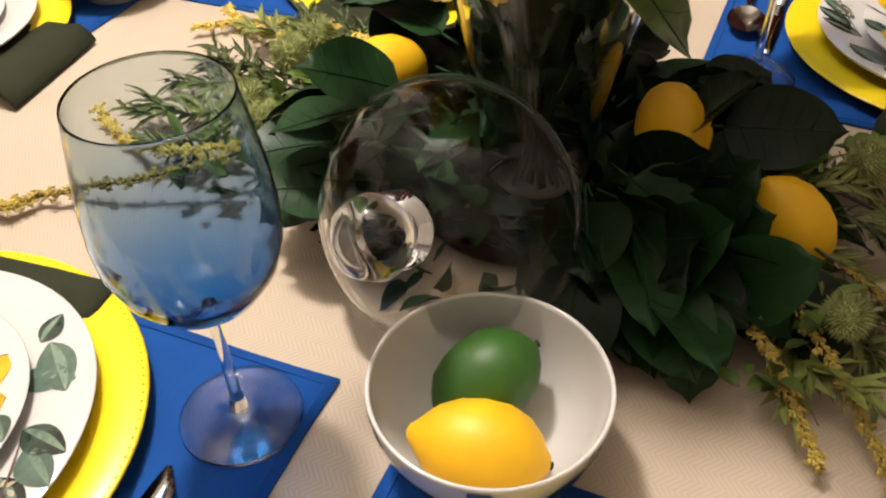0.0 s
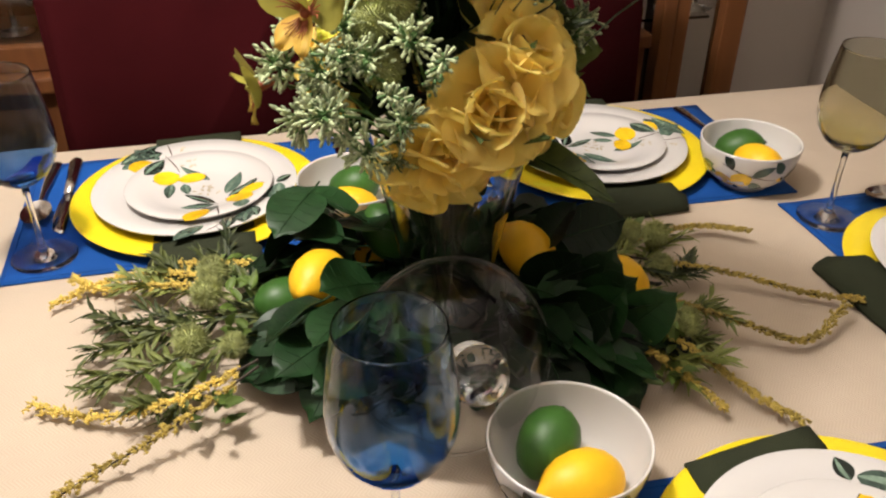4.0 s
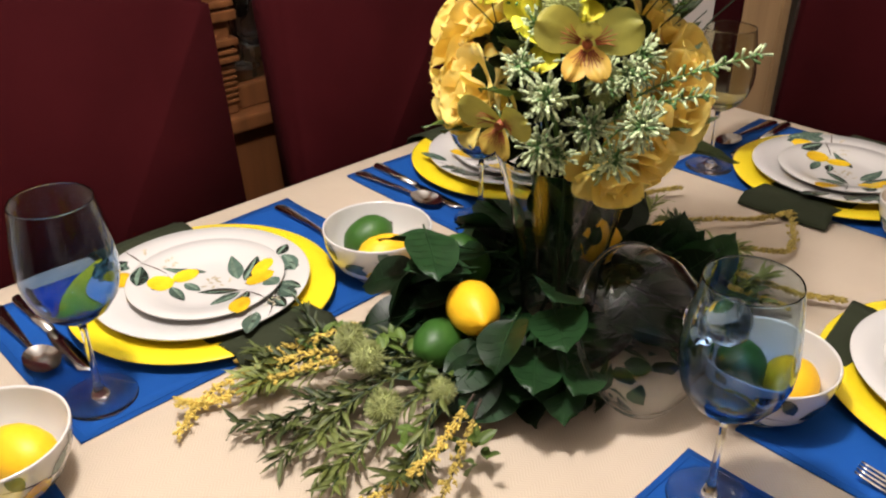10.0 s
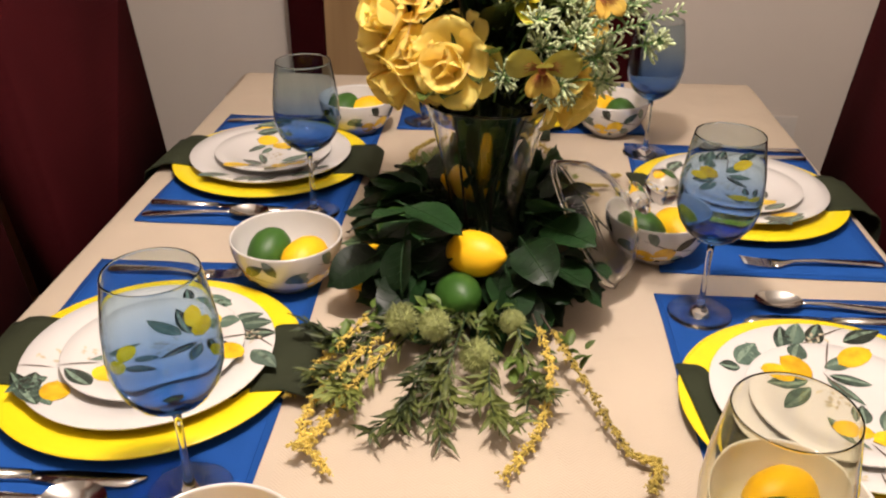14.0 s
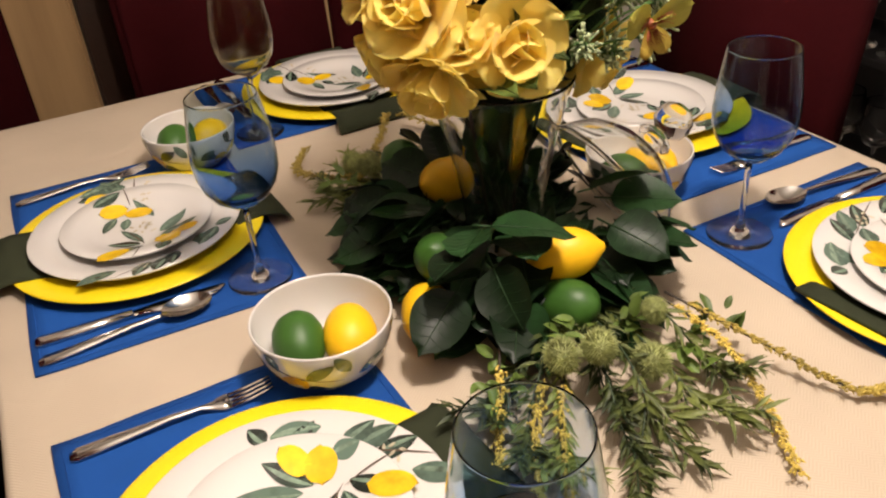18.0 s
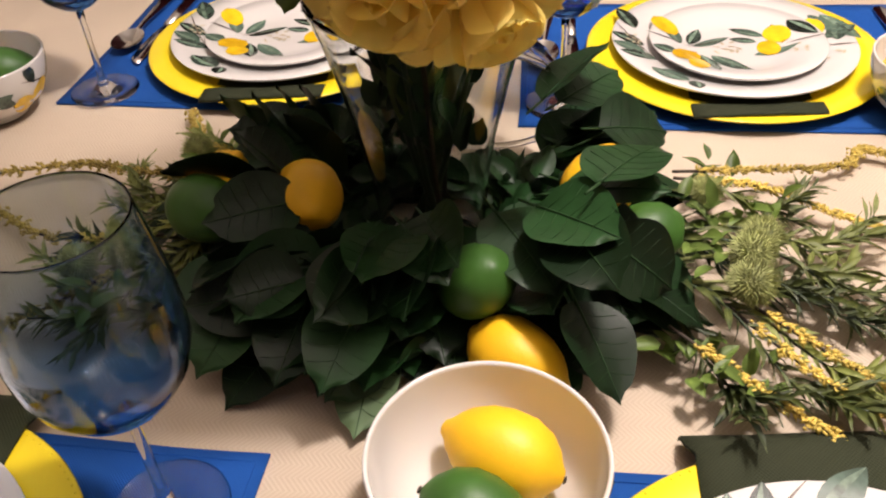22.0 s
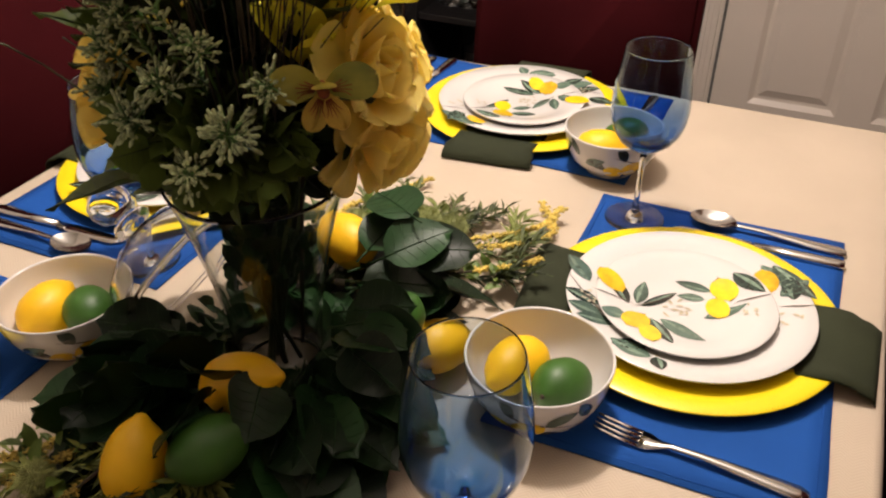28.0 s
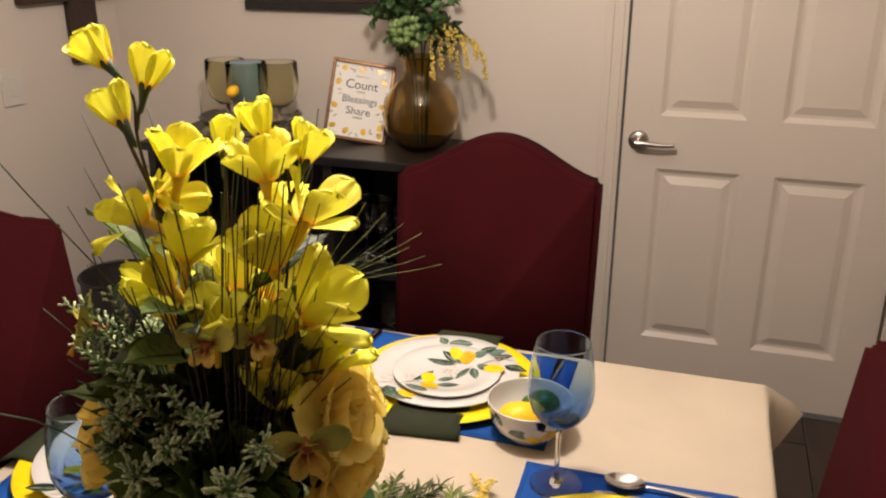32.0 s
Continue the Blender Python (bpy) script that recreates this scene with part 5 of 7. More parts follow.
def petal_mesh(name, length, width, cup, flare, mat, ruffle=0.05, n=9, m=8, neck=0.35, full=0.55, fray=0.0):
    """A silk petal along +y: a narrow claw, a blade that bends up like a bowl, a broad round lip that turns back."""
    bm = bmesh.new()
    rows = []
    y = z = last = 0.0
    for i in range(n + 1):
        u = math.sin(math.pi / 2 * i / n) ** 1.15
        bend = cup * 1.9 * u - flare * 3.2 * max(0, u - 0.68) ** 1.5 * 3
        y += (u - last) * length * math.cos(bend)
        z += (u - last) * length * math.sin(bend)
        last = u
        w = width / 2 * (neck + (1 - neck) * math.sin(min(1, u / full) * math.pi / 2)) * math.sqrt(max(0.0, 1 - max(0, (u - full) / (1.002 - full)) ** 2.3))
        row = []
        for j in range(m + 1):
            v = j / m * 2 - 1
            wave = ruffle * length * (math.sin(v * 4.3 + 1.1) + 0.6 * math.sin(v * 9.1 + u * 2)) * max(0, u - 0.35)
            back = fray * length * math.sin(v * 17 + 1) * u ** 4
            row.append(bm.verts.new((w * v, y + back, z + cup * 0.62 * width * v * v * (0.4 + 0.6 * math.sin(math.pi * min(1, u * 0.9))) * (w / width * 2) + wave)))
        rows.append(row)
    for i in range(n):
        for j in range(m):
            bm.faces.new((rows[i][j], rows[i][j + 1], rows[i + 1][j + 1], rows[i + 1][j]))
    me = bpy.data.meshes.new(name)
    bm.to_mesh(me)
    bm.free()
    for p in me.polygons:
        p.use_smooth = True
    me.materials.append(mat)
    return me


ROSE_OUT = [petal_mesh("rose_petal", 0.053, 0.066, 0.24, 0.42, rose_m, 0.060, m=12, neck=0.45, full=0.66, fray=0.02), petal_mesh("rose_petal", 0.056, 0.060, 0.17, 0.50, rose_m, 0.085, m=12, neck=0.42, full=0.62, fray=0.025)]
ROSE_MID = petal_mesh("rose_petal", 0.044, 0.056, 0.36, 0.34, rose_m, 0.055, m=12, neck=0.5, full=0.66, fray=0.02)
ROSE_IN = petal_mesh("rose_petal", 0.034, 0.042, 0.50, 0.22, rose_m, 0.03, neck=0.6, full=0.6)
FREESIA = [petal_mesh("freesia_petal", 0.054, 0.037, 0.05, 0.26, freesia_m, 0.09, m=12, neck=0.16, full=0.74, fray=0.035), petal_mesh("freesia_petal", 0.049, 0.033, 0.10, 0.16, freesia_m, 0.12, m=12, neck=0.15, full=0.78, fray=0.045),
           petal_mesh("freesia_petal", 0.051, 0.039, 0.02, 0.40, freesia_m, 0.13, m=12, neck=0.16, full=0.70, fray=0.05)]
BUD = petal_mesh("bud_petal", 0.044, 0.035, 0.03, 0.10, freesia_m, 0.07, m=12, neck=0.20, full=0.80, fray=0.05)
ORCHID = [petal_mesh("orchid_petal", 0.042, 0.036, 0.08, 0.20, orchid_m, 0.06, neck=0.3, full=0.6), petal_mesh("orchid_petal", 0.036, 0.025, 0.16, 0.35, orchid_lip_m, 0.12, neck=0.35, fray=0.03)]


def axis_pose(p, d):
    """A pose at p whose z axis runs along d."""
    return Matrix.Translation(p) @ Vector(d).to_track_quat("Z", "Y").to_matrix().to_4x4()


def flower_base(name, p, d, label, core, mat):
    bm = bmesh.new()
    lathe(bm, core, 10)
    ob = part(name, bm, mat, bouquet, label)
    ob.matrix_basis = axis_pose(in_vase(p), d)
    return ob


def rolled_heart():
    """The rolled sheet in the middle of a rose."""
    bm = bmesh.new()
    rows = []
    for i in range(61):
        a = i / 60 * 4.6 * math.pi
        r = 0.0020 + 0.00075 * a
        rows.append([bm.verts.new((r * w * math.cos(a), r * w * math.sin(a), z)) for z, w in ((-0.012, 0.55), (-0.002, 0.95), (0.010, 1.05), (0.0215 - 0.0005 * a + 0.0012 * math.sin(2.3 * a), 0.92))])
    for a, b in zip(rows, rows[1:]):
        for j in range(3):
            bm.faces.new((a[j], b[j], b[j + 1], a[j + 1]))
    me = bpy.data.meshes.new("rose_heart")
    bm.to_mesh(me)
    bm.free()
    for p in me.polygons:
        p.use_smooth = True
    me.materials.append(rose_m)
    return me


HEART = rolled_heart()


def rose(p, d, size=1.0, spread=1.0):
    ob = flower_base("rose", p, d, "open yellow silk rose with broad smooth petals", [(0, -0.024), (0.004, -0.022), (0.009, -0.014), (0.010, -0.006), (0.006, 0.002), (0, 0.004)], rose_m)
    share("heart", HEART, ob, Matrix.Rotation(rng.uniform(0, 6), 4, "Z") @ Matrix.Scale(size, 4))
    for ring, (mesh_list, n, lean, rad, z0) in enumerate((([ROSE_IN], 3, 72, 0.0085, -0.006), ([ROSE_MID], 4, 50, 0.008, -0.011), (ROSE_OUT, 5, 22, 0.008, -0.016), (ROSE_OUT, 4, -4, 0.006, -0.020))):
        turn = rng.uniform(0, 90)
        for k in range(n):
            a = 360 * k / n + turn + rng.uniform(-9, 9)
            m = Matrix.Rotation(radians(a), 4, "Z") @ Matrix.Translation((0, rad * size, z0 * size)) @ Matrix.Rotation(radians(90 - (90 - lean) * spread + rng.uniform(-8, 8)), 4, "X") @ Matrix.Scale(size * rng.uniform(0.92, 1.08), 4)
            share("petal", mesh_list[k % len(mesh_list)], ob, m)
    return ob


roses_west = [((-0.020, -0.118, 1.076), (-0.30, -0.90, 0.15), 0.92, 1.0), ((-0.062, -0.090, 1.080), (-0.45, -0.75, 0.45), 0.72, 0.62), ((-0.098, -0.058, 1.112), (-0.80, -0.45, 0.45), 1.02, 0.9),
              ((-0.088, -0.066, 1.040), (-0.70, -0.45, -0.55), 0.98, 1.0), ((-0.112, -0.002, 1.128), (-0.95, 0.10, 0.35), 0.88, 0.9), ((-0.108, -0.012, 1.062), (-0.90, 0.05, -0.35), 0.90, 1.05),
              ((-0.050, -0.060, 1.145), (-0.5, -0.4, 0.8), 0.85, 0.85)]
roses_east = [((0.136, 0.000, 1.078), (0.90, -0.20, 0.25), 0.95, 0.9), ((0.120, 0.028, 1.112), (0.75, 0.20, 0.55), 0.92, 1.0), ((0.130, -0.036, 1.046), (0.85, -0.40, 0.05), 0.78, 0.8),
              ((0.118, -0.055, 1.016), (0.70, -0.45, -0.60), 0.95, 0.95), ((0.112, 0.052, 1.070), (0.65, 0.65, -0.05), 0.90, 1.0), ((0.085, 0.030, 1.135), (0.6, 0.3, 0.8), 0.85, 0.9)]
for p, d, s, o in roses_west + roses_east:
    rose(p, d, s, o)


def freesia(p, d, size=1.0, open_up=38):
    ob = flower_base("freesia", p, d, "bright yellow trumpet flower", [(0, -0.030), (0.0028, -0.028), (0.0042, -0.012), (0.0068, 0.002), (0.005, 0.008), (0, 0.009)], throat_m)
    for ring, (n, lean) in enumerate(((3, 84 - open_up * 0.30), (3, 82 - open_up * 0.78))):
        for k in range(n):
            m = Matrix.Rotation(radians(360 / n * k + 60 * ring + rng.uniform(-14, 14)), 4, "Z") @ Matrix.Translation((0, 0.004, -0.003 * ring)) @ Matrix.Rotation(radians(lean + rng.uniform(-12, 12)), 4, "X") @ Matrix.Rotation(radians(rng.uniform(-16, 16)), 4, "Y") @ Matrix.Scale(size * rng.uniform(0.90, 1.14), 4)
            share("petal", FREESIA[rng.randrange(3)], ob, m)
    return ob


def bud(p, d, size=1.0):
    ob = flower_base("flower_bud", p, d, "half closed yellow bud", [(0, -0.026), (0.002, -0.024), (0.0036, -0.012), (0.0056, -0.002), (0.004, 0.004), (0, 0.005)], stem_m)
    for k in range(4):
        m = Matrix.Rotation(radians(90 * k + rng.uniform(-14, 14)), 4, "Z") @ Matrix.Translation((0, 0.003, -0.006)) @ Matrix.Rotation(radians(76 + rng.uniform(-7, 6)), 4, "X") @ Matrix.Rotation(radians(rng.uniform(-10, 10)), 4, "Y") @ Matrix.Scale(size * rng.uniform(0.88, 1.08), 4)
        share("petal", BUD, ob, m)
    return ob


def stalk(points, radius=0.0016, mat=stem_m, name="stalk"):
    bm = bmesh.new()
    tube(bm, smooth_curve([in_vase(p) for p in points], 6), lambda t: radius * (1 - 0.35 * t), 6)
    return part(name, bm, mat, bouquet)


for p, d in (((0.077, 0.028, 1.458), (0.67, 0.03, 0.74)), ((0.040, 0.027, 1.441), (-0.10, -0.30, 0.95)), ((0.053, 0.047, 1.413), (0.51, -0.07, 0.86)),
             ((-0.037, -0.026, 1.392), (0.40, -0.12, 0.91)), ((-0.077, -0.029, 1.373), (-0.23, -0.33, 0.92)), ((0.03, -0.07, 1.36), (0.1, -0.5, 0.85))):
    bud(p, d, 0.87)
blooms_top = [((0.025, 0.017, 1.360), (-0.11, -0.20, 0.97), 0.92, 42), ((-0.042, -0.017, 1.353), (0.12, -0.13, 0.98), 0.86, 58), ((-0.078, -0.018, 1.316), (-0.46, -0.08, 0.89), 0.98, 72),
    ((0.052, 0.035, 1.322), (0.75, 0.35, 0.57), 0.88, 62), ((0.053, 0.011, 1.336), (-0.96, -0.19, 0.19), 0.85, 66), ((0.015, 0.033, 1.285), (-0.19, -0.02, 0.98), 0.86, 45),
    ((-0.037, -0.051, 1.295), (-0.09, -0.29, 0.95), 0.84, 35)]
blooms_middle = [((-0.053, -0.001, 1.275), (0.24, 0.03, 0.97), 1.08, 44), ((-0.077, -0.005, 1.224), (-0.71, -0.03, 0.70), 1.18, 56), ((0.039, 0.026, 1.252), (0.64, 0.25, 0.73), 0.88, 45),
    ((-0.023, 0.056, 1.226), (-0.03, 0.04, 1.0), 0.95, 32), ((-0.048, 0.015, 1.202), (-0.03, 0.04, 1.0), 0.9, 35), ((0.073, -0.011, 1.205), (0.44, -0.10, 0.89), 1.0, 40),
    ((0.018, -0.049, 1.221), (0.12, -0.23, 0.97), 0.92, 40)]
blooms_low = [((-0.049, -0.010, 1.125), (-0.12, 0.07, 1.0), 1.2, 30), ((-0.085, -0.023, 1.165), (-0.35, -0.11, 0.9), 1.0, 38), ((0.060, -0.070, 1.190), (0.6, -0.7, 0.5), 1.05, 45),
    ((0.010, -0.090, 1.200), (0.0, -0.8, 0.6), 1.05, 45), ((0.050, -0.095, 1.150), (0.35, -0.8, 0.5), 0.95, 40)]
for p, d, s, o in blooms_top + blooms_middle + blooms_low:
    freesia(p, d, s, o)
# main stems of the tall flowers
for points in ([(0.03, -0.01, 0.80), (0.03, 0.0, 1.05), (0.032, 0.009, 1.22), (0.048, 0.020, 1.328), (0.056, 0.025, 1.391), (0.056, 0.025, 1.430), (0.073, 0.030, 1.452)], [(0.056, 0.025, 1.400), (0.052, 0.022, 1.420), (0.043, 0.024, 1.432)],
               [(0.050, 0.022, 1.345), (0.056, 0.034, 1.385), (0.054, 0.044, 1.404)], [(0.0, -0.02, 0.80), (-0.03, -0.016, 1.05), (-0.048, -0.022, 1.217), (-0.057, -0.027, 1.297), (-0.058, -0.028, 1.356), (-0.043, -0.024, 1.384)],
               [(-0.058, -0.028, 1.330), (-0.068, -0.032, 1.352), (-0.075, -0.030, 1.366)], [(0.03, -0.02, 0.82), (0.03, -0.04, 1.1), (0.03, -0.068, 1.345)]):
    stalk(points, 0.0021, twig_m)


def orchid(p, d, size=1.0):
    ob = flower_base("orchid", p, d, "green-yellow orchid with rust red markings", [(0, -0.012), (0.003, -0.010), (0.005, 0.0), (0.004, 0.006), (0, 0.008)], orchid_mark_m)
    for k, (a, s, lean, kind) in enumerate(((66, 1.15, 14, 0), (-66, 1.15, 14, 0), (152, 0.95, 22, 1), (-152, 0.95, 22, 1), (0, 0.62, 48, 0))):
        m = Matrix.Rotation(radians(a), 4, "Z") @ Matrix.Translation((0, 0.003, 0.001 * k)) @ Matrix.Rotation(radians(lean), 4, "X") @ Matrix.Scale(size * s, 4)
        share("petal", ORCHID[kind], ob, m)
        bm = bmesh.new()
        for i in range(-2, 3):
            tube(bm, [(0.0012 * i, 0.004, 0.0015), (0.0024 * i, 0.013, 0.0032), (0.0040 * i, 0.022 - abs(i) * 0.002, 0.0050 + 0.0005 * i * i)], lambda t: 0.0008 * (1 - 0.6 * t), 4)
        mark = part("petal_marking", bm, orchid_mark_m, ob, "rust red veins")
        mark.matrix_basis = m
    return ob


for p, d, s in (((0.138, -0.146, 1.168), (0.6, -0.75, 0.2), 0.95), ((0.080, -0.186, 1.092), (0.10, -0.95, -0.20), 0.85), ((-0.112, 0.068, 1.142), (-0.55, 0.75, -0.10), 0.80),
                ((-0.040, 0.093, 1.240), (-0.10, 0.75, 0.35), 0.52), ((-0.064, 0.056, 1.232), (-0.70, 0.45, 0.30), 0.52), ((0.098, 0.066, 1.224), (0.80, 0.50, 0.25), 0.80)):
    orchid(p, d, s)


def frosted(points, size=1.0, spokes=36):
    """A green stem with an umbel of stiff spokes, each dipped in pale frost towards its tip."""
    bm = bmesh.new()
    pts = smooth_curve([in_vase(p) for p in points], 7)
    tube(bm, pts, lambda t: 0.0017 * (1 - 0.4 * t), 5, 1)
    d = (pts[-1] - pts[-3]).normalized()
    x = d.orthogonal().normalized()
    y = d.cross(x)
    for k in range(spokes):
        lean = math.acos(1 - (k + 0.5) / spokes * 1.10)
        a = k * 2.39996 + rng.uniform(-0.3, 0.3)
        out = (d * math.cos(lean) + (x * math.cos(a) + y * math.sin(a)) * math.sin(lean)).normalized()
        foot = pts[-1] - d * rng.uniform(0.0, 0.022)
        ln = size * rng.uniform(0.012, 0.026)
        tip = foot + out * ln
        tube(bm, [foot, foot + out * ln * 0.75], 0.0010, 4, 1)
        u = out.orthogonal().normalized()
        v = out.cross(u)
        rings = []
        for f, r in ((0.50, 0.0009), (0.62, 0.0013), (0.72, 0.0011), (0.82, 0.0016), (0.92, 0.0014), (1.0, 0.0008)):
            c = foot + out * ln * f
            rings.append([bm.verts.new(c + r * size * rng.uniform(0.75, 1.3) * (math.cos(t) * u + math.sin(t) * v)) for t in (0, 1.26, 2.51, 3.77, 5.03)])
        for p, q in zip(rings, rings[1:]):
            for j in range(5):
                bm.faces.new((p[j], p[(j + 1) % 5], q[(j + 1) % 5], q[j]))
        bm.faces.new(rings[-1])
        for n in range(3):
            c = foot + out * ln * rng.uniform(0.35, 0.9) + (u * rng.uniform(-1, 1) + v * rng.uniform(-1, 1)) * 0.0022
            w = rng.uniform(0.0010, 0.0016) * size
            e0, e1 = bm.verts.new(c - out * w * 1.6), bm.verts.new(c + out * w * 1.6)
            ring = [bm.verts.new(c + w * (math.cos(t) * u + math.sin(t) * v)) for t in (0, 1.57, 3.14, 4.71)]
            for j in range(4):
                bm.faces.new((e0, ring[(j + 1) % 4], ring[j]))
                bm.faces.new((e1, ring[j], ring[(j + 1) % 4]))
    return tagged(part("frosted_sprig", bm, [frost_m, sprig_stem_m], bouquet, "umbel of green spokes with pale frosted tips"), kind="stuff")


def spike(points):
    """A tall sprig whose short twigs stand in whorls up the stem, lightly frosted."""
    bm = bmesh.new()
    pts = smooth_curve([in_vase(p) for p in points], 12)
    tube(bm, pts, lambda t: 0.0016 * (1 - 0.5 * t), 5, 1)
    for i in range(len(pts) // 3, len(pts)):
        d = (pts[min(i + 1, len(pts) - 1)] - pts[i - 1]).normalized()
        x = d.orthogonal().normalized()
        y = d.cross(x)
        for k in range(3):
            a = 2.1 * k + i * 0.9 + rng.uniform(-0.4, 0.4)
            out = (d * 0.9 + x * math.cos(a) + y * math.sin(a)).normalized()
            ln = rng.uniform(0.007, 0.013)
            tube(bm, [pts[i], pts[i] + out * ln], lambda t: 0.0008 + 0.0007 * t, 5, 0 if (i + k) % 3 else 1)
    return tagged(part("frosted_spike", bm, [frost_m, sprig_stem_m], bouquet, "upright sprig of short frosted twigs"), kind="stuff")


umbels = [((0.205, -0.150, 1.115), 1.0), ((0.120, -0.175, 1.125), 1.1), ((0.160, -0.115, 1.060), 1.1), ((0.105, -0.165, 1.070), 1.1), ((0.165, -0.085, 1.085), 1.0), ((0.110, -0.120, 1.150), 1.0), ((0.175, -0.128, 1.150), 0.8),
          ((0.145, -0.140, 1.095), 1.1), ((0.085, -0.140, 1.105), 1.0), ((0.060, -0.125, 1.170), 0.9), ((0.150, -0.075, 1.150), 1.0), ((0.040, -0.145, 1.070), 0.9), ((0.125, -0.085, 1.030), 0.9), ((0.095, -0.125, 1.045), 1.0),
          ((0.130, -0.105, 1.130), 1.0), ((0.075, -0.160, 1.140), 1.0)]
umbels += [((-0.062, 0.118, 1.120), 1.15), ((-0.025, 0.128, 1.085), 1.0), ((0.030, 0.120, 1.115), 1.0), ((-0.005, 0.118, 1.150), 0.9), ((0.055, 0.105, 1.165), 0.9), ((-0.090, 0.100, 1.155), 0.9), ((0.080, 0.090, 1.120), 1.0),
           ((0.035, 0.105, 1.195), 0.9), ((-0.035, 0.105, 1.180), 0.8)]
for b, size in umbels:
    b = Vector(b)
    a = Vector((0.022 + (b.x - 0.022) * 0.4, -0.01 + (b.y + 0.01) * 0.4, 0.99 + (b.z - 0.99) * 0.3))
    frosted([a, (a + b) / 2 + Vector((0, 0, 0.012)), b], size)
for a, b in (((0.04, 0.02, 1.03), (0.075, 0.100, 1.235)), ((0.03, 0.02, 1.05), (0.095, 0.075, 1.250)), ((0.02, 0.03, 1.03), (0.040, 0.110, 1.215)), ((0.0, 0.03, 1.03), (-0.010, 0.110, 1.200)), ((0.05, 0.01, 1.04), (0.125, 0.060, 1.200)),
             ((0.06, -0.04, 1.04), (0.252, -0.070, 1.168)), ((0.06, -0.05, 1.03), (0.232, -0.105, 1.138)), ((0.06, -0.05, 1.04), (0.195, -0.140, 1.155)),
             ((0.04, 0.02, 1.03), (0.055, 0.085, 1.270)), ((0.05, -0.03, 1.05), (0.120, -0.070, 1.205)), ((0.03, -0.05, 1.05), (0.030, -0.125, 1.185))):
    mid = tuple((u + v) / 2 for u, v in zip(a, b))
    spike([a, (mid[0], mid[1], mid[2] + 0.012), b])
for p in ((0.083, -0.115, 1.185), (0.112, -0.095, 1.150), (0.120, -0.090, 1.115), (0.10, -0.075, 1.16), (0.075, -0.075, 1.225)):
    thistle(p, 0.019, bouquet, (VX, VY, VZ), (0.04, -0.02, 1.0))

# grass blades
for k in range(46):
    a = rng.uniform(0, 360)
    r = rng.uniform(0.04, 0.17)
    h = rng.uniform(1.15, 1.42)
    ca, sa = math.cos(radians(a)), math.sin(radians(a))
    stalk([(0.022 + 0.02 * ca, -0.01 + 0.02 * sa, 0.95), (0.022 + r * 0.35 * ca, -0.01 + r * 0.35 * sa, 0.95 + (h - 0.95) * 0.55), (0.022 + r * ca, -0.01 + r * sa, h)], 0.0009, stem_m, "grass_blade")
stalk([(0.05, 0.03, 1.0), (0.12, 0.13, 1.16), (0.21, 0.24, 1.20)], 0.0009, stem_m, "grass_blade")
for k in range(30):
    a = rng.uniform(60, 250)
    r = rng.uniform(0.08, 0.15)
    h = rng.uniform(1.22, 1.42)
    ca, sa = math.cos(radians(a)), math.sin(radians(a))
    stalk([(0.022 + 0.05 * ca, -0.01 + 0.05 * sa, 1.0), (0.022 + r * 0.72 * ca, -0.01 + r * 0.72 * sa, 1.0 + (h - 1.0) * 0.5), (0.022 + r * ca, -0.01 + r * sa, h)], 0.0009, twig_m, "dry_stem")
for k in range(8):
    e = Vector((-0.125 - 0.012 * (k % 4), -0.05 - 0.016 * k, 1.33 - 0.014 * k))
    stalk([(-0.02, -0.02, 1.10), (-0.06, -0.03 - 0.004 * k, 1.22), e], 0.00045, frond_m, "grass_blade")
for k in range(30):
    u, h = rng.uniform(-0.13, 0.12), rng.uniform(1.20, 1.37)
    near = rng.uniform(0.03, 0.085)
    a = Vector((0.022 - 0.565 * near - 0.953 * u * 0.25, -0.01 + 0.826 * near - 0.305 * u * 0.25, 1.06))
    e = Vector((0.022 - 0.565 * near * 1.2 - 0.953 * u, -0.01 + 0.826 * near * 1.2 - 0.305 * u, h))
    stalk([a, a.lerp(e, 0.5) - Vector((-0.953 * u, -0.305 * u, 0)) * 0.12, e], 0.0007, twig_m, "grass_blade")
# leaves of the bouquet: a collar over the rim and a filling between the blooms
for k in range(46):
    a = k * 137.5
    ca, sa = math.cos(radians(a)), math.sin(radians(a))
    z = 1.012 + (k % 7) * 0.036
    r = 0.045
    d = (ca, sa, rng.uniform(0.5, 1.0) if k % 6 < 2 else rng.uniform(0.4, 1.5))
    share("long_leaf", LONG[k % 2], bouquet, heading(in_vase((0.022 + r * ca, -0.01 + r * sa, z)), d, rng.uniform(-40, 40)))
bm = bmesh.new()
for k in range(460):
    out = Vector((rng.gauss(0, 1), rng.gauss(0, 1), rng.gauss(0.2, 0.9))).normalized()
    q = Vector((0, 0, 1.085 - VZ)) + Vector((out.x * 0.092, out.y * 0.092, out.z * 0.095)) * rng.uniform(0.5, 1.0)
    merge(bm, BROAD[3] if k % 2 else SMALL, heading(q, out + Vector((0, 0, 0.5)), rng.uniform(0, 360)) @ Matrix.Scale(0.55 if k % 2 else 1.3, 4))
tagged(part("leaf_filling", bm, [leaf_m, stem_m], bouquet, "dense dark green filling"), kind="stuff")
bm = bmesh.new()
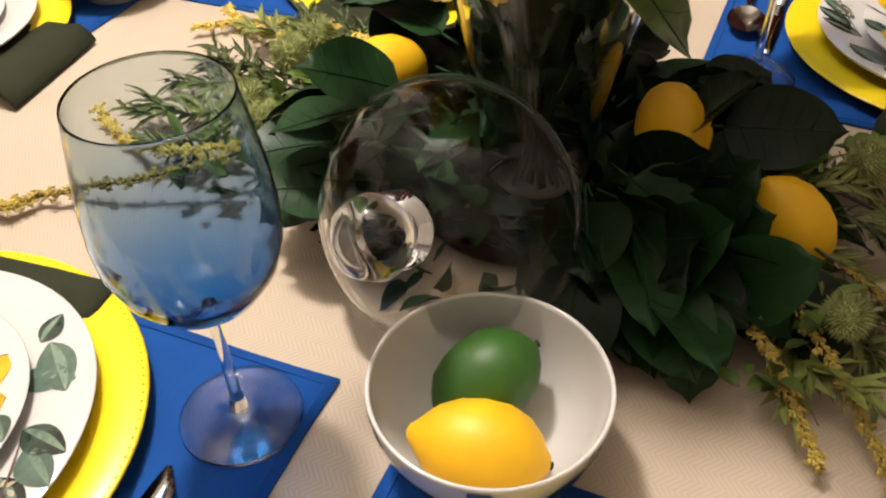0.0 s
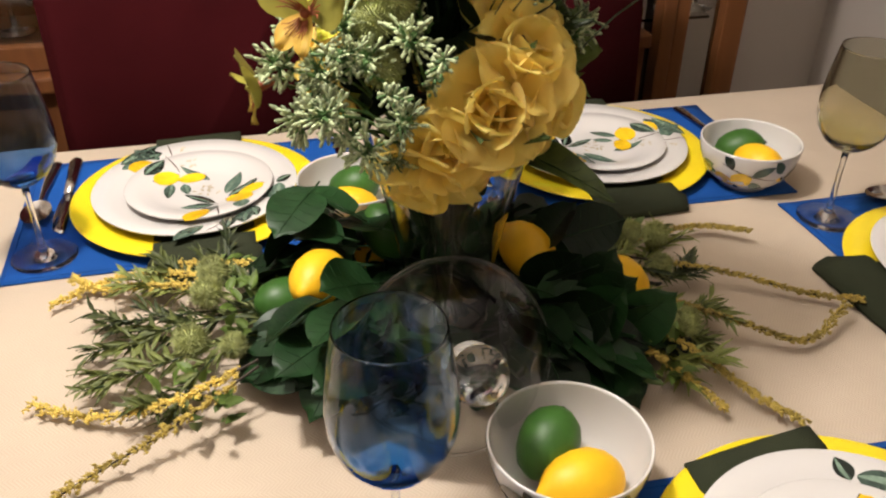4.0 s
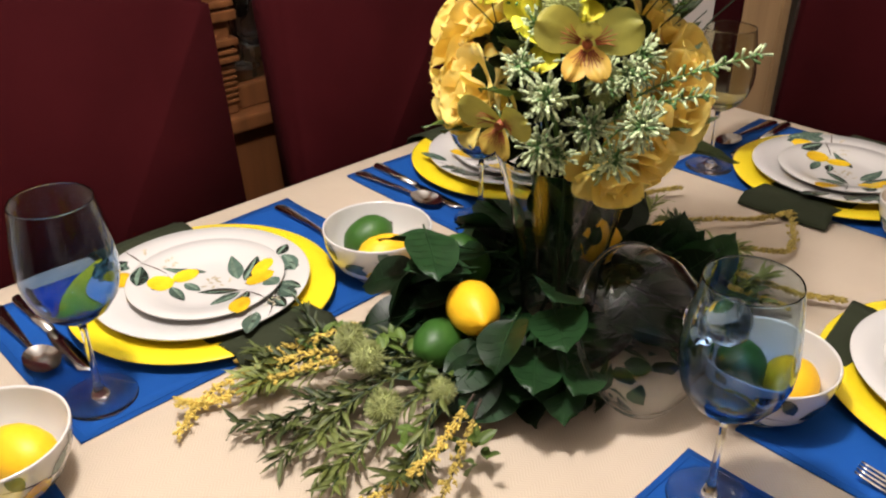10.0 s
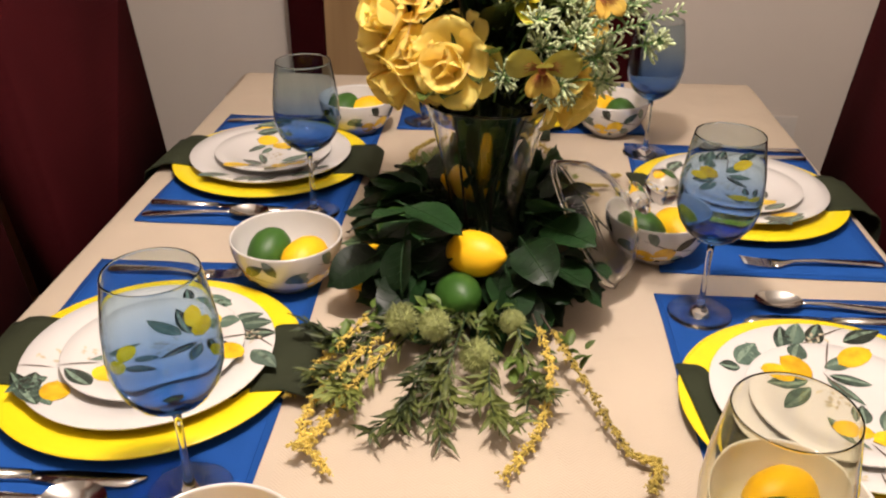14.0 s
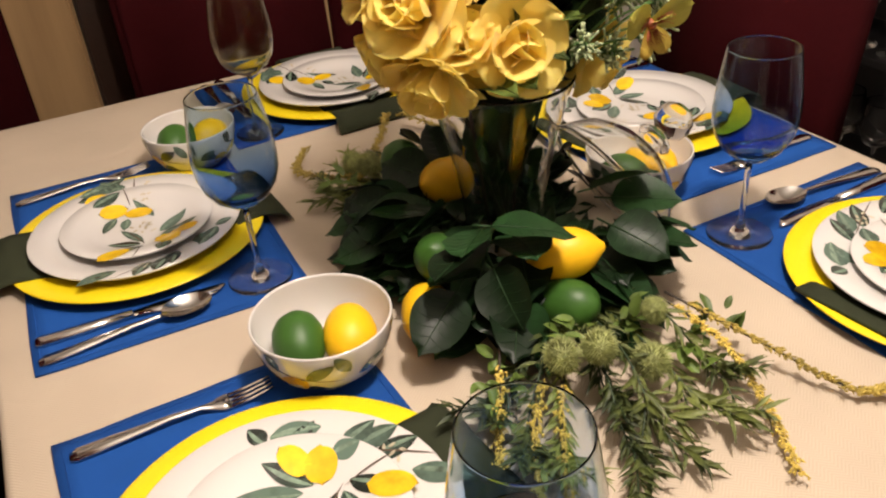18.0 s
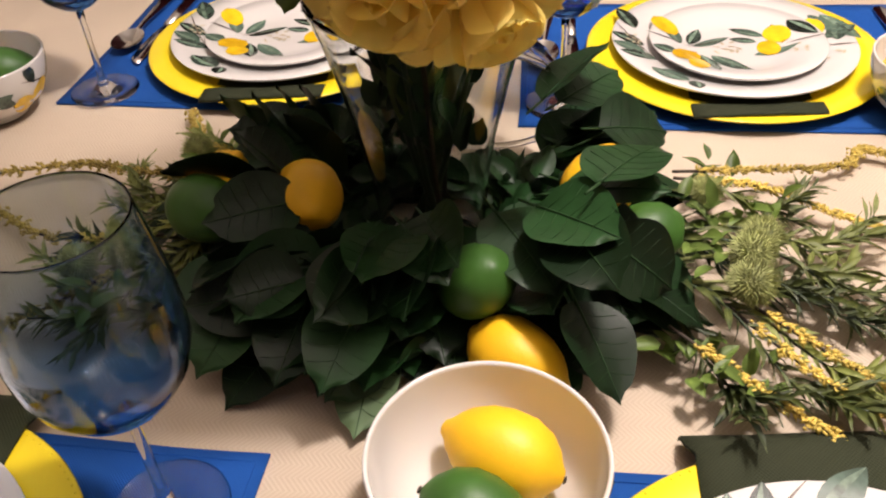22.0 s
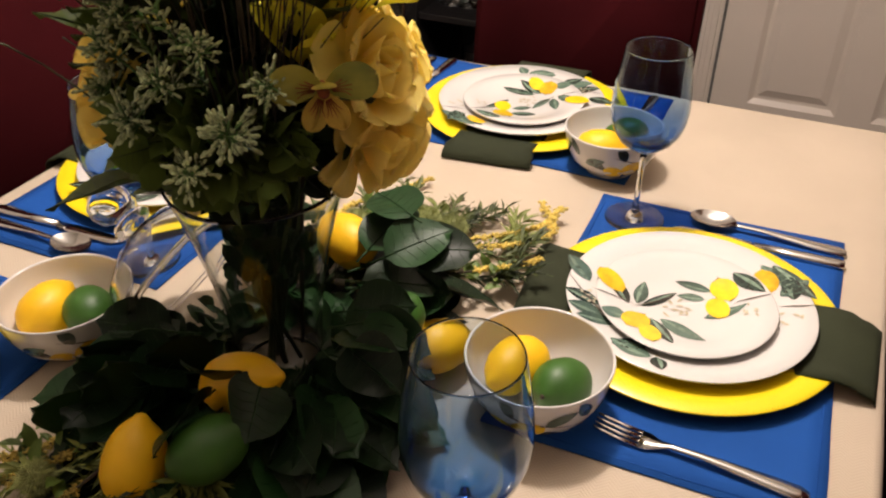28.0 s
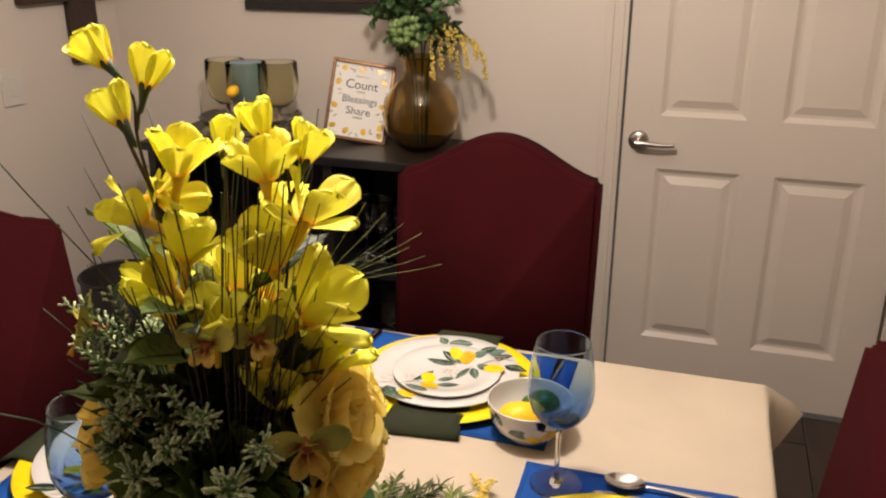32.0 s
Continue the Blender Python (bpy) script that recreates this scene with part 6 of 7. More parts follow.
for k in range(230):
    out = Vector((rng.gauss(0, 1), rng.gauss(0, 1), rng.gauss(0, 0.8))).normalized()
    q = in_vase((0.012, 0.054, 1.078)) + Vector((out.x * 0.085, out.y * 0.052, out.z * 0.046)) * rng.uniform(0.3, 1.0)
    merge(bm, BROAD[3] if k % 2 else SMALL, heading(q, out + Vector((0, 0.3, 0.1)), rng.uniform(0, 360)) @ Matrix.Scale(0.55 if k % 2 else 1.4, 4))
tagged(part("leaf_filling", bm, [olive_leaf_m, stem_m], bouquet, "olive green filling under the blooms"), kind="stuff")
bm = bmesh.new()
for k in range(230):
    a, r = rng.uniform(0, 6.28), rng.uniform(0.0, 0.040)
    merge(bm, SMALL, heading(in_vase((0.022 + r * math.cos(a), -0.01 + r * math.sin(a), rng.uniform(0.875, 0.995))), (rng.uniform(-0.5, 0.5), rng.uniform(-0.5, 0.5), 1), rng.uniform(0, 360)) @ Matrix.Scale(rng.uniform(0.9, 1.3), 4))
tagged(part("leaf_filling", bm, [leaf_m, stem_m], bouquet, "dark leaves in the mouth of the vase"), kind="stuff")
for k in range(13):
    a = rng.uniform(0, 360)
    ca, sa = math.cos(radians(a)), math.sin(radians(a))
    r0, r1 = rng.uniform(0.005, 0.030), rng.uniform(0.02, 0.055)
    stalk([(0.022 + r0 * math.cos(radians(a + 150)), -0.01 + r0 * math.sin(radians(a + 150)), 0.778), (0.022 + r1 * 0.4 * ca, -0.01 + r1 * 0.4 * sa, 0.88), (0.022 + r1 * ca, -0.01 + r1 * sa, 0.995), (0.022 + r1 * 1.2 * ca, -0.01 + r1 * 1.2 * sa, 1.05)], 0.0026)
# two long leaves that arch out over the rim
share("long_leaf", LONG[0], bouquet, heading(in_vase((0.075, 0.03, 1.012)), (0.75, 0.6, -0.02), 10))
share("long_leaf", LONG[1], bouquet, heading(in_vase((-0.03, -0.07, 1.02)), (-0.3, -0.9, 0.5), 30))
# leaves standing inside the vase
for k in range(9):
    a = k * 40 + 12
    ca, sa = math.cos(radians(a)), math.sin(radians(a))
    share("long_leaf", LONG[k % 2], bouquet, heading(in_vase((0.022 + 0.016 * ca, -0.01 + 0.016 * sa, 0.885 + 0.012 * (k % 3))), (ca * 0.2, sa * 0.2, 1), rng.uniform(-60, 60)))


# ---- furniture along the walls ----
def china_hutch():
    """A glazed oak hutch: base with moulded top, fluted posts, glass doors and shelves of glassware."""
    ob = thing("china_cabinet", "honey oak china cabinet with fluted posts and glass doors", "cabinet")
    x0, x1, y0, y1, end = -1.40, -0.98, -0.95, 0.70, 0.945
    block("base", ob, oak_m, (x0, y0, 0.06, x1, y1, 0.70), 0.004)
    block("plinth", ob, oak_m, (x0, y0 + 0.02, 0.0, x1 - 0.03, end - 0.02, 0.06), 0.002)
    block("worktop", ob, oak_m, (x0, y0 - 0.015, 0.702, x1 + 0.03, y1, 0.735), 0.006)
    block("back_panel", ob, oak_m, (x0, y0, 0.736, x0 + 0.02, y1, 2.05), 0.0)
    for y in (y0, y1 - 0.02):
        block("side_panel", ob, oak_m, (x0 + 0.021, y, 0.736, x1 - 0.07, y + 0.02, 2.05), 0.0)
    block("cornice", ob, oak_m, (x0, y0 - 0.03, 2.052, x1 + 0.04, end + 0.03, 2.14), 0.01)
    for y in (y0 + 0.04, 0.10):
        post = block("post", ob, oak_m, (x1 - 0.055, y - 0.042, 0.736, x1, y + 0.042, 2.05), 0.004)
        for k in range(7):
            block("ridge", post, oak_m, (x1 - 0.001, y - 0.044, 0.762 + 0.0125 * k, x1 + 0.006, y + 0.044, 0.769 + 0.0125 * k), 0.002)
        for z, h, w in ((0.850, 0.012, 0.050), (0.868, 0.008, 0.047), (0.884, 0.014, 0.052), (0.935, 0.02, 0.054), (0.962, 0.012, 0.050)):
            block("moulding", post, oak_m, (x1 - 0.02, y - w, z, x1 + 0.016, y + w, z + h), 0.003)
    # glazed end bay between plain posts
    for a, b, x in ((0.735, 0.768, x1), (0.772, 0.805, x1 - 0.006), (end - 0.055, end, x1)):
        block("plain_post", ob, oak_m, (x - 0.05, a, 0.061, x, b, 2.05), 0.004)
    block("plain_post", ob, dark_wood_m, (x0, end - 0.045, 0.061, x0 + 0.045, end, 2.05), 0.004)
    block("bay_floor", ob, oak_m, (x0 + 0.046, y1 + 0.001, 0.061, x1 - 0.057, end - 0.01, 0.10), 0.002)
    block("bay_glass", ob, clear_glass_m, (x1 - 0.034, 0.806, 0.11, x1 - 0.030, end - 0.056, 2.0), 0.0)
    block("bay_glass", ob, clear_glass_m, (x0 + 0.046, end - 0.02, 0.11, x1 - 0.051, end - 0.016, 2.0), 0.0)
    for z in (1.12, 1.48, 1.84):
        block("shelf", ob, clear_glass_m, (x0 + 0.022, y0 + 0.03, z, x1 - 0.075, y1 - 0.03, z + 0.008), 0.001)
        block("shelf", ob, clear_glass_m, (x0 + 0.05, y1 + 0.002, z, x1 - 0.075, end - 0.05, z + 0.008), 0.001)
    block("shelf", ob, clear_glass_m, (x0 + 0.05, y1 + 0.002, 0.729, x1 - 0.075, end - 0.05, 0.736), 0.001)
    for a, b in ((y0 + 0.085, 0.055), (0.145, 0.69)):
        block("door_glass", ob, clear_glass_m, (x1 - 0.034, a, 0.79, x1 - 0.030, b, 2.0), 0.0)
        for z in (0.737, 2.0):
            block("door_rail", ob, oak_m, (x1 - 0.05, a, z, x1 - 0.012, b, z + 0.05), 0.003)
    return ob


def stemware(place, size, parent_label, bowl_r=0.035, height=0.16):
    ob = thing("stem_glass", parent_label, "glass", "glassware in the cabinets", m=pose(*place))
    bm = bmesh.new()
    h = height * size
    r = bowl_r * size
    lathe(bm, [(0, 0), (r * 0.9, 0.0), (r * 0.9, 0.002), (0.006, 0.008), (0.004, h * 0.3), (0.006, h * 0.42), (r * 0.7, h * 0.5), (r, h * 0.68), (r * 0.9, h * 0.985), (r * 0.88, h), (r * 0.86, h * 0.985), (r * 0.95, h * 0.68), (r * 0.64, h * 0.53), (0, h * 0.48)], 20)
    part("glass_body", bm, clear_glass_m, ob)
    return ob


china_hutch()
first = stemware((-1.12, -0.78, 0.737), 1.25, "clear cut glass goblet standing in a cabinet")
spots = [(-1.12, y, z, s) for z, s in ((0.737, 1.25), (1.13, 1.15)) for y in (-0.60, -0.45, -0.30, -0.12, 0.19, 0.27, 0.36, 0.47, 0.58, 0.65, 0.82, 0.89)]
spots += [(-1.26, y, 0.737, 1.4) for y in (-0.70, -0.5, -0.2, 0.23, 0.32, 0.42, 0.62)]
for x, y, z, s in spots:
    copy_thing(first, pose(x, y, z) @ Matrix.Scale(s / 1.25, 4))


def screen():
    """Panels added for unidentified uprights behind the end chair: burgundy cloth, pale boards and a dark gap filler.
    """
    ob = thing("folding_screen", "upright panels of burgundy cloth and pale wooden boards", "screen")

    def panel(name, a, b, mat, thick=0.025, top=1.75):
        d = Vector((b[0] - a[0], b[1] - a[1], 0))
        n = Vector((-d.y, d.x, 0)).normalized() * thick
        bm = bmesh.new()
        lo = [bm.verts.new((a[0], a[1], 0)), bm.verts.new((b[0], b[1], 0)), bm.verts.new((b[0] + n.x, b[1] + n.y, 0)), bm.verts.new((a[0] + n.x, a[1] + n.y, 0))]
        hi = [bm.verts.new(v.co + Vector((0, 0, top))) for v in lo]
        bm.faces.new(lo[::-1])
        bm.faces.new(hi)
        for i in range(4):
            bm.faces.new((lo[i], lo[(i + 1) % 4], hi[(i + 1) % 4], hi[i]))
        bmesh.ops.recalc_face_normals(bm, faces=bm.faces)
        bmesh.ops.bevel(bm, geom=bm.edges[:], offset=0.004, segments=2, affect="EDGES")
        part(name, bm, mat, ob, smooth=False)
    panel("cloth_panel", (-0.578, 1.334), (-0.462, 1.262), burgundy_m)
    panel("board", (-0.458, 1.26), (-0.325, 1.19), pale_wood_m)
    # dark sheet added to fill the dark gap beside the boards
    panel("dark_panel", (-0.31, 1.225), (0.262, 1.305), dark_wood_m)
    panel("board", (0.268, 1.306), (0.292, 1.309), pale_wood_m)
    panel("cloth_panel", (0.296, 1.31), (0.42, 1.325), burgundy_m)
    return ob


screen()


def console():
    """A black open bar console on the south wall with glassware below."""
    ob = thing("console_table", "black wooden console table with open shelves", "console")
    x0, x1, y0, y1 = 0.34, 1.46, SOUTH + 0.02, SOUTH + 0.40
    block("top", ob, black_m, (x0, y0, 0.865, x1, y1, 0.895), 0.004)
    block("back_panel", ob, black_m, (x0 + 0.03, y0, 0.02, x1 - 0.03, y0 + 0.015, 0.864), 0.0)
    for x in (x0 + 0.02, 0.74, x1 - 0.05):
        block("upright", ob, black_m, (x, y0 + 0.016, 0.0, x + 0.03, y1 - 0.02, 0.864), 0.003)
    for a, b in ((x0 + 0.051, 0.739), (0.771, x1 - 0.051)):
        for z in (0.12, 0.48):
            block("shelf", ob, black_m, (a, y0 + 0.016, z, b, y1 - 0.03, z + 0.02), 0.002)
    block("rail", ob, nickel_m, (x1 - 0.02, y1 - 0.02, 0.80, x1 + 0.03, y1 - 0.012, 0.808), 0.001)
    return ob


console()
for x, z in ((0.46, 0.501), (0.54, 0.501), (0.62, 0.501), (0.68, 0.501), (0.85, 0.501), (0.95, 0.501), (1.06, 0.501), (0.5, 0.141), (0.6, 0.141), (0.9, 0.141)):
    copy_thing(first, pose(x, SOUTH + 0.24, z) @ Matrix.Scale(1.1, 4))
TOP_Z = 0.8955


def picture_frame():
    ob = thing("picture_frame", "small bronze framed print with lemons and a motto on a console", "picture", m=pose(0.736, SOUTH + 0.20, TOP_Z + 0.010, 17, -9, 17) @ Matrix.Scale(0.93, 4))
    w, h = 0.115, 0.290
    for b in ((-w, -0.012, 0.0, -w + 0.012, 0.006, h), (w - 0.012, -0.012, 0.0, w, 0.006, h), (-w + 0.012, -0.012, 0, w - 0.012, 0.006, 0.012), (-w + 0.012, -0.012, h - 0.012, w - 0.012, 0.006, h)):
        block("frame_bar", ob, bronze_m, b, 0.002)
    block("print", ob, paper_m, (-w + 0.012, -0.010, 0.012, w - 0.012, -0.004, h - 0.012), 0.0, "white paper with a lemon border")
    r2 = random.Random(3)

    def fn(x, z):
        return x, -0.0036, z
    for i in range(34):
        t = i / 34 * 4
        side, u = int(t), t - int(t)
        a, b = 2 * w - 0.055, h - 0.055
        x, z = ((-a / 2 + a * u, 0.03), (a / 2, 0.03 + b * u), (a / 2 - a * u, 0.03 + b), (-a / 2, 0.03 + b - b * u))[side]
        x += r2.uniform(-0.007, 0.007)
        z += r2.uniform(-0.007, 0.007)
        z = min(max(z, 0.026), h - 0.028)
        x = min(max(x, -w + 0.026), w - 0.026)
        if i % 3 == 0:
            bm = decal(fn, fruit_shape(x, z, r2.uniform(0, 180), 0.026, 0.019))
            part("printed_lemon", bm, print_lemon_m, ob)
        else:
            bm = decal(fn, blade(x, z, r2.uniform(0, 360), 0.020, 0.008), 4, 1)
            part("printed_leaf", bm, print_pale_m, ob)
    for text, z, size in (("Count", 0.190, 0.046), ("Blessings", 0.138, 0.037), ("Share", 0.096, 0.040)):
        cu = bpy.data.curves.new("word", "FONT")
        cu.body, cu.size, cu.align_x, cu.extrude = text, size, "CENTER", 0.0003
        word = new("word", cu)
        cu.materials.append(ink_m)
        word.parent = ob
        word.matrix_basis = Matrix.Translation((0.0, -0.0032, z)) @ Matrix.Rotation(radians(180), 4, "Z") @ Matrix.Rotation(radians(90), 4, "X")
        tagged(word, "dark hand-lettered word")
    for z, wid in ((0.232, 0.05), (0.176, 0.03), (0.082, 0.035)):
        block("text_bar", ob, print_pale_m, (-wid / 2, -0.0040, z, wid / 2, -0.0033, z + 0.006), 0.0)
    block("prop", ob, bronze_m, (-0.01, -0.085, 0.0, 0.01, -0.013, 0.004), 0.001)
    return ob


bronze_m = material("dull_bronze", (0.12, 0.06, 0.03), 0.35, 0.8, 0.1, 60)
paper_m = material("white_print_paper", (0.78, 0.75, 0.70), 0.5, vary=0.01)
ink_m = material("black_ink", (0.03, 0.03, 0.032), 0.6, vary=0.1)
cutglass_m = glass("cut_crystal", (0.95, 0.95, 0.93), 0.05)
candle_m = material("pale_blue_candle_wax", (0.26, 0.38, 0.48), 0.5, vary=0.06, sub=0.1)
foliage_m = material("mid_green_foliage", (0.05, 0.11, 0.03), 0.6, vary=0.3, scale=50, random=0.4)
berry_m = material("pale_green_berry_skin", (0.16, 0.24, 0.075), 0.5, vary=0.2, scale=60)
picture_frame()


def brown_vase():
    ob = thing("vase", "round amber brown glass vase with greenery on a console", "vase", m=pose(0.492, SOUTH + 0.20, TOP_Z))
    bm = bmesh.new()
    lathe(bm, [(0, 0), (0.055, 0), (0.085, 0.02), (0.118, 0.07), (0.128, 0.12), (0.118, 0.17), (0.085, 0.215), (0.058, 0.24), (0.052, 0.26), (0.062, 0.30), (0.064, 0.303), (0.061, 0.303),
               (0.0595, 0.30), (0.0495, 0.26), (0.0555, 0.238), (0.082, 0.213), (0.115, 0.17), (0.125, 0.12), (0.115, 0.072), (0.083, 0.024), (0.05, 0.008), (0, 0.008)], 48)
    part("vase_body", bm, smoke_vase_m, ob)
    bm = bmesh.new()
    tube(bm, [(0.0625 * math.cos(a * math.pi / 20), 0.0625 * math.sin(a * math.pi / 20), 0.3045) for a in range(41)], 0.0022, 8)
    part("lip", bm, smoke_vase_m, ob, "rolled amber glass lip")
    r2 = random.Random(8)
    plant = thing("greenery_bunch", "bunch of green leaves and yellow sprays in a brown vase", "plant", m=pose(0.492, SOUTH + 0.20, TOP_Z + 0.012))
    for k in range(9):
        a = k * 0.7
        bm = bmesh.new()
        tube(bm, smooth_curve([(0.02 * math.cos(a), 0.02 * math.sin(a), 0), (0.03 * math.cos(a), 0.03 * math.sin(a), 0.25), (0.10 * math.cos(a), 0.07 * math.sin(a), 0.42)], 5), 0.0025, 5)
        part("stalk", bm, stem_m, plant)
    for k in range(44):
        bm = bmesh.new()
        c = Vector((r2.gauss(0, 0.07), r2.uniform(-0.07, 0.09), r2.uniform(0.31, 0.54)))
        for q in range(16):
            out = Vector((r2.uniform(-1, 1), r2.uniform(-1, 1), r2.uniform(-0.6, 0.8)))
            merge(bm, SMALL, heading(c + out * 0.016, out, r2.uniform(-60, 60)) @ Matrix.Scale(r2.uniform(1.0, 1.9), 4))
        part("leaf_cluster", bm, [foliage_m, stem_m], plant)
    # a hanging bunch of green berries
    bm = bmesh.new()
    for k in range(64):
        out = Vector((r2.gauss(0, 1), r2.gauss(0, 1), r2.gauss(0, 1))).normalized()
        vs = bmesh.ops.create_icosphere(bm, subdivisions=2, radius=r2.uniform(0.010, 0.013))["verts"]
        bmesh.ops.translate(bm, vec=Vector((0.01, 0.085, 0.375)) + Vector((out.x * 0.060, out.y * 0.030, out.z * 0.045)) * r2.uniform(0.7, 1.0), verts=vs)
    tagged(part("berry_bunch", bm, berry_m, plant, "bunch of pale green berries"), kind="stuff")
    for k in range(7):
        bm = bmesh.new()
        x = -0.05 - 0.022 * k
        pts = smooth_curve([(x * 0.3, 0.03, 0.44), (x, 0.06, 0.42 - 0.01 * k), (x * 1.25, 0.07, 0.30 + 0.02 * (k % 3)), (x * 1.3, 0.07, 0.24 + 0.03 * (k % 3))], 8)
        tube(bm, pts, 0.0013, 4, 1)
        for p in pts[8:]:
            for q in range(3):
                vs = bmesh.ops.create_icosphere(bm, subdivisions=1, radius=0.0045)["verts"]
                bmesh.ops.translate(bm, vec=Vector(p) + Vector((r2.uniform(-1, 1), r2.uniform(-1, 1), r2.uniform(-1, 1))) * 0.007, verts=vs)
        part("yellow_spray", bm, [sprig_m, twig_m], plant, "hanging spray of yellow buds")


brown_vase()


def centre_bowl():
    ob = thing("footed_glass_bowl", "amber glass bowl on a cut crystal stand holding a candle", "bowl", m=pose(1.125, SOUTH + 0.20, TOP_Z) @ Matrix.Scale(1.08, 4))
    bm = bmesh.new()
    lathe(bm, [(0, 0), (0.165, 0), (0.172, 0.01), (0.165, 0.022), (0.13, 0.03), (0.15, 0.05), (0.168, 0.07), (0.160, 0.074), (0.12, 0.056), (0.06, 0.045), (0, 0.044)], 30)
    part("crystal_stand", bm, cutglass_m, ob, "cut crystal stand", smooth=False)
    for k, dx in enumerate((-0.095, 0.0, 0.095)):
        bm = bmesh.new()
        lathe(bm, [(0, 0.10), (0.03, 0.10), (0.055, 0.125), (0.066, 0.165), (0.064, 0.24), (0.062, 0.242), (0.060, 0.24), (0.062, 0.165), (0.052, 0.128), (0.028, 0.104), (0, 0.104)], 32)
        bmesh.ops.translate(bm, vec=(dx, -0.02 + 0.03 * (k == 1), 0), verts=bm.verts)
        tube(bm, [(dx, -0.02 + 0.03 * (k == 1), 0.048), (dx, -0.02 + 0.03 * (k == 1), 0.099)], 0.007, 10)
        part("goblet", bm, amber_clear_m, ob, "pale amber goblet")
    bm = bmesh.new()
    lathe(bm, [(0, 0.106), (0.048, 0.106), (0.052, 0.236), (0.048, 0.242), (0, 0.238)], 28)
    bmesh.ops.translate(bm, vec=(0.0, 0.01, 0), verts=bm.verts)
    part("candle", bm, candle_m, ob, "pale blue pillar candle")


amber_clear_m = glass("pale_amber_glass", (0.92, 0.90, 0.74), 0.0, 1.22)
centre_bowl()
lemon_like = next(o for o in scene.objects if o.name == "lemon")
for m, s in ((pose(1.065, SOUTH + 0.325, TOP_Z + 0.11, 0, 20, 30), 0.62), (pose(1.11, SOUTH + 0.33, TOP_Z + 0.18, 0, 20, 80), 0.62)):
    o = copy_thing(lemon_like, m @ Matrix.Scale(s, 4))
    tagged(o, "small yellow lemon among amber glassware")


def wall_things():
    ob = thing("wall_picture", "dark framed picture hanging over the console", "picture")
    block("frame_bar", ob, black_m, (0.60, SOUTH + 0.001, 1.315, 1.22, SOUTH + 0.025, 1.345), 0.003)
    block("frame_bar", ob, black_m, (0.60, SOUTH + 0.001, 1.80, 1.22, SOUTH + 0.025, 1.83), 0.003)
    for x in (0.60, 1.19):
        block("frame_bar", ob, black_m, (x, SOUTH + 0.001, 1.346, x + 0.03, SOUTH + 0.025, 1.799), 0.003)
    block("picture_panel", ob, dark_wood_m, (0.631, SOUTH + 0.001, 1.346, 1.189, SOUTH + 0.012, 1.799), 0.0)
    sw = thing("light_switch", "white plastic light switch plate on the wall", "switch")
    block("plate", sw, shell_m, (EAST - 0.008, -1.65, 1.03, EAST - 0.001, -1.56, 1.15), 0.002)
    block("rocker", sw, shell_m, (EAST - 0.012, -1.62, 1.06, EAST - 0.008, -1.59, 1.12), 0.001)
    outlet = thing("wall_outlet", "white plastic power outlet plate low on the wall", "outlet")
    block("plate", outlet, shell_m, (0.893, NORTH - 0.007, 0.345, 0.969, NORTH - 0.001, 0.462), 0.002)
    for z in (0.368, 0.414):
        block("socket", outlet, shell_m, (0.915, NORTH - 0.010, z, 0.947, NORTH - 0.0072, z + 0.026), 0.002)
    cr = thing("wooden_cross", "dark carved wooden cross hanging on the wall", "ornament")
    block("upright", cr, dark_wood_m, (EAST - 0.03, -2.035, 1.13, EAST - 0.002, -1.895, 1.75), 0.008)
    block("arm", cr, dark_wood_m, (EAST - 0.034, -2.16, 1.345, EAST - 0.004, -1.67, 1.47), 0.008)


wall_things()


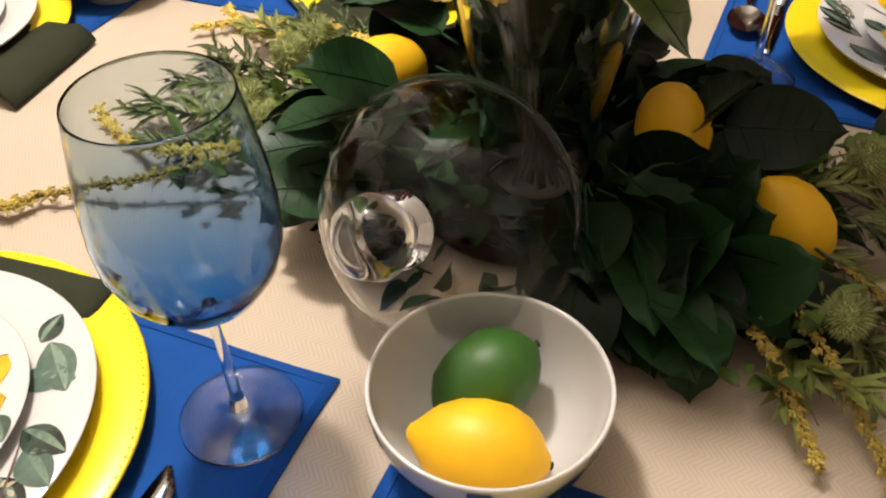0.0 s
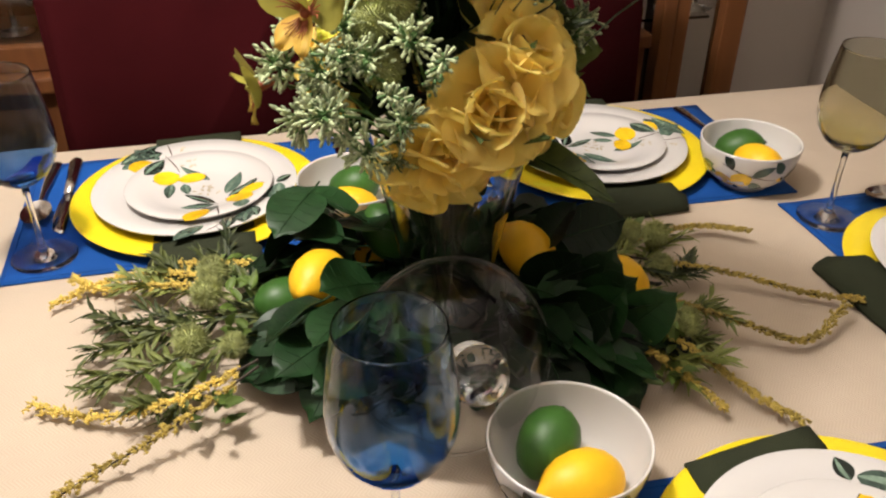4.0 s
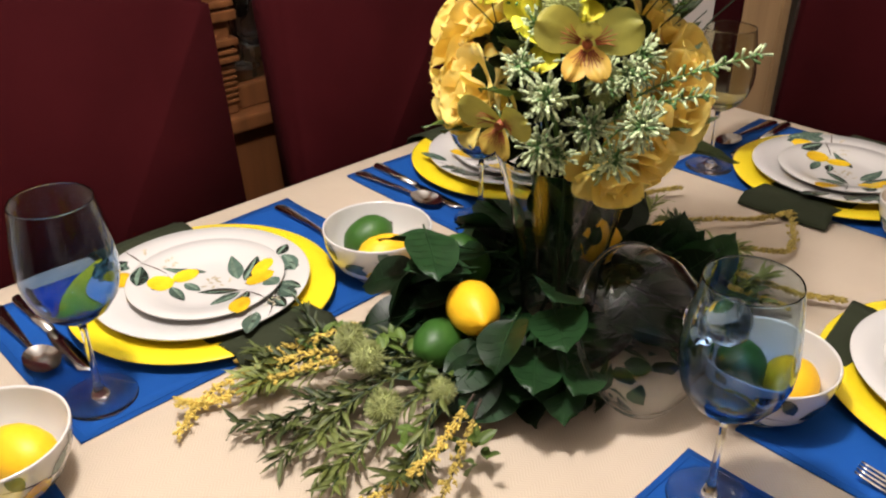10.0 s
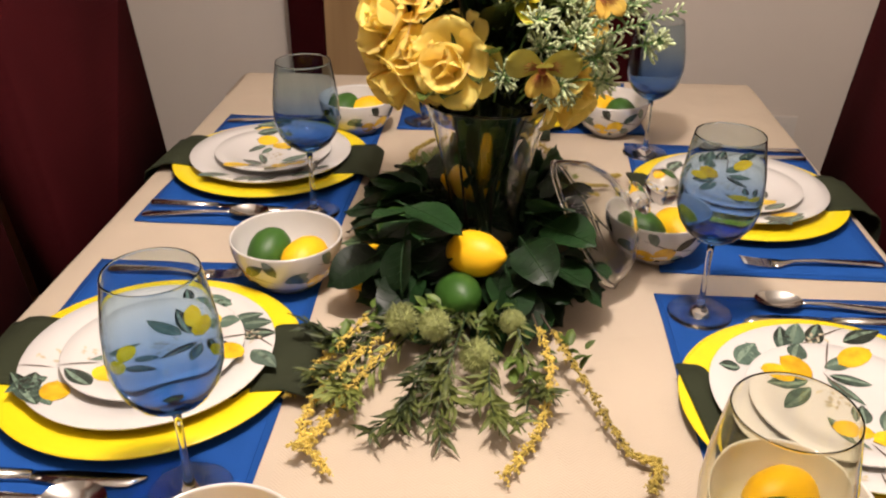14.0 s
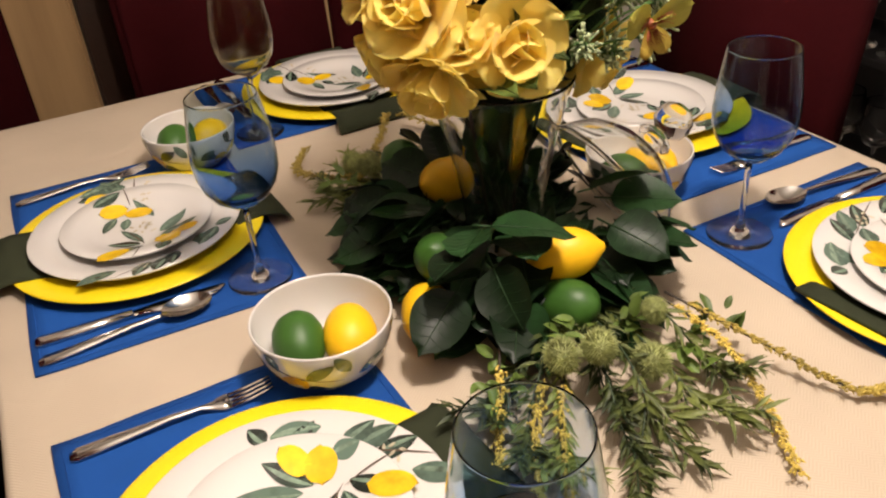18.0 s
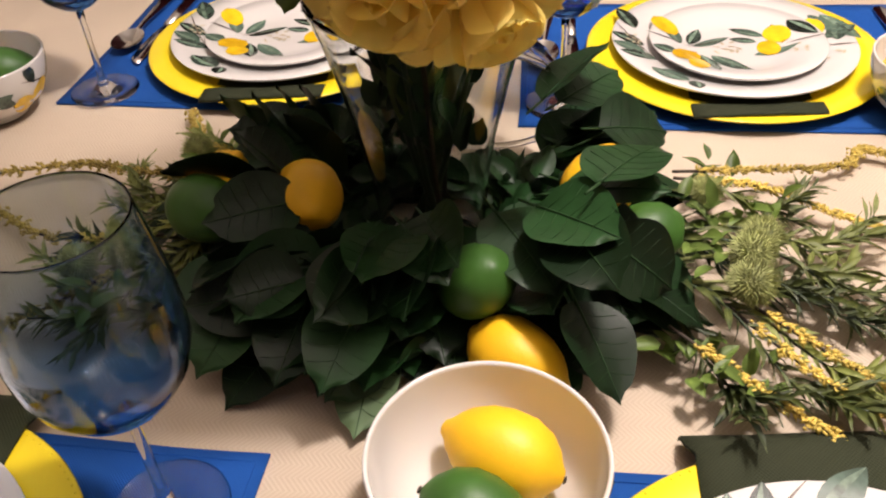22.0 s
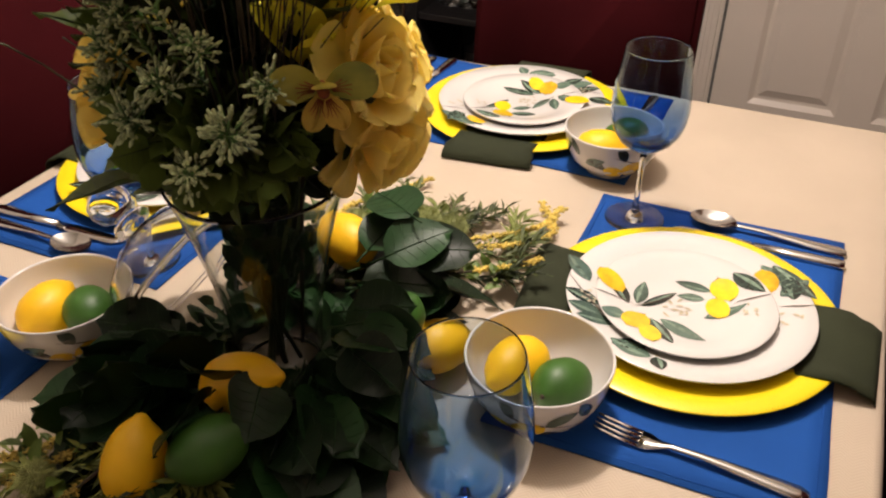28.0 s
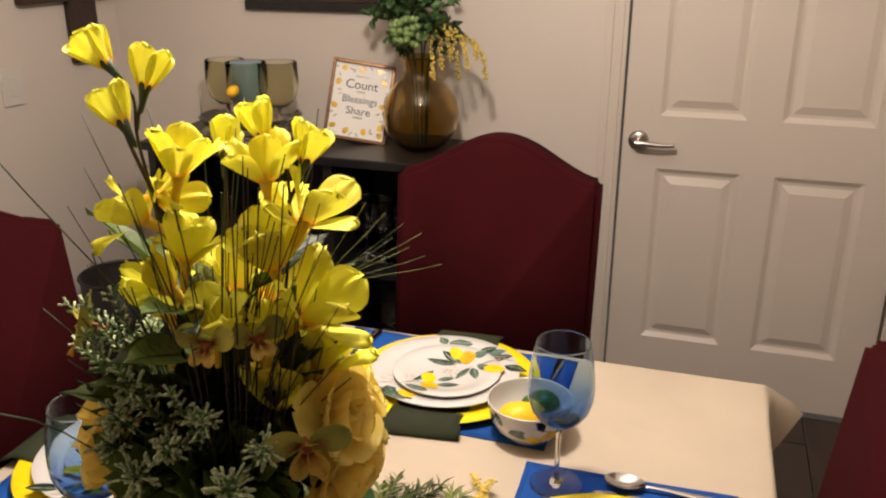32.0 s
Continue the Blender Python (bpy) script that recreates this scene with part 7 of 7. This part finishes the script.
def glass_shelf():
    """A dark open shelf with glassware behind the chairs on the east wall."""
    ob = thing("bar_shelf", "black open bar shelf holding glassware by the wall", "shelf")
    x0, x1, y0, y1 = EAST - 0.36, EAST - 0.02, -0.72, 1.15
    for x, y in ((x0, y0), (x0, 0.20), (x0, y1 - 0.03), (x1 - 0.03, y0), (x1 - 0.03, 0.20), (x1 - 0.03, y1 - 0.03)):
        block("upright", ob, black_m, (x, y, 0, x + 0.03, y + 0.03, 1.0), 0.003)
    for z in (0.14, 0.5, 0.86):
        block("shelf_board", ob, black_m, (x0 + 0.031, y0 + 0.002, z, x1 - 0.031, y1 - 0.002, z + 0.02), 0.002)
    block("back_panel", ob, black_m, (x1 + 0.001, y0, 0.02, x1 + 0.012, y1, 0.98), 0.001)
    for y in (-0.60, -0.47, -0.34, -0.21, -0.08, 0.45, 0.56, 0.67, 0.78, 0.89, 1.0):
        for z in (0.161, 0.521):
            copy_thing(first, pose(EAST - 0.26, y, z) @ Matrix.Scale(1.15, 4))


glass_shelf()


def waste_bin():
    ob = thing("waste_bin", "black round waste bin standing on the floor by the wall", "bin", m=pose(1.52, -1.66, 0.0))
    bm = bmesh.new()
    lathe(bm, [(0, 0.0), (0.10, 0.0), (0.106, 0.006), (0.135, 0.43), (0.131, 0.432), (0.102, 0.012), (0, 0.012)], 36)
    part("bin_body", bm, black_m, ob)
    bm = bmesh.new()
    tube(bm, [(0.135 * math.cos(a * math.pi / 18), 0.135 * math.sin(a * math.pi / 18), 0.436) for a in range(37)], 0.006, 8)
    part("rim", bm, black_m, ob, "rolled black rim")


waste_bin()

# floor planks, last
plank_bm = bmesh.new()
box(plank_bm, 0, 0, -0.0118, 0.122, 1.03, -0.001, 0.0015, 1)
plank_me = bpy.data.meshes.new("floor_plank")
plank_bm.to_mesh(plank_me)
plank_bm.free()
plank_me.materials.append(floor_m)
x, row = WEST, 0
while x < EAST - 0.06:
    y = SOUTH - (row * 0.37) % 1.0
    while y < NORTH:
        low, high = max(y, SOUTH), min(y + 1.031, NORTH)
        if high - low > 0.02:
            share("floor_plank", plank_me, floor, pose(x + 0.001, low + 0.001, 0) @ Matrix.Diagonal((1, (high - low - 0.001) / 1.03, 1, 1)))
        y += 1.033
    x += 0.124
    row += 1
